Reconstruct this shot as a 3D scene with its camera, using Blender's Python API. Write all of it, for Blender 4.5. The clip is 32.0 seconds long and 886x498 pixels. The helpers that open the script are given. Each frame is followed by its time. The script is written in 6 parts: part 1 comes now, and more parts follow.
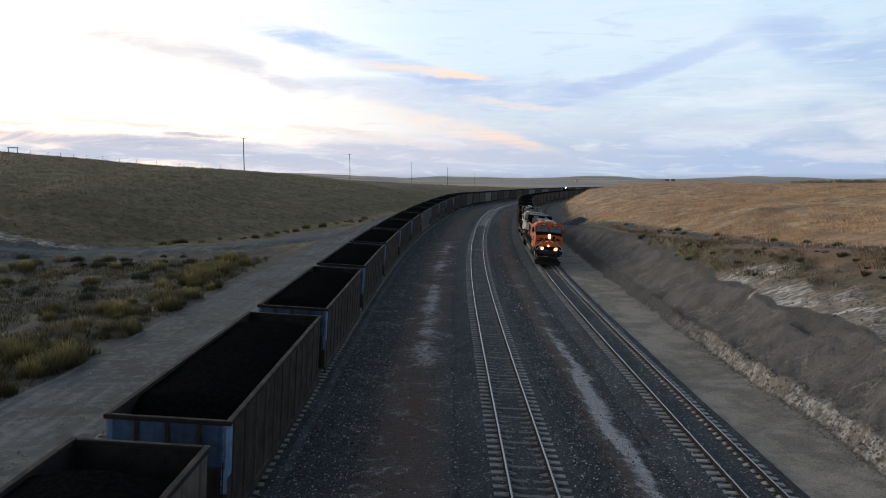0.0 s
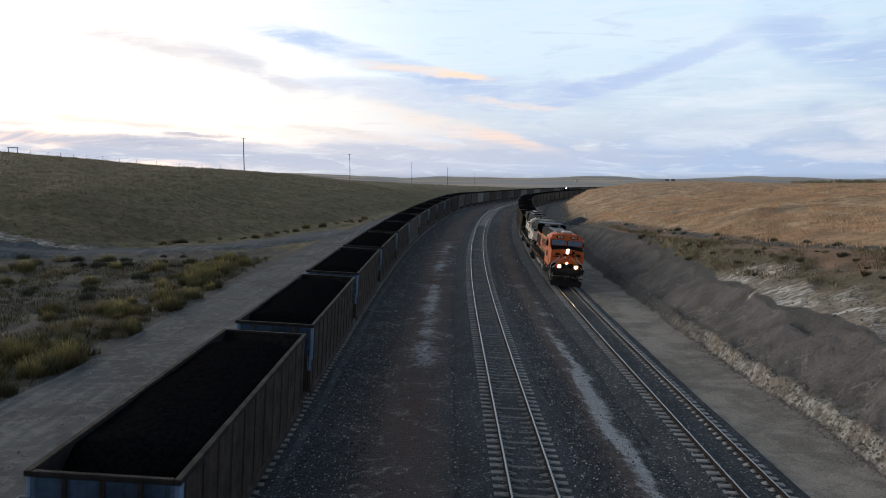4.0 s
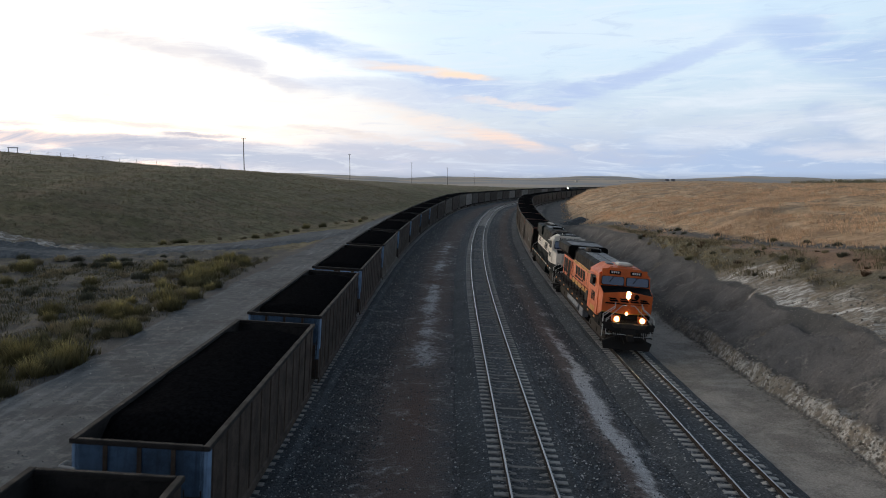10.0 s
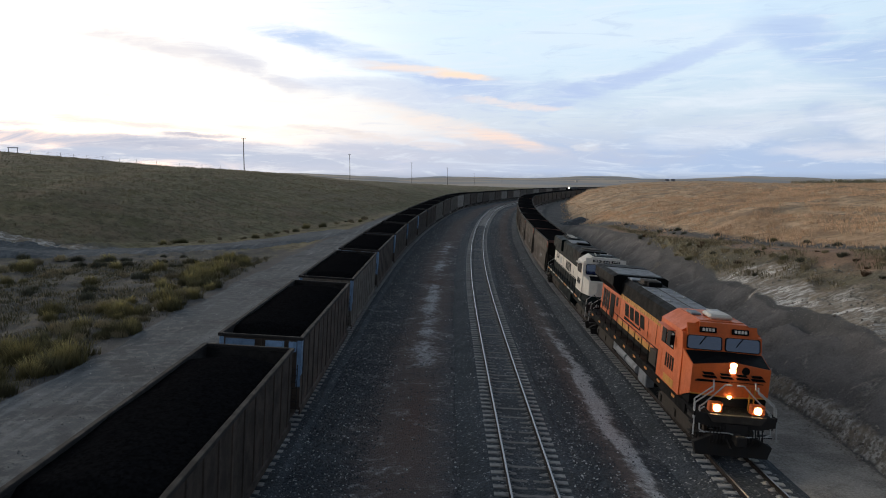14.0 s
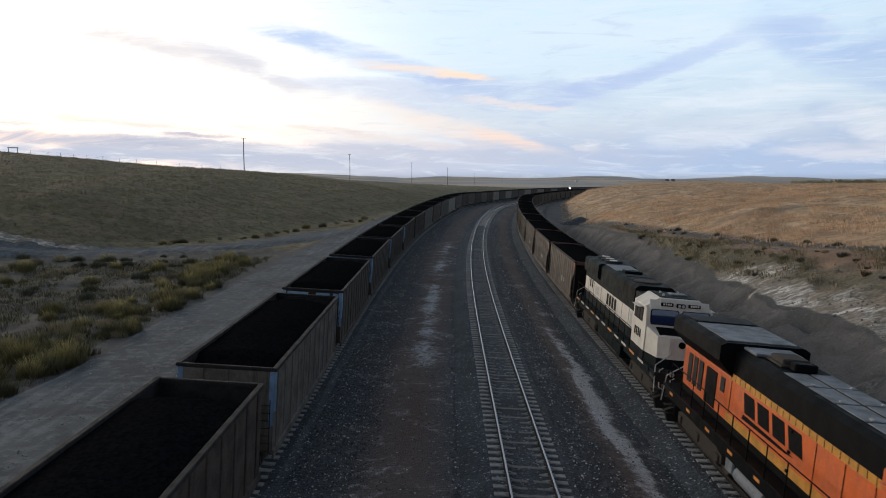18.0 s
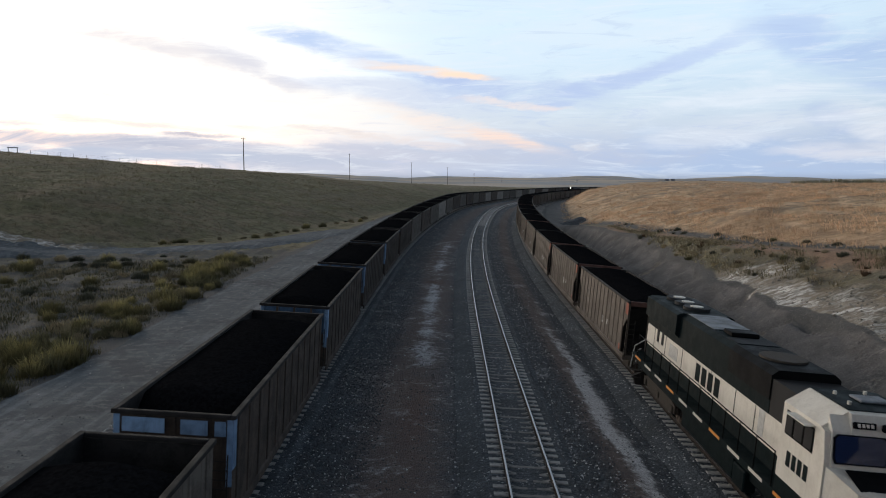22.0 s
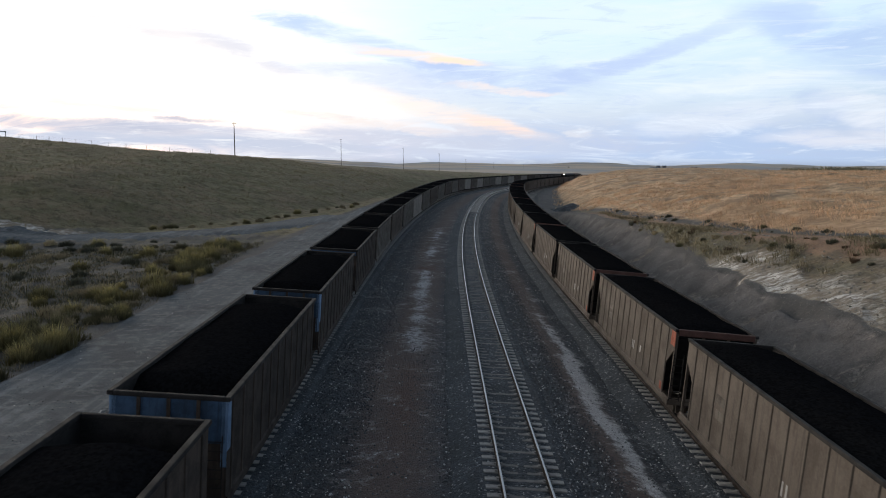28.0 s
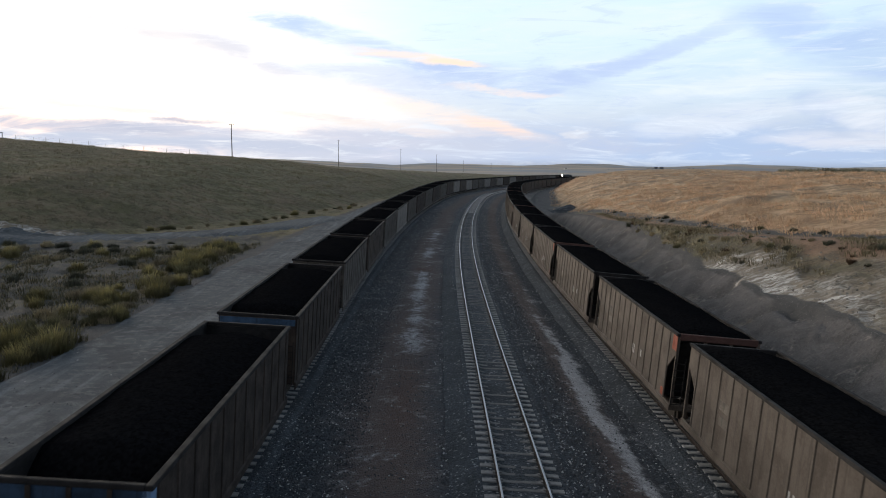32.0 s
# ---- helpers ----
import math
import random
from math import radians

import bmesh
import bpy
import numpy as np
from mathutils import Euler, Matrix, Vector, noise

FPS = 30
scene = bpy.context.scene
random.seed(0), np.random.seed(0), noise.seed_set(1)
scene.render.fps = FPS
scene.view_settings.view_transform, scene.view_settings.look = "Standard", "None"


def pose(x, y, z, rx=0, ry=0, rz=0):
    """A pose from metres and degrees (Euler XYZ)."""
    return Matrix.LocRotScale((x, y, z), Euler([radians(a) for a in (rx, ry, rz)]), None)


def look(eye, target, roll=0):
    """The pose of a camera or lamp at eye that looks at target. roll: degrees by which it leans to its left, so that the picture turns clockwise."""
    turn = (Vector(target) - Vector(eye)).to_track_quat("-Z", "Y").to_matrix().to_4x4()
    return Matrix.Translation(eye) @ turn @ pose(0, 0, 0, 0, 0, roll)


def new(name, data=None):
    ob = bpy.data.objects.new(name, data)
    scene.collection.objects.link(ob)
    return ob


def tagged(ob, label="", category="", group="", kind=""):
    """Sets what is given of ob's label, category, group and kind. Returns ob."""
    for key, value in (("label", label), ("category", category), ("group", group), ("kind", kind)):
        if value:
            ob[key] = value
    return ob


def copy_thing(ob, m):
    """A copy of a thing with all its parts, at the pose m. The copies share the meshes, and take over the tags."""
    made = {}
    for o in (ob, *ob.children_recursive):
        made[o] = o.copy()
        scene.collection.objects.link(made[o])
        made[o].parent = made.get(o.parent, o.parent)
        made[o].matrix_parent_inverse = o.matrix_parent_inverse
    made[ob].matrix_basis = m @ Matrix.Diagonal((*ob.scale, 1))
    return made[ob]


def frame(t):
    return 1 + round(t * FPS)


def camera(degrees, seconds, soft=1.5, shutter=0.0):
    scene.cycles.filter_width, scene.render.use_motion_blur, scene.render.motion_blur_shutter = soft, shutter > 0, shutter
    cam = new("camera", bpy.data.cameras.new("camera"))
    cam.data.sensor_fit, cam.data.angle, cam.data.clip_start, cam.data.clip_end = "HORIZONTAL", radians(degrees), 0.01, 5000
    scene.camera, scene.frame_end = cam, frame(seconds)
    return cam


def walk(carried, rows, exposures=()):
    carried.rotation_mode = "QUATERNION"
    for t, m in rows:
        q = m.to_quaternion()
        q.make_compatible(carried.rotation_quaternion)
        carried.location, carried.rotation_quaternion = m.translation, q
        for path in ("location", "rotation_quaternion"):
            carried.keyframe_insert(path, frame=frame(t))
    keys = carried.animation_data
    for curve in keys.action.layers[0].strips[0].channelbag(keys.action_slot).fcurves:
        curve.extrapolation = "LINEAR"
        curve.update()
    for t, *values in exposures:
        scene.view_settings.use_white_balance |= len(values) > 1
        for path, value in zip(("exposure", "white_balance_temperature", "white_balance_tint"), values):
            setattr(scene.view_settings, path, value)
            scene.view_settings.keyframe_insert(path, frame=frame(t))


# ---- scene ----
# ---------------------------------------------------------------- camera
EYE = (0.0, 0.0, 10.2)
PITCH = 5.88
LENS = 59.56
cam = camera(LENS, 32.0, soft=1.0, shutter=0.4)


def aim(right=0.0, down=0.0, roll=0.0):
    """The camera's pose, turned by degrees from its first aim."""
    a, p = radians(right), radians(PITCH + down)
    to = (EYE[0] + math.sin(a) * math.cos(p), EYE[1] + math.cos(a) * math.cos(p), EYE[2] - math.sin(p))
    return look(EYE, to, roll)


walk(cam, [
    (0.0, aim()), (10.0, aim()), (21.5, aim()), (22.5, aim(0.03, 0.02)), (23.0, aim(0.05, 0.01)),
    (23.5, aim(0.09, 0.02, 0.01)), (24.0, aim(0.12, 0.04, 0.03)), (24.5, aim(0.25, 0.08, 0.03)),
    (25.0, aim(0.33, 0.12, 0.04)), (25.5, aim(0.39, 0.23, 0.06)), (26.5, aim(0.62, 0.55, 0.12)),
    (27.5, aim(0.78, 0.84, 0.18)), (28.0, aim(0.64, 1.04, 0.22)), (28.5, aim(0.70, 1.04, 0.22)),
    (29.0, aim(0.75, 1.00, 0.22)), (29.5, aim(0.78, 0.99, 0.20)), (30.0, aim(0.76, 1.01, 0.19)),
    (31.0, aim(0.76, 1.02, 0.20)), (31.5, aim(0.82, 1.00, 0.23)), (32.0, aim(0.83, 0.95, 0.24))],
    exposures=[(0.0, 0.0), (22.0, 0.0), (25.5, 0.04), (28.0, 0.14), (32.0, 0.14)])

# ---------------------------------------------------------------- light
DOME = 0.19
SUN_AZ, SUN_EL = -38.0, 7.0      # degrees right of +y, above the horizon
world = bpy.data.worlds.new("dusk_sky")
scene.world = world
world.use_nodes = True


class Nodes:
    """A short hand for node trees."""

    def __init__(self, tree):
        self.tree = tree
        tree.nodes.clear()

    def add(self, kind, ins=None, **props):
        n = self.tree.nodes.new(kind)
        for k, v in props.items():
            setattr(n, k, v)
        for k, v in (ins or {}).items():
            if isinstance(v, bpy.types.NodeSocket):
                self.tree.links.new(v, n.inputs[k])
            else:
                n.inputs[k].default_value = v
        return n

    def math(self, op, a, b=0.0, clamp=False):
        return self.add("ShaderNodeMath", {0: a, 1: b}, operation=op, use_clamp=clamp).outputs[0]

    def mix(self, fac, a, b, blend="MIX"):
        n = self.add("ShaderNodeMix", {0: fac}, data_type="RGBA", blend_type=blend)
        for i, v in ((6, a), (7, b)):
            if isinstance(v, bpy.types.NodeSocket):
                self.tree.links.new(v, n.inputs[i])
            else:
                n.inputs[i].default_value = (*v[:3], 1)
        return n.outputs[2]

    def noise(self, vec, scale, detail=4.0, rough=0.55, distort=0.0):
        return self.add("ShaderNodeTexNoise", {"Vector": vec, "Scale": scale, "Detail": detail, "Roughness": rough,
                                               "Distortion": distort}).outputs[0]

    def ramp(self, fac, *stops):
        n = self.add("ShaderNodeValToRGB", {0: fac})
        e = n.color_ramp.elements
        while len(e) < len(stops):
            e.new(0.5)
        for el, (p, c) in zip(e, stops):
            el.position = p
            el.color = (c, c, c, 1) if isinstance(c, (int, float)) else (*c, 1)
        return n.outputs[0]

    def step(self, v, lo, hi):
        return self.add("ShaderNodeMapRange", {0: v, 1: lo, 2: hi, 3: 0.0, 4: 1.0}, interpolation_type="SMOOTHSTEP").outputs[0]


def make_sky():
    """Dusk: a bright band of thin cloud over the sunset, going to blue beside it and to dim sky overhead and behind."""
    n = Nodes(world.node_tree)
    az = radians(SUN_AZ)
    way = n.add("ShaderNodeTexCoord").outputs["Generated"]
    x, y, z = n.add("ShaderNodeSeparateXYZ", {0: way}).outputs
    flat = n.math("SQRT", n.math("ADD", n.math("MULTIPLY", x, x), n.math("MULTIPLY", y, y)))
    e = n.math("DIVIDE", z, n.math("MAXIMUM", flat, 0.05))
    a = n.math("ARCTAN2", x, y)
    ae = n.add("ShaderNodeCombineXYZ", {0: a, 1: n.math("MULTIPLY", e, 2.6), 2: 0.0}).outputs[0]
    sky = n.add("ShaderNodeTexSky", sky_type="NISHITA", sun_disc=False, sun_elevation=radians(3.0), sun_rotation=az,
                air_density=1.0, dust_density=1.5, ozone_density=2.0).outputs[0]
    warp = n.add("ShaderNodeTexNoise", {"Vector": ae, "Scale": 4.0, "Detail": 7.0, "Roughness": 0.65}).outputs[1]
    wx, wy, _ = n.add("ShaderNodeSeparateXYZ", {0: warp}).outputs
    a2 = n.math("ADD", a, n.math("MULTIPLY", n.math("SUBTRACT", wx, 0.5), 0.16))
    e2 = n.math("ADD", e, n.math("MULTIPLY", n.math("SUBTRACT", wy, 0.5), 0.05))
    streaky = n.add("ShaderNodeMapping", {0: ae, 2: (0, 0, radians(-9)), 3: (0.9, 1.7, 1.0)}).outputs[0]
    wisp = n.noise(streaky, 4.6, 9.0, 0.62, 1.3)
    left = n.step(a, 0.06, -0.34)
    base = n.mix(n.step(e, 0.0, 0.2), (0.50, 0.62, 0.83), (0.66, 0.82, 0.98))
    base = n.mix(left, base, (1.08, 1.08, 1.085))
    base = n.mix(0.08, base, sky)
    base = n.mix(n.math("MULTIPLY", n.step(wisp, 0.42, 0.66), 0.5), base, n.mix(left, (0.80, 0.90, 0.99), (1.15, 1.14, 1.12)))
    fibre = n.noise(n.add("ShaderNodeMapping", {0: ae, 1: (1.7, 0.4, 0.0), 2: (0, 0, radians(-16)), 3: (1.0, 2.8, 1.0)}).outputs[0], 7.5, 9.0, 0.66, 1.8)
    # drifts of cloud: azimuth, height over the horizon, half length, half depth, slant, colour, density
    drifts = [
        (0.27, 0.005, 0.42, 0.042, 0, (0.42, 0.55, 0.79), 0.85), (-0.06, 0.008, 0.25, 0.018, -2, (0.58, 0.65, 0.80), 0.8),
        (0.16, 0.19, 0.30, 0.05, 0, (0.74, 0.87, 0.99), 0.5), (-0.13, 0.073, 0.14, 0.020, -10, (1.08, 0.99, 0.92), 0.5),
        (-0.42, 0.014, 0.55, 0.024, 0, (0.60, 0.63, 0.74), 1.0), (-0.346, 0.142, 0.17, 0.012, -14, (0.84, 0.81, 0.84), 0.85), (-0.244, 0.122, 0.08, 0.013, -20, (0.73, 0.74, 0.83), 0.7),
        (-0.087, 0.137, 0.15, 0.014, -15, (0.54, 0.67, 0.94), 0.85), (-0.193, 0.164, 0.055, 0.013, -10, (0.54, 0.68, 0.95), 0.8),
        (-0.06, 0.092, 0.13, 0.014, -9, (0.62, 0.68, 0.86), 0.7), (0.085, 0.097, 0.12, 0.017, -5, (0.48, 0.59, 0.86), 0.9),
        (0.223, 0.109, 0.11, 0.012, 18, (0.50, 0.62, 0.89), 0.9), (0.31, 0.140, 0.07, 0.010, 22, (0.58, 0.71, 0.95), 0.7),
        (-0.030, 0.124, 0.085, 0.0065, -6, (1.03, 0.86, 0.75), 0.95), (0.022, 0.121, 0.032, 0.006, -9, (1.08, 0.83, 0.64), 0.95),
        (0.020, 0.052, 0.11, 0.012, -14, (1.02, 0.86, 0.77), 0.85), (0.077, 0.037, 0.042, 0.009, -15, (1.05, 0.79, 0.66), 0.95),
        (0.09, 0.080, 0.06, 0.004, -6, (1.0, 0.85, 0.78), 0.8), (-0.03, 0.036, 0.10, 0.006, -6, (0.98, 0.86, 0.80), 0.6),
        (0.486, 0.131, 0.12, 0.030, -20, (0.43, 0.58, 0.88), 0.8), (0.42, 0.175, 0.05, 0.035, -45, (0.53, 0.67, 0.93), 0.65),
        (0.453, 0.057, 0.027, 0.014, -30, (0.41, 0.53, 0.80), 0.9), (0.369, 0.047, 0.12, 0.014, 6, (0.80, 0.85, 0.93), 0.8),
        (0.50, 0.048, 0.055, 0.020, -25, (0.88, 0.91, 0.97), 0.8), (0.52, 0.018, 0.10, 0.010, 0, (0.84, 0.84, 0.89), 0.7),
        (0.34, 0.080, 0.11, 0.009, 8, (0.82, 0.89, 0.98), 0.8), (0.171, 0.031, 0.016, 0.006, 0, (0.95, 0.91, 0.87), 0.9),
        (-0.291, 0.044, 0.047, 0.0030, 0, (0.55, 0.54, 0.64), 1.0), (-0.543, 0.050, 0.07, 0.0045, 0, (0.63, 0.65, 0.76), 0.95),
        (-0.43, 0.035, 0.22, 0.008, -1, (0.54, 0.57, 0.69), 1.0), (-0.35, 0.016, 0.30, 0.008, -1, (0.56, 0.61, 0.74), 1.0), (-0.18, 0.028, 0.15, 0.006, -3, (0.64, 0.66, 0.77), 0.95),
        (-0.36, 0.055, 0.10, 0.004, -3, (0.82, 0.76, 0.76), 0.8), (-0.16, 0.048, 0.09, 0.004, -5, (0.84, 0.76, 0.74), 0.8), (-0.48, 0.062, 0.08, 0.006, 2, (0.90, 0.82, 0.78), 0.6), (-0.42, 0.085, 0.06, 0.010, 8, (0.98, 0.92, 0.86), 0.5)]
    out = base
    for da, de, hl, hd, slant, col, dens in drifts:
        c, s = math.cos(radians(slant)), math.sin(radians(slant))
        p, q = n.math("SUBTRACT", a2, da), n.math("SUBTRACT", e2, de)
        u = n.math("ADD", n.math("MULTIPLY", p, c / hl), n.math("MULTIPLY", q, s / hl))
        v = n.math("ADD", n.math("MULTIPLY", p, -s / hd), n.math("MULTIPLY", q, c / hd))
        r = n.math("ADD", n.math("MULTIPLY", u, u), n.math("MULTIPLY", v, v))
        w = n.math("MULTIPLY", n.step(r, 2.0, 0.0), n.math("MULTIPLY", n.step(wisp, 0.25, 0.62), min(1.0, dens * 1.0)))
        out = n.mix(w, out, col)
    out = n.mix(n.math("MULTIPLY", n.step(fibre, 0.50, 0.70), 0.48), out, n.mix(left, (0.82, 0.90, 1.0), (1.12, 1.10, 1.06)))
    out = n.mix(n.math("MULTIPLY", n.step(fibre, 0.47, 0.32), 0.26), out, n.mix(left, (0.46, 0.57, 0.84), (0.74, 0.73, 0.80)))
    # the dome darkens to the zenith and away from the sunset
    toward = n.add("ShaderNodeVectorMath", {0: way, 1: (math.sin(az), math.cos(az), 0.0)}, operation="DOT_PRODUCT").outputs["Value"]
    dim = n.mix(n.step(z, 0.22, 0.85), (1, 1, 1), (DOME * 0.88, DOME, DOME * 1.14))
    dim = n.mix(n.step(toward, 0.55, -0.5), dim, n.mix(1.0, dim, (0.375, 0.385, 0.43), "MULTIPLY"))
    out = n.mix(1.0, out, dim, "MULTIPLY")
    out = n.mix(n.step(z, 0.0, -0.03), out, (0.06, 0.055, 0.045))
    bg = n.add("ShaderNodeBackground", {0: out, 1: 1.0}).outputs[0]
    n.add("ShaderNodeOutputWorld", {0: bg})


make_sky()
sun = new("sun", bpy.data.lights.new("sun", "SUN"))
sun.data.energy, sun.data.angle, sun.data.color = 1.6, radians(22), (1.0, 0.85, 0.70)
sun.matrix_world = look((0, 0, 0), (-math.sin(radians(SUN_AZ)) * math.cos(radians(SUN_EL)),
                                    -math.cos(radians(SUN_AZ)) * math.cos(radians(SUN_EL)), -math.sin(radians(SUN_EL))))

# ---------------------------------------------------------------- materials
def material(name, build):
    m = bpy.data.materials.new(name)
    m.use_nodes = True
    n = Nodes(m.node_tree)
    bsdf = n.add("ShaderNodeBsdfPrincipled")
    build(n, bsdf)
    n.add("ShaderNodeOutputMaterial", {0: bsdf.outputs[0]})
    return m


def put(n, bsdf, key, v):
    if isinstance(v, bpy.types.NodeSocket):
        n.tree.links.new(v, bsdf.inputs[key])
    else:
        bsdf.inputs[key].default_value = v


def relief(n, bsdf, height, strength, distance):
    put(n, bsdf, "Normal", n.add("ShaderNodeBump", {"Height": height, "Strength": strength, "Distance": distance}).outputs[0])


def place(n):
    return n.add("ShaderNodeTexCoord").outputs["Object"]


def world_place(n):
    return n.add("ShaderNodeNewGeometry").outputs["Position"]


def worn(name, base, dark, rough=0.6, metal=0.0, scale=2.0, amount=0.6, vary=0.0, streak=0.0, bump=0.02, dust=None, gloss=0.35):
    """Painted or bare surfaces with grime at two scales, run-down streaks and a change from thing to thing."""
    def build(n, b):
        p = place(n)
        big = n.noise(p, scale, 5.0, 0.6)
        fine = n.noise(p, scale * 14, 3.0, 0.6)
        f = n.step(n.math("ADD", n.math("MULTIPLY", big, 0.7), n.math("MULTIPLY", fine, 0.3)), 0.38, 0.66)
        col = n.mix(n.math("MULTIPLY", f, amount), base, dark)
        if streak:
            s = n.noise(n.add("ShaderNodeMapping", {0: p, 3: (3.0, 3.0, 0.22)}).outputs[0], 2.2, 4.0, 0.6)
            col = n.mix(n.math("MULTIPLY", n.step(s, 0.5, 0.7), streak), col, dark)
        if dust:
            col = n.mix(n.math("MULTIPLY", n.step(n.noise(p, 0.9, 4.0), 0.45, 0.7), 0.5), col, dust)
        if vary:
            r = n.add("ShaderNodeObjectInfo").outputs["Random"]
            col = n.add("ShaderNodeHueSaturation", {"Hue": 0.5, "Saturation": 1.0, "Value": n.math("ADD", n.math("MULTIPLY", r, vary), 1 - vary / 2),
                                                    "Color": col}).outputs[0]
        put(n, b, "Base Color", col)
        put(n, b, "Roughness", n.math("ADD", n.math("MULTIPLY", f, 0.25), rough, True))
        put(n, b, "Metallic", metal)
        put(n, b, "Specular IOR Level", gloss)
        if bump:
            relief(n, b, fine, 0.4, bump)
    return material(name, build)


def gravel(name, a, b_, c, scale=9.0, size=0.04, tint=None):
    """Loose stones: cells of three greys with relief."""
    def build(n, b):
        p = world_place(n)
        cell = n.add("ShaderNodeTexVoronoi", {"Vector": p, "Scale": scale}, feature="F1")
        shade = n.add("ShaderNodeSeparateColor", {0: cell.outputs["Color"]}).outputs[0]
        col = n.mix(n.step(shade, 0.0, 1.0), a, b_)
        col = n.mix(n.math("MULTIPLY", n.step(shade, 0.93, 0.99), 0.9), col, c)
        stain = n.noise(p, 0.35, 5.0, 0.6)
        col = n.mix(n.math("MULTIPLY", n.step(stain, 0.42, 0.68), 0.55), col, [v * 0.55 for v in a])
        if tint:
            col = n.mix(n.math("MULTIPLY", n.step(n.noise(p, 0.12, 4.0), 0.5, 0.7), 0.6), col, tint)
        put(n, b, "Base Color", col)
        put(n, b, "Roughness", 0.9)
        relief(n, b, n.math("MULTIPLY", cell.outputs["Distance"], -1.0), 0.8, size)
    return material(name, build)


def plain(name, col, rough=0.5, metal=0.0, glow=0.0, vary=0.06):
    def build(n, b):
        f = n.noise(place(n), 6.0, 4.0)
        put(n, b, "Base Color", n.mix(n.math("MULTIPLY", f, vary * 4), col, [v * 0.6 for v in col]))
        put(n, b, "Roughness", rough)
        put(n, b, "Metallic", metal)
        if glow:
            put(n, b, "Emission Color", (*col, 1))
            put(n, b, "Emission Strength", glow)
    return material(name, build)


def ground_material():
    """The ground: bare earth, with grass, stone and clay laid on by masks of the mesh."""
    def build(n, b):
        p = world_place(n)
        n1, n2, n3 = n.noise(p, 0.05, 5.0, 0.6), n.noise(p, 0.45, 6.0, 0.65), n.noise(p, 4.5, 5.0, 0.65)

        def mask(name):
            return n.add("ShaderNodeAttribute", attribute_name=name).outputs["Fac"]

        def broken(name, soft=0.35):
            e = n.math("ADD", mask(name), n.math("MULTIPLY", n.math("SUBTRACT", n.math("ADD", n.math("MULTIPLY", n2, 0.6), n.math("MULTIPLY", n3, 0.4)), 0.5), 1.5))
            return n.step(e, 0.5 - soft, 0.5 + soft)
        earth = n.mix(n2, (0.088, 0.089, 0.089), (0.178, 0.172, 0.162))
        earth = n.mix(n.step(n3, 0.55, 0.75), earth, (0.185, 0.175, 0.158))
        green = n.mix(n.step(n2, 0.35, 0.65), (0.196, 0.176, 0.103), (0.290, 0.256, 0.155))
        green = n.mix(n.math("MULTIPLY", n.step(n1, 0.45, 0.65), 0.6), green, (0.215, 0.175, 0.122))
        streaks = n.noise(n.add("ShaderNodeMapping", {0: p, 2: (0, 0, radians(8)), 3: (0.11, 0.17, 0.3)}).outputs[0], 1.0, 7.0, 0.72)
        tufty = n.noise(n.add("ShaderNodeMapping", {0: p, 2: (0, 0, radians(8)), 3: (0.55, 0.75, 1.0)}).outputs[0], 1.1, 7.0, 0.78)
        green = n.mix(n.math("MULTIPLY", n.step(streaks, 0.50, 0.60), 0.6), green, (0.30, 0.225, 0.150))
        green = n.mix(n.math("MULTIPLY", n.step(streaks, 0.47, 0.37), 0.6), green, (0.170, 0.163, 0.080))
        green = n.mix(n.math("MULTIPLY", n.step(tufty, 0.50, 0.60), 0.7), green, (0.100, 0.086, 0.054))
        green = n.mix(n.math("MULTIPLY", n.step(tufty, 0.46, 0.36), 0.55), green, (0.33, 0.29, 0.185))
        green = n.mix(n.math("MULTIPLY", n.step(n3, 0.6, 0.72), 0.4), green, (0.155, 0.14, 0.088))
        n0 = n.noise(p, 0.16, 5.0, 0.7)
        gold = n.mix(n.step(n2, 0.35, 0.68), (0.52, 0.365, 0.225), (0.82, 0.60, 0.39))
        gold = n.mix(n.math("MULTIPLY", n.step(n0, 0.5, 0.62), 0.9), gold, (0.34, 0.265, 0.19))
        combed = n.noise(n.add("ShaderNodeMapping", {0: p, 2: (0, 0, radians(-10)), 3: (0.42, 0.60, 1.0)}).outputs[0], 0.9, 8.0, 0.78, 0.4)
        gold = n.mix(n.math("MULTIPLY", n.step(combed, 0.50, 0.58), 0.75), gold, (0.27, 0.185, 0.120))
        gold = n.mix(n.math("MULTIPLY", n.step(n1, 0.5, 0.66), 0.45), gold, (0.46, 0.275, 0.155))
        dark = n.mix(n.noise(p, 9.0, 6.0, 0.7), (0.100, 0.096, 0.094), (0.330, 0.308, 0.290))
        lines = n.noise(n.add("ShaderNodeMapping", {0: p, 2: (0, 0, radians(38)), 3: (0.16, 1.5, 1.2)}).outputs[0], 1.0, 8.0, 0.68, 0.5)
        dark = n.mix(n.math("MULTIPLY", n.step(n2, 0.42, 0.62), 0.55), dark, (0.106, 0.100, 0.097))
        dark = n.mix(n.math("MULTIPLY", n.step(lines, 0.58, 0.66), 0.75), dark, (0.40, 0.362, 0.318))
        strata = n.noise(n.add("ShaderNodeMapping", {0: p, 2: (0, 0, radians(34)), 3: (0.14, 1.9, 1.8)}).outputs[0], 1.5, 8.0, 0.7)
        pale = n.mix(n.step(strata, 0.44, 0.58), (0.33, 0.29, 0.238), (0.86, 0.83, 0.775))
        pale = n.mix(n.math("MULTIPLY", n.step(n2, 0.44, 0.58), 0.75), pale, (0.32, 0.268, 0.205))
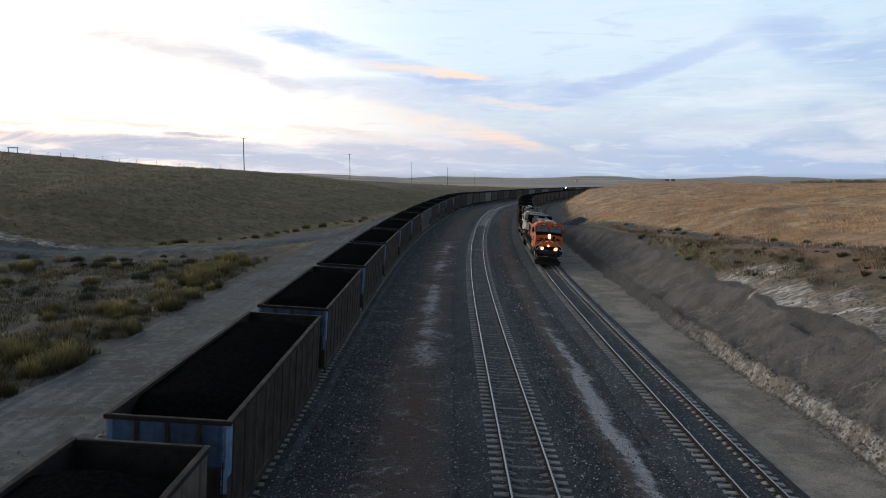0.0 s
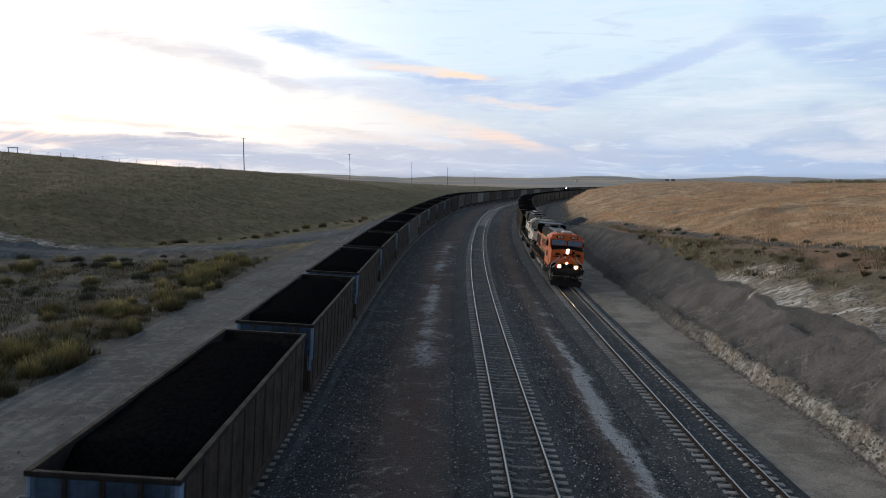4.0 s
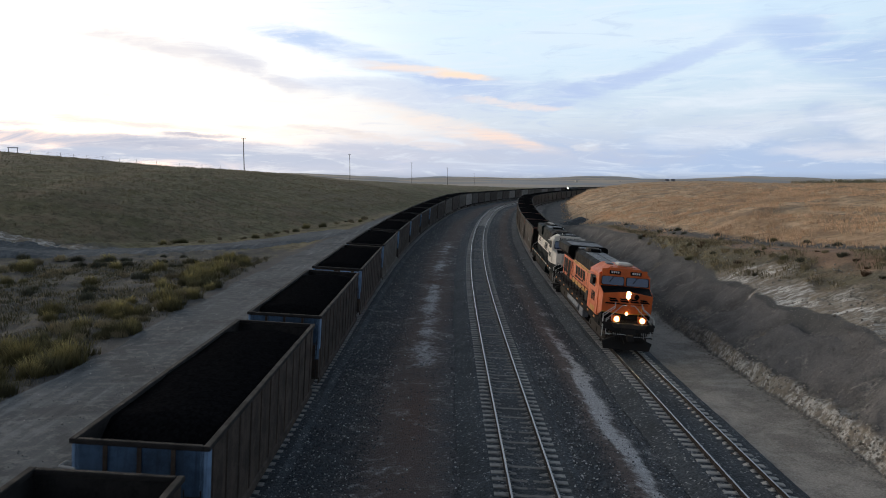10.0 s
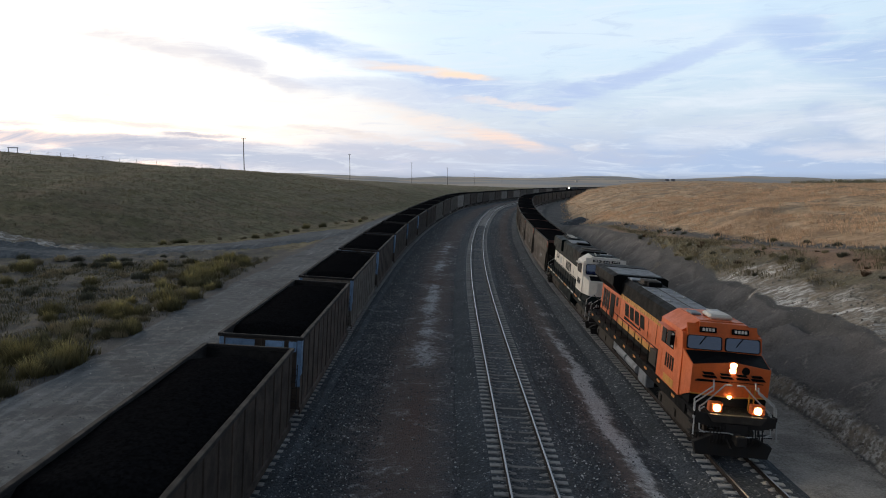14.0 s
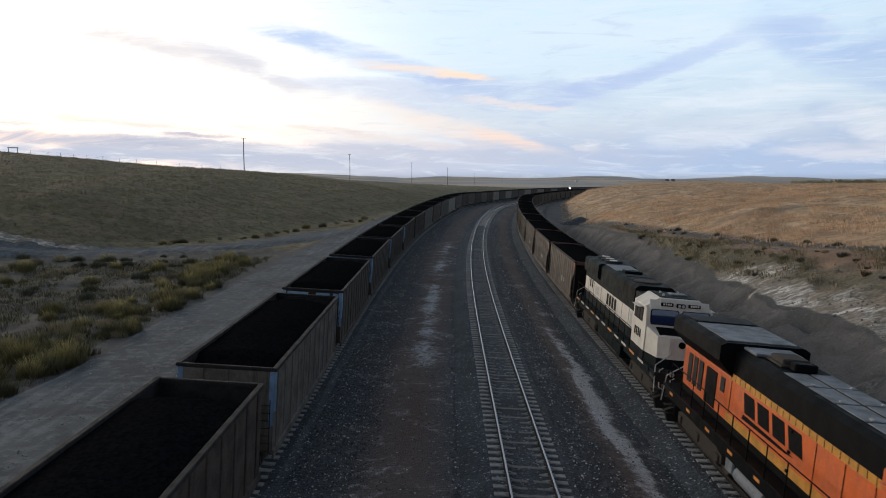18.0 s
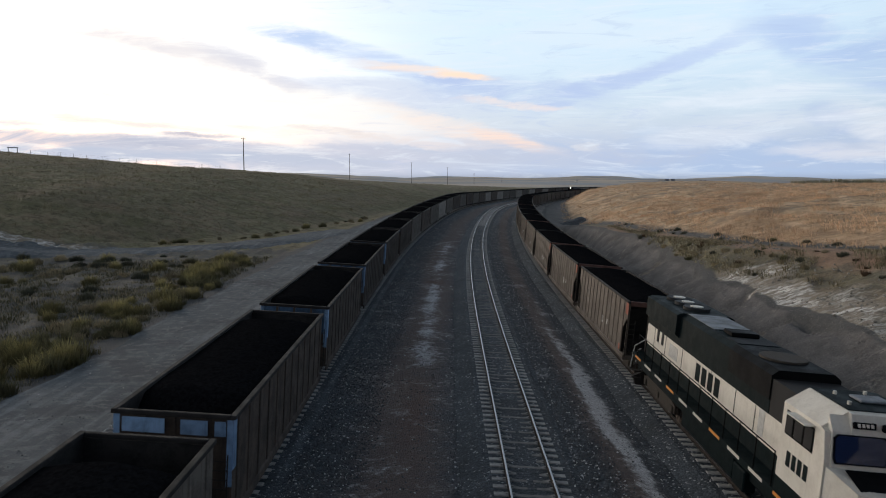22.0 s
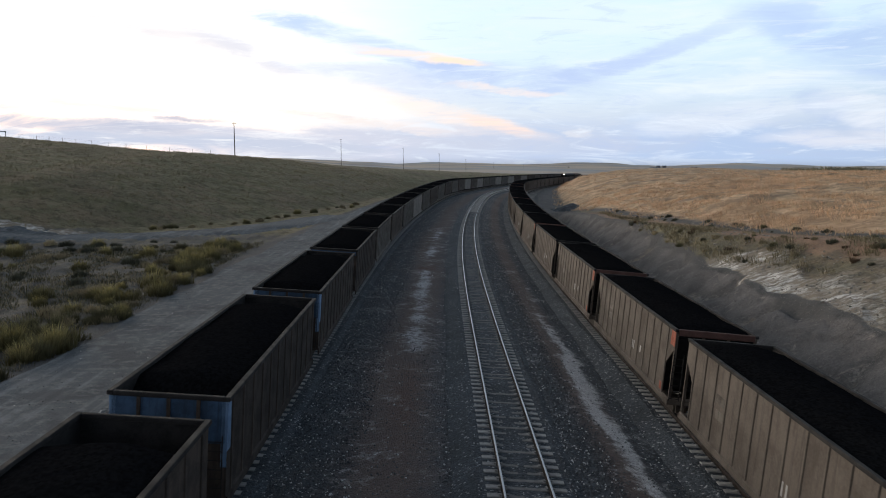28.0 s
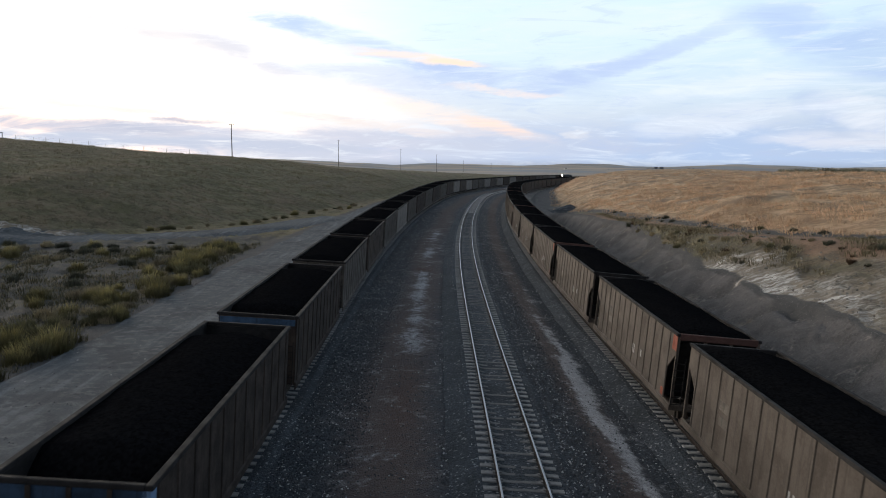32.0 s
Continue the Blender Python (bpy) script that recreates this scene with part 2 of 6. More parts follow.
        pale = n.mix(n.math("MULTIPLY", n.step(n3, 0.52, 0.66), 0.5), pale, (0.26, 0.222, 0.175))
        clay = n.mix(n.math("ADD", n.math("MULTIPLY", n2, 0.6), n.math("MULTIPLY", n3, 0.4)), (0.22, 0.135, 0.090), (0.46, 0.315, 0.225))
        col = n.mix(broken("green"), earth, green)
        col = n.mix(broken("gold"), col, gold)
        col = n.mix(broken("shale", 0.25), col, dark)
        col = n.mix(broken("clay"), col, clay)
        col = n.mix(broken("stone", 0.22), col, pale)
        grit = n.noise(p, 12.0, 6.0, 0.8)
        col = n.mix(broken("dust", 0.3), col, n.mix(n.math("ADD", n.math("MULTIPLY", n.step(n2, 0.38, 0.62), 0.45), n.math("MULTIPLY", n.step(grit, 0.35, 0.65), 0.55)), (0.20, 0.183, 0.162), (0.58, 0.535, 0.478)))
        # far land goes paler and greyer: distance haze put into its colour
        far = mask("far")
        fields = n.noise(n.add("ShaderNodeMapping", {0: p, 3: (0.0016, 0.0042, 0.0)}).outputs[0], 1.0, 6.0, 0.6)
        hazy_plain = n.mix(n.step(fields, 0.42, 0.58), (0.36, 0.35, 0.335), (0.60, 0.51, 0.41))
        hazy_plain = n.mix(n.step(n.noise(p, 0.0011, 4.0, 0.6), 0.5, 0.62), hazy_plain, (0.40, 0.42, 0.44))
        col = n.mix(far, col, hazy_plain)
        put(n, b, "Base Color", col)
        put(n, b, "Roughness", 0.95)
        put(n, b, "Specular IOR Level", 0.15)
        n4 = n.noise(p, 22.0, 4.0, 0.7)
        relief(n, b, n.math("ADD", n.math("ADD", n.math("MULTIPLY", n2, 0.6), n.math("MULTIPLY", n3, 0.4)), n.math("MULTIPLY", n4, 0.12)), 1.0, 0.35)
    return material("earth_and_grass", build)


GROUND = ground_material()
def bed_material():
    """Crushed stone with a strip of old brown earth and drifts of pale dust, by masks of the mesh."""
    def build(n, b):
        p = world_place(n)
        cell = n.add("ShaderNodeTexVoronoi", {"Vector": p, "Scale": 15.0}, feature="F1")
        shade = n.add("ShaderNodeSeparateColor", {0: cell.outputs["Color"]}).outputs[0]
        col = n.mix(shade, (0.030, 0.038, 0.046), (0.086, 0.104, 0.122))
        col = n.mix(n.math("MULTIPLY", n.step(shade, 0.955, 0.985), 0.9), col, (0.46, 0.47, 0.48))
        n1, n2 = n.noise(p, 0.5, 6.0, 0.65), n.noise(p, 3.0, 5.0, 0.65)
        edge = n.math("MULTIPLY", n.math("SUBTRACT", n.math("ADD", n.math("MULTIPLY", n1, 0.6), n.math("MULTIPLY", n2, 0.4)), 0.5), 1.6)

        def mask(name, soft, torn=1.0):
            return n.step(n.math("ADD", n.add("ShaderNodeAttribute", attribute_name=name).outputs["Fac"], n.math("MULTIPLY", edge, torn)), 0.5 - soft, 0.5 + soft)
        col = n.mix(n.math("MULTIPLY", mask("brown", 0.55, 1.0), 0.75), col, n.mix(n2, (0.100, 0.068, 0.056), (0.205, 0.140, 0.114)))
        col = n.mix(n.math("MULTIPLY", mask("rust", 0.35), 0.7), col, (0.115, 0.058, 0.040))
        col = n.mix(n.math("MULTIPLY", mask("pale", 0.40, 2.4), n.math("ADD", 0.42, n.math("MULTIPLY", n.step(n.noise(p, 14.0, 4.0, 0.8), 0.40, 0.58), 0.65))), col, n.mix(n2, (0.36, 0.38, 0.41), (0.82, 0.83, 0.85)))
        put(n, b, "Base Color", col)
        put(n, b, "Roughness", 0.92)
        relief(n, b, n.math("MULTIPLY", cell.outputs["Distance"], -1.0), 1.0, 0.05)
    return material("track_bed_gravel", build)


BED = bed_material()
BALLAST = gravel("grey_ballast", (0.028, 0.036, 0.044), (0.082, 0.099, 0.117), (0.44, 0.45, 0.46), 15.0, 0.05)
def sleeper_material(name, base, dark, reach):
    """Weathered concrete whose middle, between the rails, lies under black coal dust and grit."""
    def build(n, b):
        p = place(n)
        big, fine = n.noise(p, 4.0, 5.0, 0.6), n.noise(p, 40.0, 3.0, 0.6)
        col = n.mix(n.math("MULTIPLY", n.step(big, 0.38, 0.66), 0.6), base, dark)
        x = n.add("ShaderNodeSeparateXYZ", {0: p}).outputs[0]
        side = n.math("ADD", n.math("ABSOLUTE", x), n.math("MULTIPLY", n.math("SUBTRACT", n.noise(p, 7.0, 4.0, 0.7), 0.5), 0.5))
        col = n.mix(n.math("MULTIPLY", n.step(side, reach + 0.12, reach - 0.12), 0.5), col, (0.040, 0.039, 0.040))
        r = n.add("ShaderNodeObjectInfo").outputs["Random"]
        col = n.add("ShaderNodeHueSaturation", {"Value": n.math("ADD", n.math("MULTIPLY", r, 0.35), 0.82), "Color": col}).outputs[0]
        put(n, b, "Base Color", col)
        put(n, b, "Roughness", 0.88)
        relief(n, b, fine, 0.4, 0.02)
    return material(name, build)


DUSTED_CONCRETE = sleeper_material("coal_dusted_concrete", (0.40, 0.39, 0.37), (0.20, 0.195, 0.19), 0.62)
CONCRETE = worn("weathered_concrete", (0.46, 0.45, 0.43), (0.26, 0.25, 0.24), 0.85, 0, 4.0, 0.6, 0.25)
RAIL_SIDE = worn("rusty_rail", (0.052, 0.040, 0.033), (0.026, 0.022, 0.020), 0.75, 0.3, 6.0)
RAIL_TOP = plain("polished_rail", (0.27, 0.27, 0.28), 0.34, 1.0)


def road_material():
    """Packed dirt: grey, with pale wheel-worn streaks along it and loose grit."""
    def build(n, b):
        p = world_place(n)
        along = n.noise(n.add("ShaderNodeMapping", {0: p, 2: (0, 0, radians(3)), 3: (1.3, 0.09, 1.0)}).outputs[0], 0.8, 5.0, 0.60)
        n1, n2, n3 = n.noise(p, 0.22, 6.0, 0.65), n.noise(p, 9.0, 6.0, 0.75), n.noise(p, 1.6, 7.0, 0.75)
        col = n.mix(n2, (0.050, 0.060, 0.068), (0.185, 0.205, 0.218))
        col = n.mix(n.math("MULTIPLY", n.step(n3, 0.50, 0.60), 0.6), col, n.mix(n2, (0.15, 0.158, 0.160), (0.29, 0.30, 0.30)))
        col = n.mix(n.math("MULTIPLY", n.step(along, 0.50, 0.68), 0.5), col, n.mix(n2, (0.19, 0.205, 0.22), (0.36, 0.385, 0.40)))
        col = n.mix(n.math("MULTIPLY", n.step(n.math("ADD", n.math("MULTIPLY", n1, 0.7), n.math("MULTIPLY", n3, 0.3)), 0.50, 0.42), 0.55), col, (0.062, 0.070, 0.076))
        put(n, b, "Base Color", col)
        put(n, b, "Roughness", 0.95)
        put(n, b, "Specular IOR Level", 0.15)
        relief(n, b, n.math("ADD", n.math("MULTIPLY", n3, 0.7), n.math("MULTIPLY", n2, 0.3)), 0.8, 0.10)
    return material("packed_dirt_road", build)


ROAD = road_material()


def coal_material():
    def build(n, b):
        p = place(n)
        cell = n.add("ShaderNodeTexVoronoi", {"Vector": p, "Scale": 14.0}, feature="F1")
        shade = n.add("ShaderNodeSeparateColor", {0: cell.outputs["Color"]}).outputs[0]
        put(n, b, "Base Color", n.mix(shade, (0.0048, 0.0050, 0.0056), (0.0112, 0.0116, 0.0126)))
        put(n, b, "Roughness", 1.0)
        put(n, b, "Specular IOR Level", 0.0)
        relief(n, b, n.math("ADD", n.math("MULTIPLY", cell.outputs["Distance"], -0.6), n.noise(p, 3.0, 5.0, 0.6)), 0.35, 0.015)
    return material("coal", build)


COAL = coal_material()
CAR_BROWN = worn("grimy_brown_aluminium", (0.074, 0.055, 0.043), (0.028, 0.023, 0.020), 0.8, 0.0, 1.2, 0.8, 0.7, 0.6)
CAR_GREY = worn("grimy_grey_aluminium", (0.165, 0.145, 0.122), (0.05, 0.044, 0.038), 0.75, 0.0, 1.2, 0.7, 0.5, 0.6)
CAR_DUSTY = worn("dusty_brown_aluminium", (0.112, 0.088, 0.070), (0.048, 0.040, 0.034), 0.8, 0.0, 1.2, 0.8, 0.7, 0.6)
CAR_PALE = worn("bare_dusty_aluminium", (0.32, 0.29, 0.255), (0.15, 0.137, 0.122), 0.7, 0.0, 1.0, 0.6, 0.3, 0.6)
CAR_TAN = worn("dusty_tan_aluminium", (0.142, 0.117, 0.095), (0.072, 0.060, 0.050), 0.75, 0.0, 1.0, 0.6, 0.35, 0.7)
CAR_INSIDE = worn("coal_stained_inside", (0.026, 0.024, 0.023), (0.010, 0.010, 0.010), 0.8, 0, 1.5, 0.8)
CAR_RIM = worn("dusty_rim", (0.026, 0.024, 0.023), (0.013, 0.012, 0.012), 0.8, 0.0, 2.0, 0.6, 0.3)
DULL_BLUE = worn("grimy_blue_paint", (0.045, 0.092, 0.165), (0.018, 0.030, 0.045), 0.7, 0, 2.0, 0.7, 0.5, 0.6)
BLUE = worn("faded_blue_paint", (0.22, 0.36, 0.56), (0.06, 0.10, 0.15), 0.6, 0, 3.0, 0.5, 0.5, 0.4)
DULL_RED = worn("dull_red_beam", (0.115, 0.056, 0.044), (0.055, 0.035, 0.030), 0.7, 0, 3.0, 0.5, 0.4, 0.4)
RED = worn("faded_red_paint", (0.36, 0.075, 0.035), (0.12, 0.05, 0.035), 0.6, 0, 3.0, 0.5, 0.4, 0.4)
IRON = worn("black_iron", (0.028, 0.027, 0.027), (0.055, 0.045, 0.038), 0.7, 0.4, 3.0)
LEAF = {}
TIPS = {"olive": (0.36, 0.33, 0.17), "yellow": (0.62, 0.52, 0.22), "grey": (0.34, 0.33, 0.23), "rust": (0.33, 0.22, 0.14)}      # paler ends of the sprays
for key, c1, c2 in (("hill", (0.265, 0.228, 0.138), (0.42, 0.352, 0.22)), ("olive", (0.195, 0.180, 0.098), (0.32, 0.285, 0.16)), ("straw", (0.32, 0.27, 0.17), (0.50, 0.42, 0.27)),
                    ("yellow", (0.29, 0.255, 0.118), (0.50, 0.43, 0.225)), ("gold", (0.54, 0.37, 0.23), (0.84, 0.60, 0.40)),
                    ("rust", (0.19, 0.125, 0.080), (0.28, 0.185, 0.11)), ("grey", (0.17, 0.17, 0.12), (0.27, 0.26, 0.18))):
    def _leaf(n, b, c1=c1, c2=c2, tip=TIPS.get(key)):
        r = n.add("ShaderNodeNewGeometry").outputs["Random Per Island"]
        o = n.add("ShaderNodeObjectInfo").outputs["Random"]
        col = n.mix(r, c1, c2)
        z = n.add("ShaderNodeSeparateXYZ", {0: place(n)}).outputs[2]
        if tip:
            # root end darkened in colour for shade inside the bush; tips truly paler
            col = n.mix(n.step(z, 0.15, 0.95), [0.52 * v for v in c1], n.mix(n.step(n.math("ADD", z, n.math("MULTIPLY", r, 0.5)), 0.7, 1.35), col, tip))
        wide = n.noise(world_place(n), 0.14, 5.0, 0.7)
        col = n.mix(n.math("MULTIPLY", n.step(wide, 0.42, 0.66), 0.55), col, (0.62 * c1[0], 0.66 * c1[1], 0.74 * c1[2]))
        put(n, b, "Base Color", n.add("ShaderNodeHueSaturation", {"Value": n.math("ADD", 0.75, n.math("MULTIPLY", o, 0.5)), "Color": col}).outputs[0])
        put(n, b, "Roughness", 0.85)
        put(n, b, "Specular IOR Level", 0.1)
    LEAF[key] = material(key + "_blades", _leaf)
WOOD = worn("grey_pole_wood", (0.075, 0.062, 0.05), (0.03, 0.026, 0.022), 0.9, 0, 1.0)

# ---------------------------------------------------------------- helpers
def part(name, bm, mat, parent=None, label="", smooth=False, pose_=None):
    me = bpy.data.meshes.new(name)
    bm.normal_update()
    bm.to_mesh(me)
    bm.free()
    for m in (mat if isinstance(mat, (list, tuple)) else [mat]):
        me.materials.append(m)
    if smooth:
        me.shade_smooth()
    ob = new(name, me)
    if parent is not None:
        ob.parent = parent
    if pose_ is not None:
        ob.matrix_basis = pose_
    if label:
        ob["label"] = label
    return ob


def again(ob, name, parent, m=None):
    """The same mesh once more, as an object of its own."""
    o = new(name, ob.data)
    o.parent = parent
    if m is not None:
        o.matrix_basis = m
    return o


def mesh_part(name, verts, faces, mat, parent=None, label="", smooth=False):
    me = bpy.data.meshes.new(name)
    me.from_pydata([tuple(map(float, v)) for v in verts], [], [tuple(map(int, f)) for f in faces])
    for m in (mat if isinstance(mat, (list, tuple)) else [mat]):
        me.materials.append(m)
    if smooth:
        me.shade_smooth()
    ob = new(name, me)
    if parent is not None:
        ob.parent = parent
    if label:
        ob["label"] = label
    return ob


def box(bm, x0, x1, y0, y1, z0, z1, bevel=0.0, m=None):
    r = bmesh.ops.create_cube(bm, size=1.0)
    vs = r["verts"]
    bmesh.ops.scale(bm, vec=(x1 - x0, y1 - y0, z1 - z0), verts=vs)
    bmesh.ops.translate(bm, vec=((x0 + x1) / 2, (y0 + y1) / 2, (z0 + z1) / 2), verts=vs)
    if bevel:
        es = list({e for v in vs for e in v.link_edges})
        out = bmesh.ops.bevel(bm, geom=es, offset=bevel, segments=1, affect="EDGES")
        vs = list({v for v in out["verts"]} | {v for v in vs if v.is_valid})
    if m is not None:
        bmesh.ops.transform(bm, matrix=m, verts=[v for v in vs if v.is_valid])
    return bm


def boxed(*a, **k):
    return box(bmesh.new(), *a, **k)


def rod(bm, a, b, r, n=8, r2=None):
    a, b = Vector(a), Vector(b)
    d = b - a
    q = d.to_track_quat("Z", "Y").to_matrix().to_4x4()
    bmesh.ops.create_cone(bm, cap_ends=True, segments=n, radius1=r, radius2=r if r2 is None else r2, depth=d.length,
                          matrix=Matrix.Translation((a + b) / 2) @ q)
    return bm


def pipe(bm, pts, r, n=6):
    for a, b in zip(pts, pts[1:]):
        rod(bm, a, b, r, n)
    return bm


def prism(bm, outline, axis, lo, hi):
    """A closed outline of (a, b) pushed out along an axis: x takes (y, z), y takes (x, z), z takes (x, y)."""
    def at(p, w):
        return {"x": (w, p[0], p[1]), "y": (p[0], w, p[1]), "z": (p[0], p[1], w)}[axis]
    one = [bm.verts.new(at(p, lo)) for p in outline]
    two = [bm.verts.new(at(p, hi)) for p in outline]
    k = len(outline)
    fs = [bm.faces.new(one), bm.faces.new(two[::-1])]
    for i in range(k):
        fs.append(bm.faces.new((one[(i + 1) % k], one[i], two[i], two[(i + 1) % k])))
    bmesh.ops.recalc_face_normals(bm, faces=fs)
    return bm


# ---------------------------------------------------------------- the line of the tracks
DS = 1.0
S0, S1 = -60.0, 900.0
_s = np.arange(S0, S1 + DS, DS)
_k = np.where(_s < 50, 0.0, np.where(_s < 270, 1 / 1200.0, 1 / 900.0))
_k = np.convolve(np.pad(_k, 20, mode="edge"), np.ones(41) / 41, mode="valid")
_a = 0.006 + np.concatenate([[0], np.cumsum(_k[:-1] * DS)])      # heading, right of +y
_x = np.concatenate([[0], np.cumsum(np.sin(_a[:-1]) * DS)])
_y = np.concatenate([[0], np.cumsum(np.cos(_a[:-1]) * DS)]) + S0
_x += 2.95 - np.interp(30.0, _s, _x)
CANT = 3.5                       # degrees by which the tracks lean into the bend
U_MID, U_LEFT, U_RIGHT = 0.0, -10.2, 7.88
CANTS = {U_MID: CANT, U_LEFT: CANT, U_RIGHT: 5.0}
LEVEL = {U_MID: 0.0, U_LEFT: 0.0, U_RIGHT: -0.6}      # the right-hand track lies lower
SPREAD = 1.055                   # the low ground right of the tracks lies that much farther out and down


def on_line(s, u):
    """Place and heading of the point u metres right of the middle track at station s."""
    a = np.interp(s, _s, _a)
    return np.interp(s, _s, _x) + u * np.cos(a), np.interp(s, _s, _y) - u * np.sin(a), a


def drop(s):
    """How far the line has come down at station s; beyond the bend it runs downhill."""
    return -np.interp(s, [195, 225, 260, 330, 400, 465, 530, 640, 900], [0.0, 0.45, 1.3, 2.5, 3.5, 4.4, 5.5, 7.2, 11.0])


def line_of(u):
    """Stations of the middle track against lengths along a track u metres beside it; length 0 lies at station 0."""
    l = np.concatenate([[0], np.cumsum((1 - u * (_k[1:] + _k[:-1]) / 2) * DS)])
    return l - np.interp(0.0, _s, l)


LINES = {u: line_of(u) for u in (U_MID, U_LEFT, U_RIGHT)}


def track_pose(u, l, half):
    """The pose of a vehicle on a track, facing the camera's side, with its bogies half metres before and behind l."""
    ends = [on_line(np.interp(l + d, LINES[u], _s), u) for d in (-half, half)]
    (x0, y0, _), (x1, y1, _) = ends
    turn = math.degrees(math.atan2(-(x0 - x1), y0 - y1))
    z0, z1 = (float(drop(np.interp(l + d, LINES[u], _s))) + LEVEL[u] for d in (-half, half))
    return pose((x0 + x1) / 2, (y0 + y1) / 2, (z0 + z1) / 2, 0, 0, turn) @ pose(0, 0, 0, math.degrees(math.atan2(z0 - z1, 2 * half)), -CANTS[u], 0)


def nearest_on_line(px, py):
    """Station and offset of many places."""
    s, u = np.empty_like(px), np.empty_like(px)
    cx, cy, ca = _x[::4], _y[::4], _a[::4]
    for i in range(0, len(px), 4000):
        dx, dy = px[i:i + 4000, None] - cx[None], py[i:i + 4000, None] - cy[None]
        j = np.argmin(dx * dx + dy * dy, axis=1)
        r = np.arange(len(j))
        dx, dy, a = dx[r, j], dy[r, j], ca[j]
        s[i:i + 4000] = _s[::4][j] + dx * np.sin(a) + dy * np.cos(a)
        u[i:i + 4000] = dx * np.cos(a) - dy * np.sin(a)
    return s, u

# ---------------------------------------------------------------- the ground
def smooth(v, lo, hi):
    t = np.clip((v - lo) / (hi - lo), 0, 1)
    return t * t * (3 - 2 * t)


_rng = np.random.RandomState(5)
_waves = [(_rng.uniform(0, 6.28), _rng.uniform(0, 6.28), _rng.uniform(0.75, 1.3)) for _ in range(40)]


def rough(x, y, size, n=7, first=0):
    """A soft, uneven height of about -1 to 1, with lumps of that size."""
    out = 0.0
    for i in range(n):
        a, ph, k = _waves[(first + i) % 40]
        f = 6.28 / size * k * (1 + 0.45 * i)
        out = out + np.sin(f * (x * math.cos(a) + y * math.sin(a)) + ph + 1.3 * np.sin(0.37 * f * (x * math.sin(a) - y * math.cos(a)) + a)) / (1 + 0.6 * i)
    return out / 2.2


CUT_FOOT = 12.7


def foot_of_hill(s):
    return -np.interp(s, [40, 85, 103, 125, 169, 230, 300, 500], [84, 70, 59, 41, 30.5, 27, 22, 18])


def path_line(s):
    """Offset and height of the clay path that climbs along the top of the cut."""
    return (np.interp(s, [0, 30, 48, 61, 90, 125, 150, 200], [38, 31, 25, 20.8, 17.6, 15.2, 14.5, 15.5]),
            np.interp(s, [0, 30, 48, 61, 90, 105, 120, 137, 150], [6.6, 5.9, 5.0, 4.1, 3.0, 2.6, 1.6, 0.1, -0.45]))


def pieces(v, nodes):
    """A height through (offset, height) nodes whose values differ from place to place."""
    out = np.where(v < nodes[0][0], nodes[0][1], nodes[-1][1] + 0 * v)
    for (u0, z0), (u1, z1) in zip(nodes, nodes[1:]):
        t = np.clip((v - u0) / np.maximum(u1 - u0, 0.05), 0, 1)
        out = np.where((v >= u0) & (v < u1), z0 + (z1 - z0) * t, out)
    return out


def spread(x, y):
    """How far out and down the ground of the right side is pushed at many places."""
    _, u = nearest_on_line(x, y)
    return 1 + (SPREAD - 1) * smooth(u, 0, 4) * (1 - smooth(np.hypot(x, y), 380, 620))


def ground_su(x, y):
    """Station and offset of places, as the ground's plan counts them."""
    k = spread(x, y)
    return nearest_on_line(x / k, y / k)


def on_ground_line(s, u):
    """The place of a station and an offset of the ground's plan."""
    x, y, _ = on_line(s, u)
    k = np.where(np.asarray(u) > 4, SPREAD, 1.0)
    return x * k, y * k


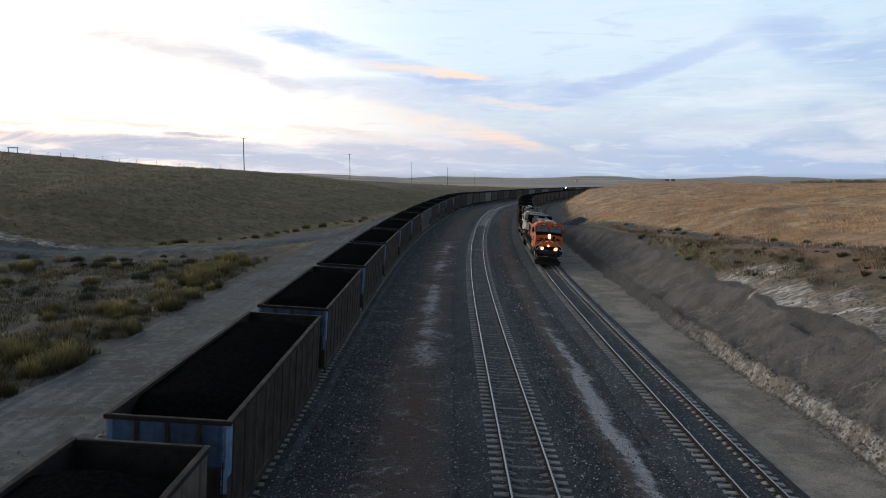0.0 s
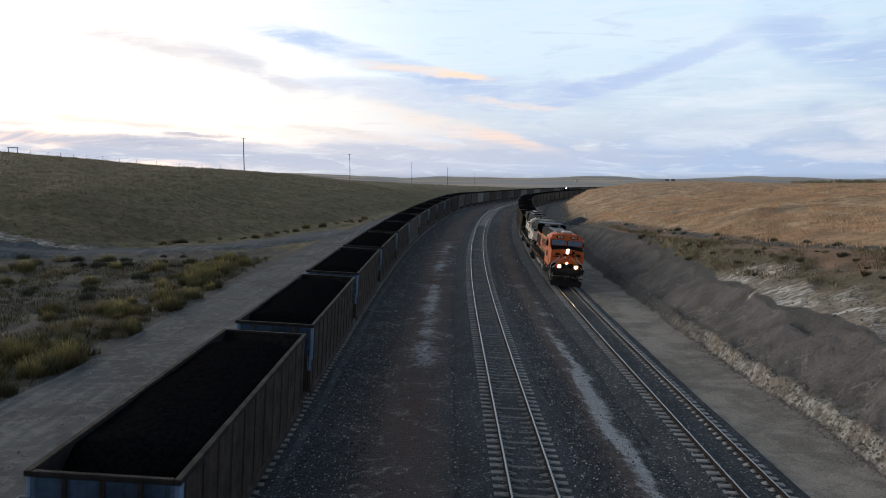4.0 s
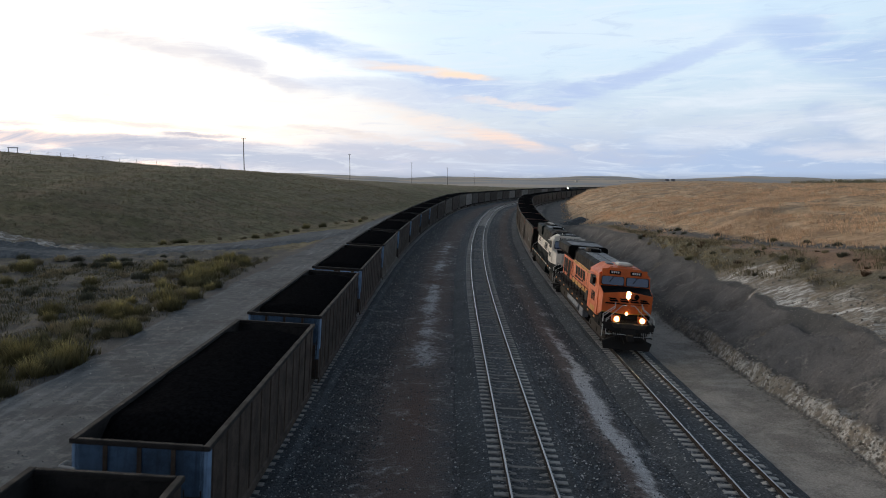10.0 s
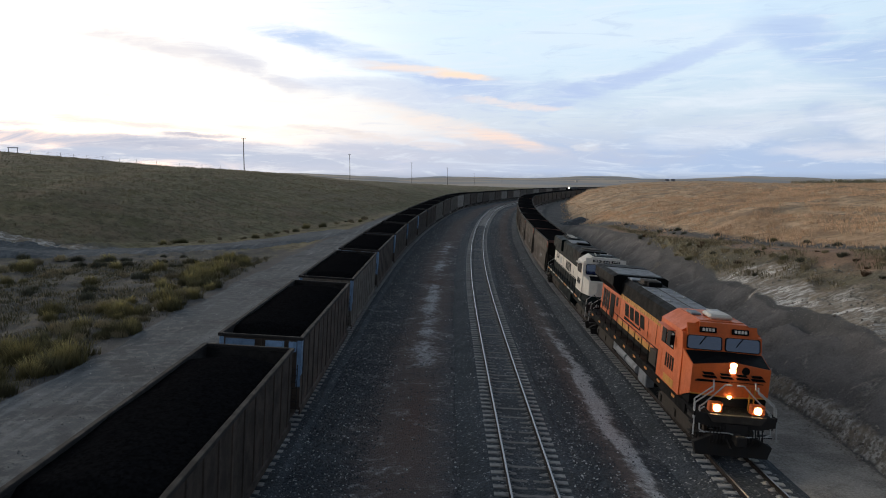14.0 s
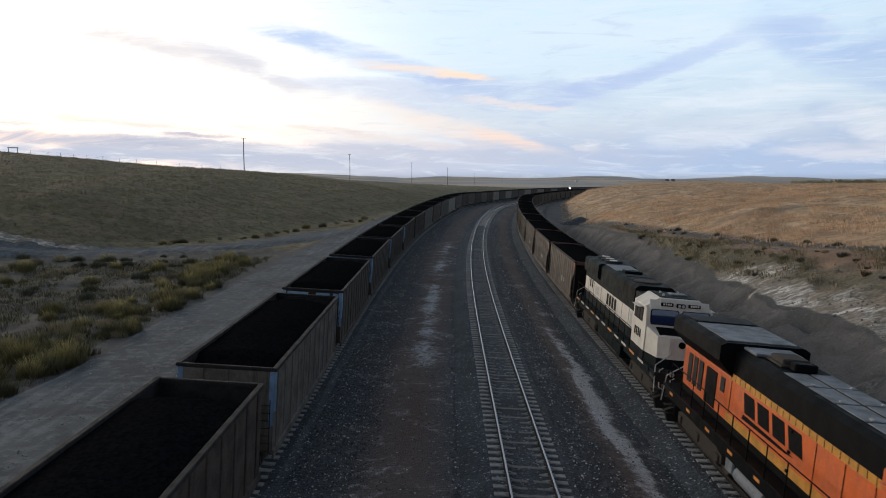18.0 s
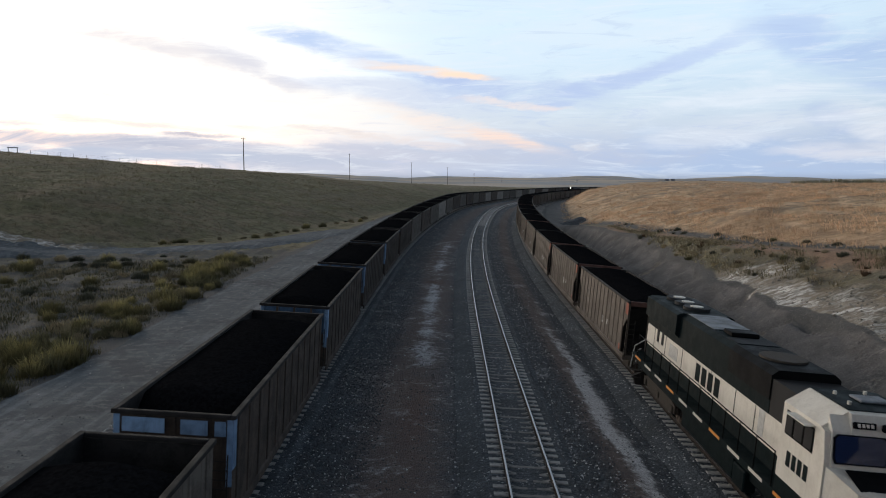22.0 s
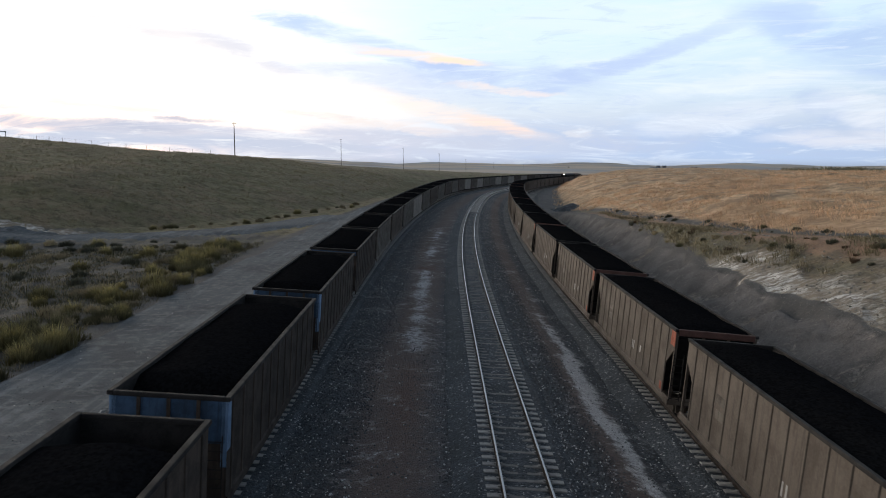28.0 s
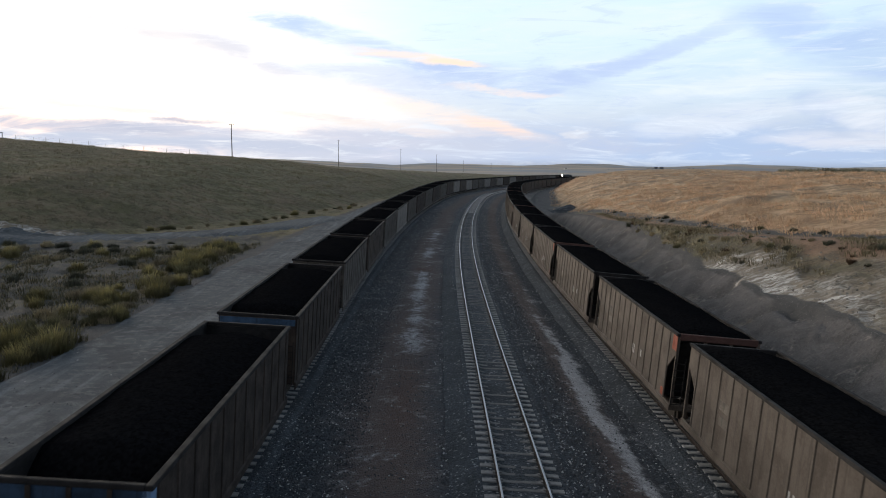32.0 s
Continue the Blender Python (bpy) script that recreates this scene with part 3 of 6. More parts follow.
def terrain(x, y):
    """Height and masks of the ground at many places."""
    widen = spread(x, y)
    x, y = x / widen, y / widen
    s, u = nearest_on_line(x, y)
    d = np.hypot(x, y)
    big, mid, small = rough(x, y, 60, 6), rough(x, y, 9, 6, 8), rough(x, y, 1.7, 6, 17)
    tiny = rough(x, y, 0.7, 5, 29)
    one = np.ones_like(x)
    base = -0.55
    # right: a dirt strip, the cut with a broken stone foot, a pale eroded slope, a clay path and the grassy hill
    up_, zp = path_line(s)
    near = 1 - smooth(s, 118, 142)
    foot = np.minimum(CUT_FOOT + 0.25 * mid * near, up_ - 1.7)
    knee = 0.75 * near + base
    zc = np.clip(np.minimum(np.interp(s, [60, 85], [2.35, 2.9]), zp * np.interp(s, [60, 85], [0.82, 0.97])) + 0.22 * mid * near, base, None)
    cu = np.minimum(foot + 0.45 + np.maximum(zc - knee, 0) / 0.66, up_ - 1.5)
    top = np.interp(s, [0, 100, 130, 150, 180, 230, 300, 400, 500], [8.9, 8.5, 8.1, 7.6, 6.9, 6.3, 6.6, 7.6, 8.0])
    v = np.clip(u - up_ - 1.3, 0, None)
    z = pieces(u, [(foot, base * one), (foot + 0.45 * near + 0.02, knee), (cu, zc), (up_ - 1.4, np.maximum(zp - 0.05, zc)), (up_ + 1.3, zp + 0.02), (up_ + 300, zp + 0.02)])
    z = z + np.clip(top - zp, 0, None) * (1 - np.exp(-v / np.interp(s, [60, 150, 220], [19, 16, 9]))) - 0.030 * np.clip(v - 62, 0, None)
    right = smooth(u, foot, foot + 0.2)
    onslope = smooth(u, foot + 0.4, foot + 1.2) * (1 - smooth(u, cu - 0.5, cu + 0.3)) * near
    gully = np.abs(np.sin(s * 0.33 + 0.7 * mid + 0.20 * (u - foot))) ** 9
    fine_gully = np.abs(np.sin(s * 1.15 + 1.1 * mid + 0.3 * (u - foot))) ** 4
    z = z - onslope * (1 - smooth(s, 92, 112)) * (0.45 * gully + 0.16 * fine_gully) + onslope * (0.09 * small + 0.05 * tiny)
    stoneband = smooth(u, foot - 0.1, foot + 0.1) * (1 - smooth(u, foot + 0.45, foot + 1.0 + 0.4 * mid)) * near * (1 - smooth(s, 42, 66))
    z = z + stoneband * (0.13 * np.round(small * 2.0) / 2.0 + 0.09 * tiny)
    pale = smooth(u, cu + 0.1, cu + 0.8) * (1 - smooth(u, up_ - 3.5, up_ - 1.6)) * near * smooth(up_ - cu, 1.5, 3.5)
    pale = pale * (1 - 0.85 * smooth(s + 1.5 * mid, 51, 60))
    ridge = np.abs(np.sin(s * 0.75 + 0.9 * mid - 0.35 * u)) ** 1.5
    z = z + pale * (0.12 * mid - 0.11 * ridge * (0.6 + 0.4 * small) + 0.05 * tiny)
    z = z + smooth(v, 1, 8) * (0.40 * big + 0.22 * mid + 0.05 * small)
    # left: the road, a hollow with scrub, and the long green hill
    left = u < 0
    fl = foot_of_hill(s)
    up = np.clip(fl - u, 0, None)
    steep = np.interp(s, [100, 170, 250, 320], [0.20, 0.26, 0.36, 0.40])
    tall = np.interp(s, [110, 150, 180, 210, 240, 270, 310, 400, 500], [26.3, 22.8, 19.3, 14.4, 11.8, 11.1, 9.4, 6.4, 4.0])
    hill = tall * (1 - np.exp(-up * steep / np.maximum(tall, 0.5) * 1.2))
    zl = base + hill + 0.25 * big * smooth(up, 5, 30) + 0.12 * mid * smooth(-u, 24, 30)
    zl = zl - 0.35 * smooth(-u, 13, 15) + 0.06 * small * smooth(-u, 23, 26)
    bank = np.exp(-((x + 57) / 11) ** 4) * (0.85 + 0.12 * small)
    zl = zl + 0.9 * bank * smooth(y + 0.5 * mid, 104.6, 106.4) + 0.04 * small * smooth(up, 1, 5)
    bank = bank * smooth(y + 0.5 * mid, 104.2, 104.9) * (1 - smooth(y + 0.5 * mid, 106.3, 107.4))
    hollow = smooth(-u, 24, 27) * (1 - smooth(up, -0.1, 3))
    zl = zl + hollow * (0.10 * mid + 0.06 * small - 0.1)
    z = np.where(left, zl, z) + drop(s)
    # farther out the land falls away to the plains
    far = smooth(d, 450, 850)
    fall = np.interp(d, [450, 600, 900, 1500, 2500, 4900], [-2.0, -4.6, -9.2, -17.5, -29.5, -54.0])
    az = np.arctan2(x, y)
    hills = 15 * smooth(d, 2600, 3600) * (0.4 + rough(x, y, 1500, 4, 3)) + 4.5 * rough(x, y, 700, 5, 21) * smooth(d, 700, 1500)
    hills = hills + 26 * smooth(-az, 0.0, 0.30) * smooth(d, 900, 1700)
    z = z * (1 - far) + (fall + hills) * far
    z = EYE[2] - (EYE[2] - z) * widen
    clayzone = smooth(u, up_ - np.interp(s, [44, 62], [4.4, 1.3]) + 0.6 * mid, up_ - np.interp(s, [44, 62], [2.2, 0.8]) + 0.6 * mid) * (1 - smooth(u, up_ + 1.2, up_ + 2.2))
    m = {
        "green": np.where(left, smooth(-u, 24, 26) * (0.30 + 0.70 * smooth(up + np.interp(s, [104, 126, 170], [0.0, 7.0, 6.0]), -0.5, 2.5)), 0.62 * smooth(u, cu + 0.2, cu + 1.0) * near * (1 - smooth(v, 0, 1))),
        "gold": np.where(left, 0.0, smooth(v, 0.4, 3.0)),
        "shale": np.where(left, 0.0, onslope * (1 - 0.55 * gully) + 0.75 * smooth(s, 118, 135) * right * (1 - smooth(v, 0, 2))),
        "clay": np.where(left, 0.0, 0.70 * clayzone * (1 - smooth(s, 95, 120)) + 0.50 * pale * smooth(u, up_ - 6, up_ - 2) * (1 - 0.6 * smooth(s, 60, 80))),
        "stone": np.where(left, 0.85 * smooth(up, 0.3, 1.0) * (1 - smooth(up, 2.6, 4.0)) * (1 - smooth(s, 98, 112)) + 0.9 * bank, 0.62 * stoneband + pale * (0.36 + 0.30 * mid + 0.45 * np.exp(-np.abs(u - cu - 0.8) / 1.2)) + 1.1 * near * np.exp(-((s - 49) / 5.5) ** 2 - ((u - cu - 1.3 + 0.6 * small) / 0.9) ** 2) + 0.42 * onslope * gully),
        "dust": np.where(left, 0.0, smooth(u, 8.6, 9.4) * (1 - smooth(u, foot - 0.3, foot + 0.2)) * (1 - 0.5 * smooth(s, 90, 140))),
        # where the haze tint of the far land sets in
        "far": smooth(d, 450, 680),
    }
    return z, m


def make_ground():
    ang = np.concatenate([np.linspace(-180, -42, 24)[:-1], np.linspace(-42, 42, 400), np.linspace(42, 180, 24)[1:]])
    rad = np.concatenate([np.linspace(10, 24, 15), np.geomspace(24.5, 170, 290), np.geomspace(173, 4850, 135)])
    A, R = np.meshgrid(np.radians(ang), rad)
    x, y = (R * np.sin(A)).ravel(), (R * np.cos(A)).ravel()
    z, masks = terrain(x, y)
    nr, na = R.shape
    i = np.arange((nr - 1) * (na - 1))
    i = i // (na - 1) * na + i % (na - 1)
    faces = np.stack([i, i + 1, i + na + 1, i + na], 1)[:, ::-1]
    me = bpy.data.meshes.new("ground")
    n = len(x)
    verts = [tuple(v) for v in np.stack([x, y, z], 1)] + [(0.0, 0.0, -0.55)]
    fan = [(n, k, k + 1) for k in range(na - 1)]
    me.from_pydata(verts, [], [tuple(f) for f in faces] + fan)
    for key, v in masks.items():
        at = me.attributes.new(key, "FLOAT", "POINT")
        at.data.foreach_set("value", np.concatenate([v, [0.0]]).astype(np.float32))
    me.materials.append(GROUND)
    me.shade_smooth()
    return tagged(new("ground", me), "dry grassland, scrub and bare earth on both sides of a railway cut", "ground", kind="structure")


ground = make_ground()


def ribbon(name, u0, u1, s0, s1, z, mat, label, skirt=0.0, step=2.0, wob=0.0, cant=0.0, kind="structure", cat=""):
    """A strip along the tracks with sloping sides."""
    ss = np.arange(s0, s1 + step, step)
    across = [(u0 - skirt, -0.34), (u0, 0.0), (u0 * 0.66 + u1 * 0.34, 0.0), ((u0 + u1) / 2, 0.014), (u0 * 0.34 + u1 * 0.66, 0.0), (u1, 0.0), (u1 + skirt, -0.34)] if skirt else [(u0, 0.0), (u0 * 0.6 + u1 * 0.4, 0.015), (u1, 0.0)]
    vs = []
    mid = (u0 + u1) / 2
    for s in ss:
        for j, (u, dz) in enumerate(across):
            w = wob * math.sin(s * 0.31 + 2.1 * j) + wob * 0.6 * math.sin(s * 0.83 + j)
            x, y, _ = on_line(s, u + w)
            vs.append((x, y, z + drop(s) + dz - (u - mid) * math.tan(radians(cant))))
    k = len(across)
    fs = [(i * k + j, i * k + j + 1, (i + 1) * k + j + 1, (i + 1) * k + j) for i in range(len(ss) - 1) for j in range(k - 1)]
    return tagged(mesh_part(name, vs, fs, mat), label, cat or name, kind=kind)


def make_track(name, u, label):
    base = tagged(new(name), label, "railway track", kind="structure")
    # rails: head, web and foot swept along the line
    prof = [(-0.07, -0.172), (0.07, -0.172), (0.07, -0.155), (0.012, -0.135), (0.012, -0.045), (0.036, -0.035), (0.036, -0.006), (0.028, 0.0),
            (-0.028, 0.0), (-0.036, -0.006), (-0.036, -0.035), (-0.012, -0.045), (-0.012, -0.135), (-0.07, -0.155)]
    ss = np.concatenate([np.arange(-20, 300, 2.0), np.arange(300, 640, 5.0)])
    t = math.tan(radians(CANTS[u]))
    for side in (-0.7525, 0.7525):
        vs = []
        for s in ss:
            for px, pz in prof:
                x, y, _ = on_line(s, u + side + px)
                vs.append((x, y, drop(s) + LEVEL[u] + pz - (side + px) * t))
        k = len(prof)
        fs = [(i * k + j, i * k + (j + 1) % k, (i + 1) * k + (j + 1) % k, (i + 1) * k + j) for i in range(len(ss) - 1) for j in range(k)]
        ob = mesh_part("rail", vs, fs, [RAIL_SIDE, RAIL_TOP], base, "steel rail with a bright worn running surface")
        flags = [1 if 6 <= f % k <= 8 else 0 for f in range(len(fs))]
        ob.data.polygons.foreach_set("material_index", flags)
    return base


for nm, u, lab in (("track_middle", U_MID, "empty railway track on concrete sleepers"),
                   ("track_left", U_LEFT, "railway track under a loaded coal train"),
                   ("track_right", U_RIGHT, "railway track on concrete sleepers with an oncoming coal train")):
    ribbon("ballast_" + nm[6:], u - 1.55, u + 1.55, -20, 640, -0.225 + LEVEL[u], BALLAST, "bed of crushed dark grey ballast", 0.85, 2.0, 0.05, CANTS[u], cat="ballast")


def bed_height(x, y, u):
    return -0.46 + 0.035 * rough(x, y, 2.2, 5, 4) + 0.10 * np.exp(-((u + 4.2) / 1.5) ** 2) - 0.58 * smooth(u, 2.2, 6.2) - 0.12 * smooth(u, 9.1, 9.5) - 0.42 * smooth(-u, 13.0, 16.2)


def make_bed():
    """The gravel bed under and between the tracks, with its worn strips."""
    us = np.arange(-17.30, 9.65, 0.35)
    ss = np.concatenate([np.arange(-20, 90, 0.7), np.arange(90, 200, 2.0), np.arange(200, 645, 6.0)])
    U, Sg = np.meshgrid(us, ss)
    u, s = U.ravel(), Sg.ravel()
    ur = u + 0.18 * np.sin(0.5 * s) * (np.abs(u) > 8.8)
    x, y, _ = on_line(s, ur)
    z = bed_height(x, y, u) + drop(s)
    wave = 0.35 * np.sin(0.11 * s + 0.6)
    brown = 1.05 * np.exp(-((u + 4.3 - wave) / 1.8) ** 2) + 0.75 * np.exp(-((u - 3.75) / 0.9) ** 4)
    pale = (np.exp(-((u + 4.15) / 0.62) ** 2) * (0.78 * np.exp(-((s - 63) / 9) ** 2) + 0.78 * np.exp(-((s - 84) / 5.0) ** 2) + 0.70 * np.exp(-((s - 47) / 6) ** 2) + 0.6 * np.exp(-((s - 104) / 9.0) ** 2))
            + np.exp(-((u - 4.22 - 0.16 * np.sin(0.33 * s) - 0.10 * np.sin(0.9 * s + 1)) / (0.20 + 0.22 * np.exp(-((s - 35) / 8) ** 2))) ** 2)
            * (1.15 * smooth(s, 18, 24) * (1 - smooth(s, 43, 52)) * (0.75 + 0.25 * np.sin(0.7 * s)) + 0.40 * (1 - smooth(s, 56, 82))))
    rust = 1.05 * np.exp(-((u + 4.2) / 0.9) ** 2) * (np.exp(-((s - 72) / 2.5) ** 2) + 0.6 * np.exp(-((s - 33) / 8) ** 2))
    nr, na = U.shape
    i = np.arange((nr - 1) * (na - 1))
    i = i // (na - 1) * na + i % (na - 1)
    faces = np.stack([i, i + 1, i + na + 1, i + na], 1)
    ob = mesh_part("gravel_bed", np.stack([x, y, z], 1), faces, BED, None, "", True)
    for key, v in (("brown", brown), ("pale", pale), ("rust", rust)):
        at = ob.data.attributes.new(key, "FLOAT", "POINT")
        at.data.foreach_set("value", v.astype(np.float32))
    return tagged(ob, "dark gravel bed with brown and pale worn strips", "gravel", kind="structure")


make_bed()
TRACKS = {u: make_track(nm, u, lab) for nm, u, lab in (
    ("track_middle", U_MID, "empty railway track on concrete sleepers"),
    ("track_left", U_LEFT, "railway track under a loaded coal train"),
    ("track_right", U_RIGHT, "railway track on concrete sleepers with an oncoming coal train"))}
ribbon("access_road", -23.6, -16.5, -20, 420, -0.80, ROAD, "pale packed dirt road beside the railway", 0, 2.0, 0.25, 0.0, cat="road")


def make_branch_road():
    """A dirt road that leaves the access road and crosses the foot of the hill."""
    pts = [(-95, 99), (-75, 99.5), (-58, 101.5), (-45, 104), (-36, 108), (-29, 115), (-23.5, 125), (-18, 140)]
    ts = np.linspace(0, len(pts) - 1, 60)
    cx, cy = (np.interp(ts, range(len(pts)), [p[k] for p in pts]) for k in (0, 1))
    k = np.ones(7) / 7
    cx[3:-3], cy[3:-3] = np.convolve(cx, k, "valid"), np.convolve(cy, k, "valid")
    tx, ty = np.gradient(cx), np.gradient(cy)
    ln = np.hypot(tx, ty)
    nx, ny = -ty / ln, tx / ln
    vs, rows = [], []
    offs = (-4.8, -3.0, -1.5, 0.5, 2.4, 4.4)
    for o in offs:
        w = o + 0.3 * np.sin(np.arange(60) * 0.7 + o)
        rows.append((cx + nx * w, cy + ny * w))
    z, _ = terrain(np.concatenate([r[0] for r in rows]), np.concatenate([r[1] for r in rows]))
    z = z.reshape(len(offs), 60)
    level = np.convolve(np.pad(z[2], 6, mode="edge"), np.ones(13) / 13, "valid") + 0.26
    for j, o in enumerate(offs):
        for i in range(60):
            vs.append((rows[j][0][i], rows[j][1][i], z[j][i] - 0.06 if j in (0, len(offs) - 1) else level[i]))
    fs = [(j * 60 + i, j * 60 + i + 1, (j + 1) * 60 + i + 1, (j + 1) * 60 + i) for j in range(len(offs) - 1) for i in range(59)]
    return tagged(mesh_part("branch_road", vs, fs, ROAD, None, "", True), "pale dirt road across the foot of the green hill", "road", kind="structure")


make_branch_road()

# ---------------------------------------------------------------- rolling stock
CAR_LEN = 16.18
ORANGE = worn("orange_paint", (0.72, 0.145, 0.028), (0.40, 0.09, 0.03), 0.38, 0, 1.2, 0.45, 0, 0.35, 0.004)
BLACK = worn("black_paint", (0.0048, 0.0054, 0.0064), (0.0085, 0.0088, 0.0094), 0.5, 0, 1.5, 0.5, 0, 0.3, 0.004, (0.0075, 0.0080, 0.0088), 0.04)
YELLOW = worn("yellow_paint", (0.66, 0.30, 0.035), (0.30, 0.15, 0.04), 0.45, 0, 2.0, 0.5, 0, 0.3, 0.004)
CREAM = worn("cream_paint", (0.70, 0.66, 0.58), (0.42, 0.38, 0.33), 0.42, 0, 1.5, 0.35, 0, 0.25, 0.004)
GREEN = worn("dark_green_paint", (0.0055, 0.0125, 0.0140), (0.0110, 0.0155, 0.0165), 0.5, 0, 1.5, 0.5, 0, 0.3, 0.004, (0.0085, 0.0125, 0.0145), 0.04)
SILVER = worn("silver_paint", (0.52, 0.52, 0.50), (0.26, 0.25, 0.24), 0.45, 0.1, 4.0, 0.5)
ROOF = worn("dusty_roof", (0.016, 0.019, 0.022), (0.042, 0.044, 0.047), 0.6, 0, 1.1, 0.7, 0, 0, 0.006, None, 0.12)
# bluish grey; on locomotive roofs it has the sky's sheen painted in
GREY_ROOF = worn("grey_roof_panel", (0.23, 0.25, 0.275), (0.08, 0.08, 0.08), 0.6, 0, 1.6, 0.6)
GRIME = worn("brown_running_gear", (0.045, 0.037, 0.030), (0.10, 0.085, 0.07), 0.8, 0.1, 3.0, 0.6)
WHEEL = worn("worn_wheel_steel", (0.07, 0.05, 0.04), (0.16, 0.14, 0.12), 0.5, 0.6, 4.0)
# near-black: shade inside openings put into colour; also for dark panes
DARK = plain("dark_opening", (0.008, 0.008, 0.009), 0.9)
LAMP = plain("lit_lamp", (1.0, 0.88, 0.62), 0.4, 0, 70.0, 0.0)
LAMP_WARM = plain("lit_ditch_lamp", (1.0, 0.74, 0.38), 0.4, 0, 60.0, 0.0)
AMBER = plain("amber_marker", (0.75, 0.28, 0.04), 0.5)


def glass_material(name, col):
    def build(n, b):
        put(n, b, "Base Color", (*col, 1))
        put(n, b, "Roughness", 0.06)
        put(n, b, "IOR", 1.9)
        put(n, b, "Coat Weight", 0.6)
    return material(name, build)


# the blue of the reflected sky is put into the base colour
GLASS = glass_material("cab_glass", (0.016, 0.030, 0.085))


def wheel_mesh(r):
    bm = bmesh.new()
    for x0, x1, rr in ((-0.065, 0.05, r), (-0.065, -0.035, r + 0.028), (0.05, 0.09, r * 0.32), (0.02, 0.056, r * 0.84)):
        bmesh.ops.create_cone(bm, cap_ends=True, segments=18, radius1=rr, radius2=rr, depth=x1 - x0,
                              matrix=Matrix.Translation(((x0 + x1) / 2, 0, 0)) @ pose(0, 0, 0, 0, 90, 0))
    for a in range(0, 360, 60):
        box(bm, 0.05, 0.07, -0.05, 0.05, r * 0.4, r * 0.75, 0, pose(0, 0, 0, a, 0, 0))
    return bm


def truck(thing, y, axles, r, half=0.98, mat=GRIME):
    """A bogie: side frames, springs and axle boxes in one part, each wheel under it."""
    bm = bmesh.new()
    lo, hi = min(axles), max(axles)
    for sx in (-1, 1):
        x0, x1 = sorted((sx * (half - 0.05), sx * (half + 0.09)))
        prism(bm, [(lo - 0.35, r - 0.10), (lo - 0.35, r + 0.20), (lo + 0.15, r + 0.30), (lo + 0.45, r + 0.38), (hi - 0.45, r + 0.38), (hi - 0.15, r + 0.30),
                   (hi + 0.35, r + 0.20), (hi + 0.35, r - 0.10), (hi - 0.45, r - 0.22), (lo + 0.45, r - 0.22)], "x", x0, x1)
        for a in axles:
            box(bm, x0 - 0.03, x1 + 0.06, a - 0.16, a + 0.16, r - 0.15, r + 0.16, 0.03)
        for q in range(len(axles) - 1):
            c = (axles[q] + axles[q + 1]) / 2
            for d in (-0.16, 0.0, 0.16):
                rod(bm, (sx * (half + 0.02), c + d, r - 0.25), (sx * (half + 0.02), c + d, r + 0.1), 0.07, 8)
    box(bm, -half, half, (lo + hi) / 2 - 0.22, (lo + hi) / 2 + 0.22, r - 0.1, r + 0.28)
    for a in axles:
        rod(bm, (-0.72, a, r), (0.72, a, r), 0.085, 8)
    ob = part("truck", bm, mat, thing, pose_=pose(0, y, 0))
    first = None
    for a in axles:
        for sx in (-1, 1):
            m = pose(sx * 0.75, a, r, 0, 0, 0 if sx > 0 else 180)
            if first is None:
                first = part("wheel", wheel_mesh(r), WHEEL, ob, pose_=m)
            else:
                again(first, "wheel", ob, m)
    return ob


def heap(half_x, half_y, top, drop_at, drop, seed, crown=0.12):
    """A load of coal: a trimmed, lumpy mound that falls off to both ends."""
    nx, ny = 11, 61
    rng = random.Random(seed)
    ph = [rng.uniform(0, 6.28) for _ in range(6)]
    vs = []
    for j in range(ny):
        y = -half_y + 2 * half_y * j / (ny - 1)
        for i in range(nx):
            x = -half_x + 2 * half_x * i / (nx - 1)
            e = max(0.0, (abs(y) - drop_at) / (half_y - drop_at))
            z = top + crown * (1 - (x / half_x) ** 2) - drop * e ** 1.2
            z += 0.02 * math.sin(0.9 * y + ph[0] + math.sin(2 * x + ph[1])) + 0.02 * math.sin(2.9 * x + 1.3 * y + ph[2]) + rng.uniform(-0.012, 0.012)
            vs.append((x, y, z))
    fs = [(j * nx + i, j * nx + i + 1, (j + 1) * nx + i + 1, (j + 1) * nx + i) for j in range(ny - 1) for i in range(nx - 1)]
    return vs, fs


def coupler(bm, y, way):
    box(bm, -0.14, 0.14, min(y, y + way * 0.5), max(y, y + way * 0.5), 0.72, 1.0, 0.03)
    box(bm, -0.18, 0.18, min(y + way * 0.38, y + way * 0.62), max(y + way * 0.38, y + way * 0.62), 0.68, 1.05, 0.04)
    rod(bm, (0.35, y, 0.8), (0.3, y + way * 0.5, 0.55), 0.03, 6)
    return bm


def ladder(x, y, z0, z1, along):
    bm = bmesh.new()
    a, b = ((0, -0.2), (0, 0.2)) if along == "y" else ((-0.2, 0), (0.2, 0))
    for p in (a, b):
        rod(bm, (x + p[0], y + p[1], z0), (x + p[0], y + p[1], z1), 0.018, 6)
    for k in range(7):
        z = z0 + (z1 - z0) * (k + 0.3) / 7
        rod(bm, (x + a[0], y + a[1], z), (x + b[0], y + b[1], z), 0.016, 6)
    return bm


TOP_L, TOP_R = 3.86, 3.90


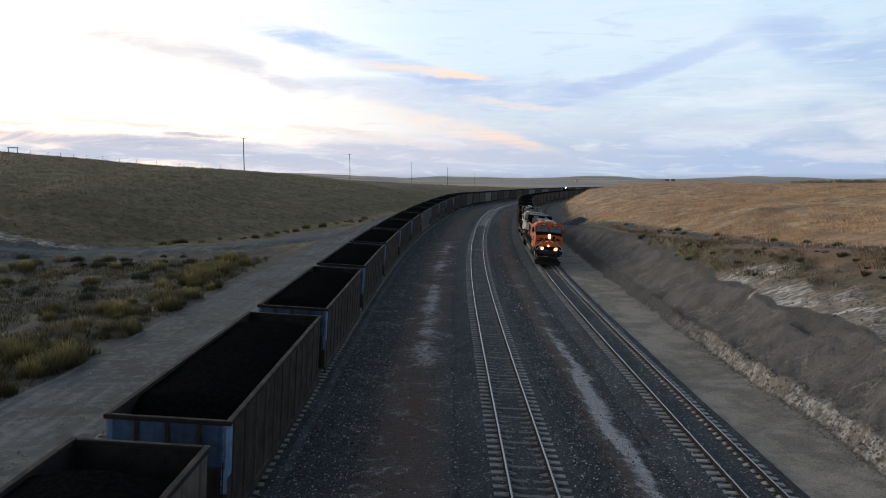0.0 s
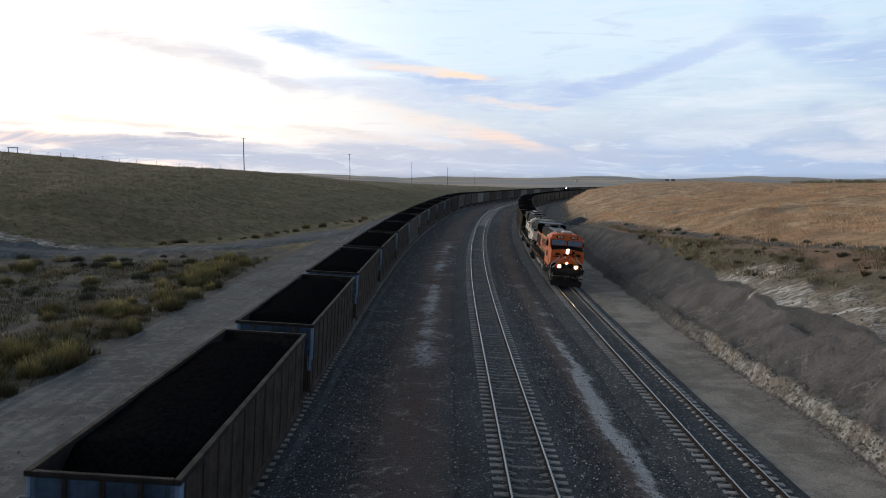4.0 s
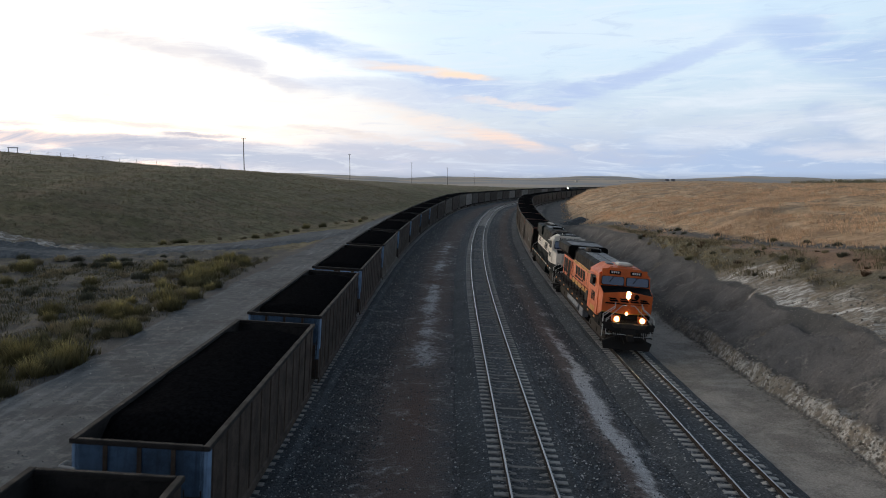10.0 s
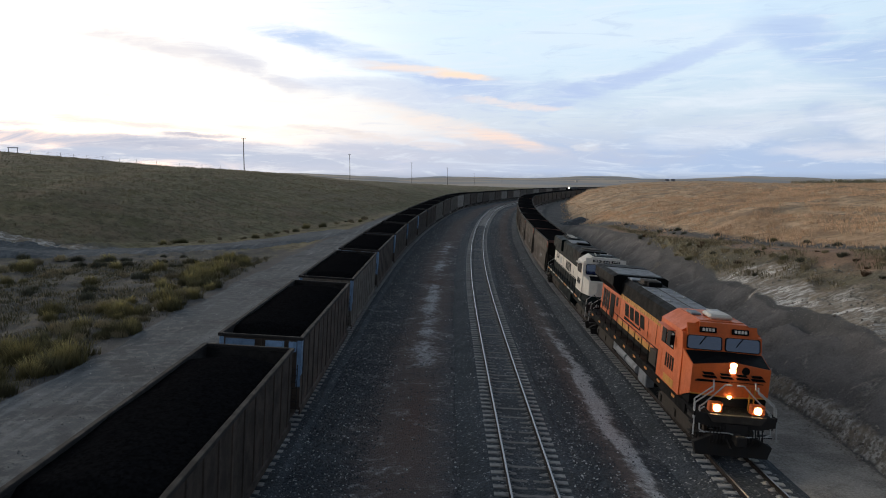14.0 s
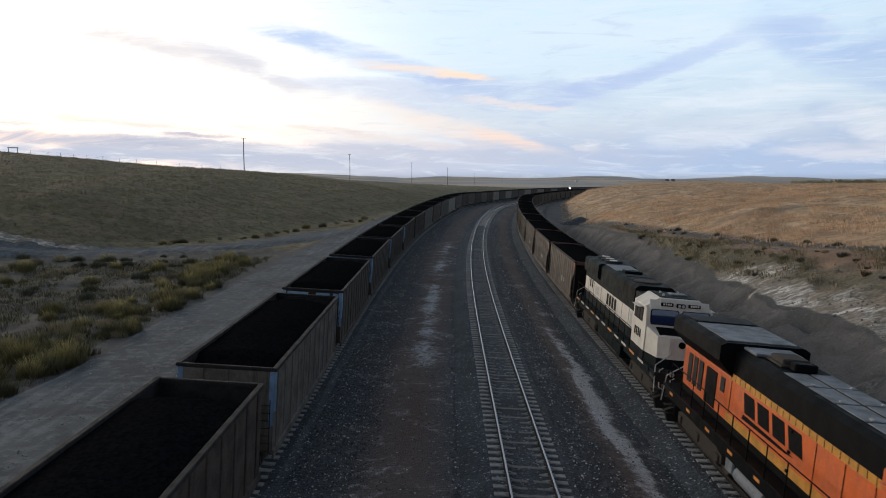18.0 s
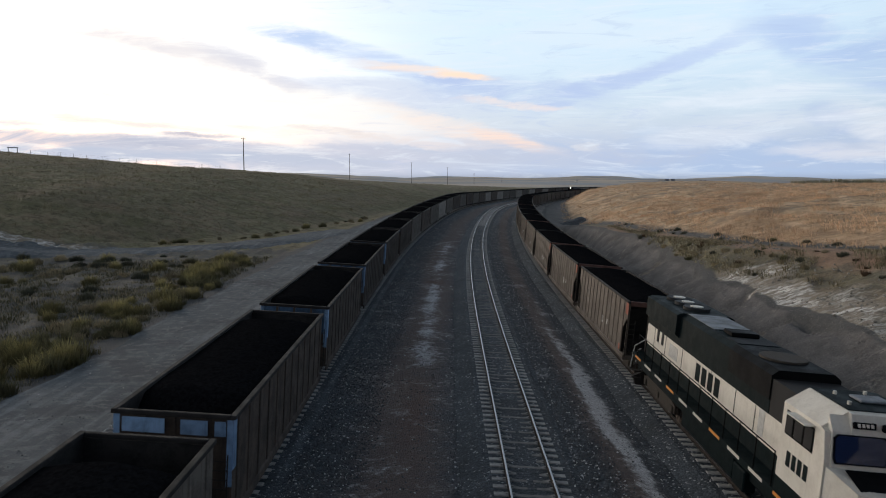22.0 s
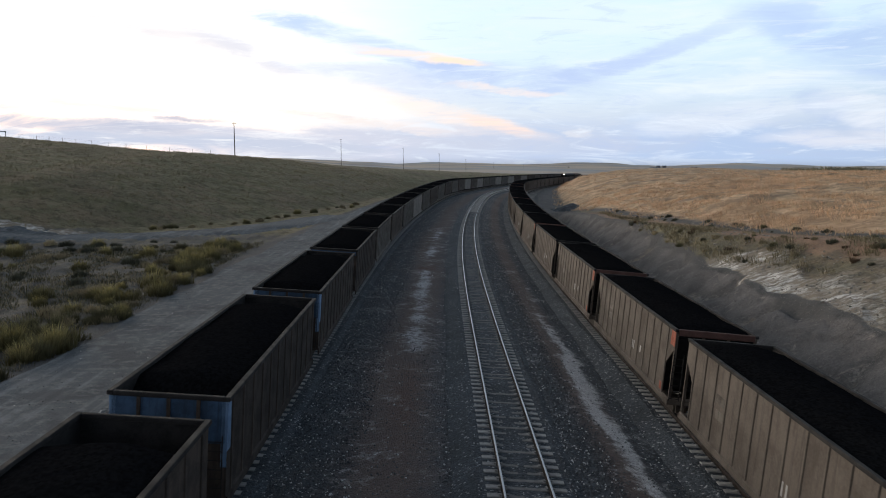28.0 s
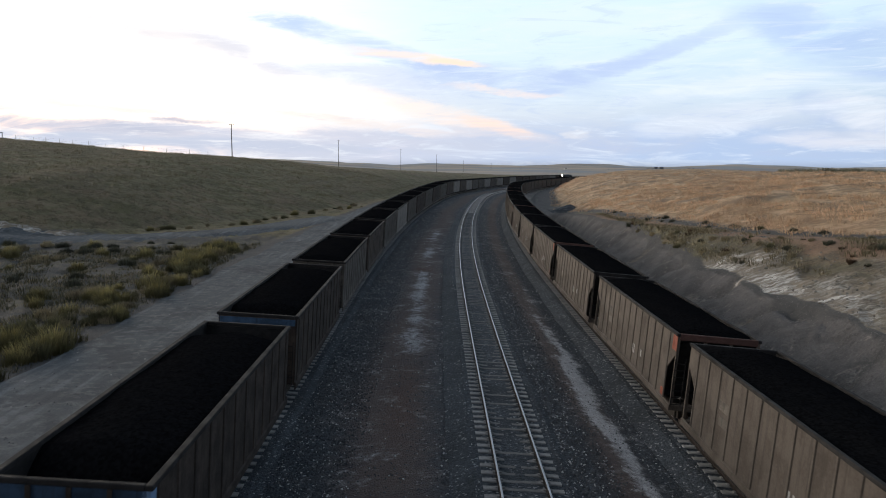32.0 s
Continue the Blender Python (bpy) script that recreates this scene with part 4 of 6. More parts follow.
def gondola(side, style, seed, fine=True):
    """A high-sided coal gondola with flat ends."""
    t = new("coal_gondola")
    H, W, Y = TOP_L, 1.58, 7.20
    for sx in (-1, 1):
        x0, x1 = sorted((sx * W, sx * (W - 0.05)))
        bm = boxed(x0, x1, -Y, Y, 0.98, H - 0.1)
        prism(bm, [(sx * W, 0.78), (sx * (W + 0.06), 0.82), (sx * (W + 0.06), 1.06), (sx * W, 1.10)], "y", -Y, Y)
        part("side_wall", bm, side, t)
    rib = None
    for sx in (-1, 1):
        for k in range(12):
            y = -Y + 0.5 + k * (2 * Y - 1.0) / 11
            m = pose(sx * W, y, 0, 0, 0, 0 if sx > 0 else 180)
            if rib is None:
                rib = part("side_post", prism(bmesh.new(), [(0, -0.09), (0.032, -0.055), (0.032, 0.055), (0, 0.09)], "z", 1.0, H - 0.1), side, t, pose_=m)
            else:
                again(rib, "side_post", t, m)
    bm = bmesh.new()
    for sx in (-1, 1):
        x0, x1 = sorted((sx * (W + 0.075), sx * (W - 0.09)))
        box(bm, x0, x1, -Y - 0.04, Y + 0.04, H - 0.13, H, 0.02)
    for sy in (-1, 1):
        y0, y1 = sorted((sy * (Y + 0.04), sy * (Y - 0.10)))
        box(bm, -W + 0.09, W - 0.09, y0, y1, H - 0.13, H - 0.004, 0.02)
    part("top_rim", bm, CAR_RIM, t, "dusty steel rim round the top")
    part("floor", boxed(-W + 0.05, W - 0.05, -Y + 0.06, Y - 0.06, 1.0, 1.1), CAR_INSIDE, t)
    for sy in (-1, 1):
        y0, y1 = sorted((sy * Y, sy * (Y - 0.06)))
        bm = boxed(-W + 0.05, W - 0.05, y0, y1, 1.0, H - 0.1)
        for x in (-0.8, 0.0, 0.8):
            a, b = sorted((sy * Y, sy * (Y + 0.05)))
            box(bm, x - 0.05, x + 0.05, a, b, 1.0, H - 0.13)
        part("end_wall", bm, side, t)
        part("draft_sill", coupler(boxed(-0.32, 0.32, *sorted((sy * 5.0, sy * Y)), 0.72, 0.985), sy * Y, sy), IRON, t)
    bm = bmesh.new()
    for sx in (-1, 1):
        x0, x1 = sorted((sx * (W - 0.051), sx * (W - 0.058)))
        box(bm, x0, x1, -Y + 0.07, Y - 0.07, 1.1, H - 0.14)
    for sy in (-1, 1):
        y0, y1 = sorted((sy * (Y - 0.062), sy * (Y - 0.07)))
        box(bm, -W + 0.06, W - 0.06, y0, y1, 1.1, H - 0.14)
    part("lining", bm, CAR_INSIDE, t, "coal-blackened inner walls")
    vs, fs = heap(W - 0.058, Y - 0.07, H - 0.12, 5.2, 1.6, seed, 0.20)
    mesh_part("coal_load", vs, fs, COAL, t, "black coal trimmed below the rim")
    # the painted end
    if style == "full":
        part("painted_end", boxed(-W + 0.06, W - 0.06, Y + 0.002, Y + 0.012, 2.55, H - 0.14), DULL_BLUE, t, "faded blue painted end")
    elif style == "blocks":
        for x0, x1 in ((-1.40, -1.10), (-0.92, -0.20), (0.22, 1.34)):
            part("painted_block", boxed(x0, x1, Y + 0.052, Y + 0.060, 3.28, H - 0.18), BLUE, t, "blue painted block on the end")
    elif style == "band":
        part("painted_band", boxed(-W + 0.06, W - 0.06, Y + 0.052, Y + 0.060, 3.45, H - 0.16), DULL_BLUE, t, "narrow faded blue band on the end")
    if style in ("full", "stripe", "blocks"):
        for sx in (-1, 1):
            x0, x1 = sorted((sx * (W + 0.002), sx * (W + 0.012)))
            part("corner_stripe", boxed(x0, x1, Y - 0.34, Y, 2.35, H - 0.14), BLUE, t, "light blue stripe at the corner")
            part("corner_stripe", boxed(*sorted((sx * (W - 0.16), sx * W)), Y + 0.002, Y + 0.012, 1.9, H - 0.14), BLUE, t)
    if fine:
        part("ladder", ladder(W + 0.1, Y - 0.6, 1.0, 2.6, "y"), IRON, t)
        part("ladder", ladder(-W + 0.3, Y + 0.09, 1.0, 2.8, "x"), IRON, t)
        part("grab_iron", pipe(bmesh.new(), [(W - 0.02, Y + 0.05, 3.3), (W + 0.10, Y + 0.10, 3.32), (W + 0.10, Y + 0.42, 3.34), (W - 0.25, Y + 0.42, 3.3)], 0.03), SILVER, t, "pale steel grab iron")
    for y in (-5.4, 5.4):
        if fine:
            truck(t, y, (-0.89, 0.89), 0.457)
        else:
            bm = boxed(-1.05, 1.05, y - 1.25, y + 1.25, 0.35, 0.8, 0.1)
            part("truck", bm, GRIME, t)
    return t


def hopper(side, style, seed, fine=True):
    """A coal hopper with sloping end sheets, open under both ends."""
    t = new("coal_hopper")
    H, W, Y, IN = TOP_R, 1.60, 7.32, 2.3
    for sx in (-1, 1):
        x0, x1 = sorted((sx * W, sx * (W - 0.05)))
        bm = prism(bmesh.new(), [(-Y, H - 0.1), (-Y, H - 0.8), (-Y + IN * 0.42, 2.3), (-Y + IN * 0.42, 0.98), (Y - IN * 0.42, 0.98), (Y - IN * 0.42, 2.3), (Y, H - 0.8), (Y, H - 0.1)], "x", x0, x1)
        prism(bm, [(sx * W, 0.80), (sx * (W + 0.05), 0.82), (sx * (W + 0.05), 1.04), (sx * W, 1.08)], "y", -Y, Y)
        part("side_wall", bm, side, t)
    rib = None
    for sx in (-1, 1):
        for k in range(13):
            y = -Y + 0.95 + k * (2 * Y - 1.9) / 12
            m = pose(sx * W, y, 0, 0, 0, 0 if sx > 0 else 180)
            if rib is None:
                rib = part("side_post", prism(bmesh.new(), [(0, -0.06), (0.034, -0.04), (0.034, 0.04), (0, 0.06)], "z", 1.05, H - 0.1), side, t, pose_=m)
            else:
                again(rib, "side_post", t, m)
    bm = bmesh.new()
    for sx in (-1, 1):
        x0, x1 = sorted((sx * (W + 0.06), sx * (W - 0.08)))
        box(bm, x0, x1, -Y - 0.04, Y + 0.04, H - 0.12, H, 0.02)
    part("top_rim", bm, CAR_RIM, t)
    for sy in (-1, 1):
        bm = boxed(-W + 0.08, W - 0.08, *sorted((sy * (Y + 0.04), sy * (Y - 0.10))), H - 0.26, H - 0.004, 0.02)
        part("end_beam", bm, DULL_RED if sy > 0 and style == "red" else CAR_RIM, t, "rust-red top beam of the end" if sy > 0 and style == "red" else "")
        # slope sheet
        bm = bmesh.new()
        prism(bm, [(sy * (Y - 0.02), H - 0.2), (sy * (Y - 0.08), H - 0.2), (sy * (Y - IN), 1.5), (sy * (Y - IN + 0.06), 1.45)], "x", -W + 0.05, W - 0.05)
        part("slope_sheet", bm, CAR_INSIDE, t)
        bm = bmesh.new()
        for x in (-W + 0.05, -0.5, 0.5, W - 0.05):
            box(bm, x - 0.05, x + 0.05, *sorted((sy * Y, sy * (Y - 0.1))), 1.0, H - 0.2)
        box(bm, -W, W, *sorted((sy * Y, sy * (Y - 0.35))), 0.82, 1.02, 0.02)
        part("end_frame", bm, CAR_TAN, t)
        part("draft_sill", coupler(boxed(-0.32, 0.32, *sorted((sy * 4.6, sy * Y)), 0.72, 0.985), sy * Y, sy), IRON, t)
    part("floor", boxed(-W + 0.3, W - 0.3, -Y + IN, Y - IN, 0.75, 1.5), CAR_INSIDE, t)
    vs, fs = heap(W - 0.05, Y - 0.10, H - 0.10, 6.4, 0.35, seed, 0.20)
    mesh_part("coal_load", vs, fs, COAL, t, "black coal heaped level with the rim")
    if style == "red":
        for sx in (-1, 1):
            part("painted_patch", boxed(*sorted((sx * (W + 0.002), sx * (W + 0.012))), Y - 0.55, Y - 0.02, H - 0.72, H - 0.14), RED, t, "worn orange-red patch at the corner")
            part("painted_mark", boxed(*sorted((sx * (W + 0.002), sx * (W + 0.012))), Y - 1.35, Y - 1.05, 1.12, 1.42), RED, t, "small orange mark low on the side")
    if fine:
        for sx in (-1, 1):
            for y, z, w, h in ((2.6, 1.75, 0.16, 0.3), (1.2, 1.62, 0.10, 0.4), (1.45, 1.62, 0.10, 0.4), (-3.6, 2.5, 0.9, 0.32), (-3.6, 2.0, 0.7, 0.3)):
                part("stencil", boxed(*sorted((sx * (W + 0.002), sx * (W + 0.010))), y - w / 2, y + w / 2, z, z + h), CAR_GREY if w > 0.3 else SILVER, t)
        part("ladder", ladder(W - 0.2, Y + 0.03, 1.0, 2.9, "x"), IRON, t)
    for y in (-5.6, 5.6):
        if fine:
            truck(t, y, (-0.89, 0.89), 0.457)
        else:
            part("truck", boxed(-1.05, 1.05, y - 1.25, y + 1.25, 0.35, 0.8, 0.1), GRIME, t)
    return t

# ---------------------------------------------------------------- locomotives
def bars(thing, name, mat, sx, x, y0, z0, wide, high, n, gap, label="", lean=0.0):
    """Lettering that is not spelt: n blocks on a side."""
    for k in range(n):
        y = y0 - k * (wide + gap) * 1.0
        part(name, prism(bmesh.new(), [(y, z0), (y - wide, z0), (y - wide + lean, z0 + high), (y + lean, z0 + high)], "x", *sorted((sx * x, sx * (x + 0.008)))), mat, thing, label)


def handrail(thing, sx, y0, y1, n, mat, z0=1.62, z1=2.62, x=1.50):
    part("handrail", pipe(bmesh.new(), [(sx * x, y0, z1), (sx * x, y1, z1)], 0.02), mat, thing)
    for k in range(n):
        y = y0 + (y1 - y0) * k / (n - 1)
        part("stanchion", rod(bmesh.new(), (sx * x, y, z0), (sx * x, y, z1), 0.02, 6), mat, thing)


def steps(thing, sx, y, way, mat):
    bm = bmesh.new()
    for k in range(4):
        z = 0.42 + k * 0.33
        box(bm, *sorted((sx * 1.12, sx * 1.5)), y - 0.16, y + 0.16, z, z + 0.04)
    for d in (-0.18, 0.18):
        box(bm, *sorted((sx * 1.10, sx * 1.14)), y + d - 0.02, y + d + 0.02, 0.4, 1.6)
    part("steps", bm, IRON, thing)
    for pts in ([(0.80, 2.62), (0.82, 2.40), (1.46, 1.92), (1.50, 0.80)], [(1.12, 1.80), (1.28, 1.70), (1.28, 1.0), (1.08, 0.90)]):
        part("step_rail", pipe(bmesh.new(), [(sx * x, y + way * (0.10 + 0.22 * (2.6 - z)), z) for x, z in pts], 0.026, 8), SILVER, thing, "bent silver grab rail")


def cab_shell(thing, mat, yb, yw, zr, half, roof_mat, zb=1.62, flat=0.9, shoulder=0.42):
    """The cab: side walls with sloping shoulders, roof, back and brow."""
    zs = zr - shoulder
    bm = bmesh.new()
    prism(bm, [(-half, zb), (-half, zs), (-flat, zr), (flat, zr), (half, zs), (half, zb)], "y", yb, yw - 0.25)
    part("cab", bm, mat, thing)
    bm = bmesh.new()
    prism(bm, [(-flat + 0.05, zr + 0.002), (flat - 0.05, zr + 0.002), (flat - 0.05, zr + 0.03), (-flat + 0.05, zr + 0.03)], "y", yb + 0.05, yw - 0.35)
    part("cab_roof", bm, roof_mat, thing)


def window_pane(thing, outline, centre, tilt, name, mat_frame, x=None):
    """A pane with a frame: outline in its own plane (a to the right, b up), placed by a pose."""
    fr = part(name, prism(bmesh.new(), [(a * 1.07, b * 1.10) for a, b in outline], "y", -0.012, 0.008), mat_frame, thing, pose_=centre @ pose(0, 0, 0, tilt, 0, 0))
    part("pane", prism(bmesh.new(), outline, "y", 0.010, 0.018), GLASS, fr, "tinted glass pane")
    return fr


def running_gear(thing, length, tank_mat):
    hl = length / 2
    for y in (-hl + 4.0, hl - 4.0):
        truck(thing, y, (-2.0, 0.0, 2.0), 0.53, 1.02)
    part("fuel_tank", prism(bmesh.new(), [(-1.38, 1.30), (-1.38, 0.62), (-1.05, 0.34), (1.05, 0.34), (1.38, 0.62), (1.38, 1.30)], "y", -2.6, 2.4), tank_mat, thing)
    for sy in (-1, 1):
        bm = boxed(-0.4, 0.4, *sorted((sy * (hl - 1.1), sy * (hl - 0.55))), 0.65, 1.3)
        part("coupler", coupler(bm, sy * (hl - 0.6), sy), IRON, thing)
        part("plow", prism(bmesh.new(), [(-1.30, 0.06), (1.30, 0.06), (1.42, 0.50), (0.5, 0.95), (-0.5, 0.95), (-1.42, 0.50)], "y", *sorted((sy * (hl - 0.95), sy * (hl - 0.72)))), IRON, thing)


def lead_locomotive():
    t = new("lead_locomotive")
    L = 21.4
    hl = L / 2
    running_gear(t, L, BLACK)
    part("deck", box(boxed(-1.5, 1.5, -hl + 0.55, hl - 0.75, 1.46, 1.62, 0.02), -1.30, 1.30, -hl + 1.0, hl - 1.2, 1.02, 1.46), BLACK, t)
    for sx in (-1, 1):
        part("side_sill", boxed(*sorted((sx * 1.50, sx * 1.53)), -hl + 1.1, hl - 1.7, 1.22, 1.60), BLACK, t)
        for k in range(9):
            y = -hl + 1.6 + k * 2.05
            part("reflector", boxed(*sorted((sx * 1.531, sx * 1.54)), y, y + 0.4, 1.40, 1.50), AMBER, t)
    # long hood in bands
    yb, yf, hw = -hl + 1.2, 4.85, 0.98
    for sx in (-1, 1):
        a = lambda d0, d1: sorted((sx * (hw - d0), sx * (hw + d1)))
        part("lower_stripe", boxed(*a(0.3, 0.004), -4.8, yf, 1.86, 2.14), YELLOW, t, "yellow stripe low on the hood")
        part("upper_stripe", boxed(*a(0.3, 0.004), -4.8, yf, 3.32, 3.56), YELLOW, t, "yellow stripe high on the hood")
        for k in range(24):
            y = -4.7 + k * 0.39
            part("door_seam", boxed(*sorted((sx * (hw + 0.005), sx * (hw + 0.012))), y, y + 0.02, 3.34, 3.54), BLACK, t)
        bars(t, "lettering_block", BLACK, sx, hw + 0.006, 0.6, 2.60, 0.80, 0.62, 4, 0.24, "black block of company lettering", -0.22)
        part("underline", prism(bmesh.new(), [(-3.5, 2.36), (-0.4, 2.40), (0.1, 2.46), (-3.4, 2.52)], "x", *sorted((sx * (hw + 0.004), sx * (hw + 0.012)))), BLACK, t, "black stroke under the lettering")
        for k, y in enumerate((-8.9, -8.3, -7.7)):
            part("louvre", boxed(*sorted((sx * (hw + 0.004), sx * (hw + 0.03))), y, y + 0.40, 2.1, 3.2), DARK, t, "dark louvred opening")
        part("hood_door", boxed(*sorted((sx * (hw + 0.004), sx * (hw + 0.03))), -6.9, -5.9, 1.9, 3.2), BLACK, t)
        part("hood_window", boxed(*sorted((sx * (hw + 0.004), sx * (hw + 0.03))), -5.5, -5.15, 2.7, 3.2), DARK, t)
        for z in (1.95, 2.5, 3.1):
            part("door_hinge", boxed(*sorted((sx * (hw + 0.004), sx * (hw + 0.05))), -0.2, -0.1, z, z + 0.08), BLACK, t)
        for y in (-4.6, 1.2, 2.6, 3.9):
            part("seam", boxed(*sorted((sx * (hw + 0.004), sx * (hw + 0.014))), y, y + 0.025, 2.16, 3.30), BLACK, t)
    part("hood", boxed(-hw, hw, yb, yf, 2.14, 3.32), ORANGE, t, "orange long hood")
    part("hood_base", boxed(-hw, hw, yb, yf, 1.62, 1.86), BLACK, t)
    part("hood_rear", boxed(-hw, hw, yb, -4.8, 1.86, 3.56), ORANGE, t)
    part("hood_top", prism(bmesh.new(), [(-hw - 0.02, 3.56), (-hw - 0.02, 4.20), (-hw + 0.22, 4.42), (hw - 0.22, 4.42), (hw + 0.02, 4.20), (hw + 0.02, 3.56)], "y", -4.8, yf), BLACK, t, "black upper hood")
    part("radiator", prism(bmesh.new(), [(-hw, 3.40), (-1.50, 3.95), (-1.50, 4.46), (-1.30, 4.58), (1.30, 4.58), (1.50, 4.46), (1.50, 3.95), (hw, 3.40)], "y", yb - 0.15, -4.6), BLACK, t, "flared black radiator wings")
    part("radiator_screen", boxed(-1.15, 1.15, yb + 0.1, -8.2, 4.585, 4.62, 0.01), ROOF, t)
    part("roof_panel", boxed(-1.2, 1.2, -7.9, -4.9, 4.585, 4.61), GREY_ROOF, t)
    part("roof_hatch", boxed(-0.78, 0.78, -4.5, -3.5, 4.424, 4.52, 0.03), GREY_ROOF, t)
    bm = boxed(-0.42, 0.42, -3.3, -2.4, 4.424, 4.66, 0.04)
    part("exhaust", box(bm, -0.52, 0.52, -3.42, -2.28, 4.424, 4.5, 0.02), GRIME, t, "rusty brown exhaust stack")
    part("horn_bracket", boxed(-0.35, 0.35, -2.1, -1.75, 4.424, 4.68, 0.04), BLACK, t)
    # roof tops lightened by colour for the sky they reflect
    for y0, y1 in ((-1.6, -0.2), (-0.1, 1.3), (1.4, 2.7), (2.8, 4.6)):
        part("roof_panel", boxed(-0.70, -0.04, y0, y1, 4.424, 4.46, 0.01), GREY_ROOF, t)
        part("roof_panel", boxed(0.04, 0.74, y0, y1, 4.424, 4.45, 0.01), GREY_ROOF, t)
        part("lifting_eye", boxed(-0.58, -0.50, y1 - 0.1, y1 - 0.02, 4.46, 4.50), SILVER, t)
        part("lifting_eye", boxed(0.5, 0.58, y1 - 0.1, y1 - 0.02, 4.46, 4.50), SILVER, t)
    part("brake_grid_box", prism(bmesh.new(), [(-1.12, 3.62), (-1.12, 4.28), (-0.92, 4.425), (0.92, 4.425), (1.12, 4.28), (1.12, 3.62)], "y", 0.6, yf + 0.05), BLACK, t)
    # cab and nose
    half, zr, yw = 1.52, 4.54, 7.85
    cab_shell(t, ORANGE, yf + 0.06, yw, zr, half, ORANGE)
    # front wall with brow
    zs = zr - 0.42
    bm = bmesh.new()
    prism(bm, [(yw - 0.26, zr), (yw - 0.14, zr - 0.02), (yw + 0.02, 4.10), (yw + 0.22, 3.30), (yw + 0.22, 1.62), (yw - 0.26, 1.62)], "x", -0.9, 0.9)
    part("cab_front", bm, ORANGE, t)
    for sx in (-1, 1):
        bm = bmesh.new()
        prism(bm, [(yw - 0.26, zr - 0.10), (yw - 0.02, 4.08), (yw + 0.18, 3.30), (yw + 0.20, 1.62), (yw - 0.26, 1.62)], "x", *sorted((sx * 0.9, sx * 1.35)))
        prism(bm, [(yw - 0.26, zs - 0.02), (yw - 0.08, zs - 0.06), (yw + 0.12, 3.30), (yw + 0.14, 1.62), (yw - 0.26, 1.62)], "x", *sorted((sx * 1.35, sx * half)))
        part("cab_front_corner", bm, ORANGE, t)
        w = [(-0.58, -0.25), (0.58, -0.25), (0.64, -0.19), (0.63, 0.18), (0.56, 0.24), (-0.56, 0.24), (-0.63, 0.19), (-0.64, -0.20)]
        window_pane(t, w, pose(sx * 0.73, yw + 0.130, 3.775), 12.5, "windshield", BLACK)
        part("wiper", rod(bmesh.new(), (sx * 0.70 - 0.02, yw + 0.115, 4.02), (sx * 0.70 + 0.22, yw + 0.175, 3.70), 0.018, 5), BLACK, t)
        nb = part("number_board", boxed(-0.33, 0.33, -0.02, 0.05, -0.11, 0.11, 0.02), BLACK, t, pose_=pose(sx * 0.62, yw + 0.02, 4.26, 18))
        for k in range(4):
            part("numeral_block", boxed(-0.24 + k * 0.125, -0.15 + k * 0.125, 0.051, 0.056, -0.06, 0.06), CREAM, nb)
        # side windows
        for y0, y1 in ((5.30, 5.80), (5.98, 6.85)):
            fr = part("side_window", boxed(*sorted((sx * (half + 0.002), sx * (half + 0.02))), y0 - 0.05, y1 + 0.05, 3.16, 3.84), BLACK, t)
            part("pane", boxed(*sorted((sx * (half + 0.021), sx * (half + 0.03))), y0, y1 - 0.30 if y1 > 6 else y1, 3.22, 3.78), DARK, fr, "open dark side window")
            if y1 > 6:
                part("pane", boxed(*sorted((sx * (half + 0.021), sx * (half + 0.03))), y1 - 0.26, y1, 3.22, 3.78), GREY_ROOF, fr, "pale sliding side pane")
        part("window_awning", boxed(*sorted((sx * half, sx * (half + 0.26))), 5.2, 6.9, 3.92, 3.95), ORANGE, t, pose_=pose(0, 0, 0, 0, 0, 0))
        bars(t, "numeral_block", BLACK, sx, half + 0.002, 7.1, 2.30, 0.20, 0.56, 4, 0.10, "black block of road number")
        part("cab_door_plate", boxed(*sorted((sx * (half + 0.002), sx * (half + 0.010))), 4.95, 5.5, 1.75, 2.9), ORANGE, t)
        part("builder_plate", boxed(*sorted((sx * (half + 0.002), sx * (half + 0.010))), 6.0, 7.3, 1.66, 1.98), YELLOW, t, "yellow band low on the cab")
        part("cab_mirror", boxed(*sorted((sx * (half + 0.03), sx * (half + 0.2))), 6.95, 6.99, 3.35, 3.75), BLACK, t)
    # nose
    ny = 9.05
    bm = bmesh.new()
    vs = [bm.verts.new(v) for v in ((-1.48, yw + 0.1, 1.63), (1.48, yw + 0.1, 1.63), (1.45, ny, 2.06), (-1.45, ny, 2.06),
                                    (-1.50, yw + 0.1, 3.48), (0, yw + 0.22, 3.50), (1.50, yw + 0.1, 3.48), (1.45, ny, 3.14), (0, ny + 0.08, 3.33), (-1.45, ny, 3.14), (0, ny + 0.08, 2.00))]
    v = vs
    for f in ((0, 1, 2, 10, 3), (3, 10, 8, 9), (10, 2, 7, 8), (0, 3, 9, 4), (1, 6, 7, 2), (4, 9, 8, 5), (5, 8, 7, 6), (0, 4, 5, 6, 1)):
        bm.faces.new([v[i] for i in f])
    bmesh.ops.recalc_face_normals(bm, faces=bm.faces[:])
    part("nose", bm, ORANGE, t, "orange nose with a peaked top edge")
    bm = bmesh.new()
    up = 0.012
    q = [(-1.45, yw + 0.24, 3.452), (0, yw + 0.27, 3.496), (1.45, yw + 0.24, 3.452), (1.42, ny - 0.03, 3.152), (0, ny + 0.03, 3.342), (-1.42, ny - 0.03, 3.152)]
    for tri in ((0, 1, 4, 5), (1, 2, 3, 4)):
        bm.faces.new([bm.verts.new((q[i][0], q[i][1], q[i][2] + up)) for i in tri])
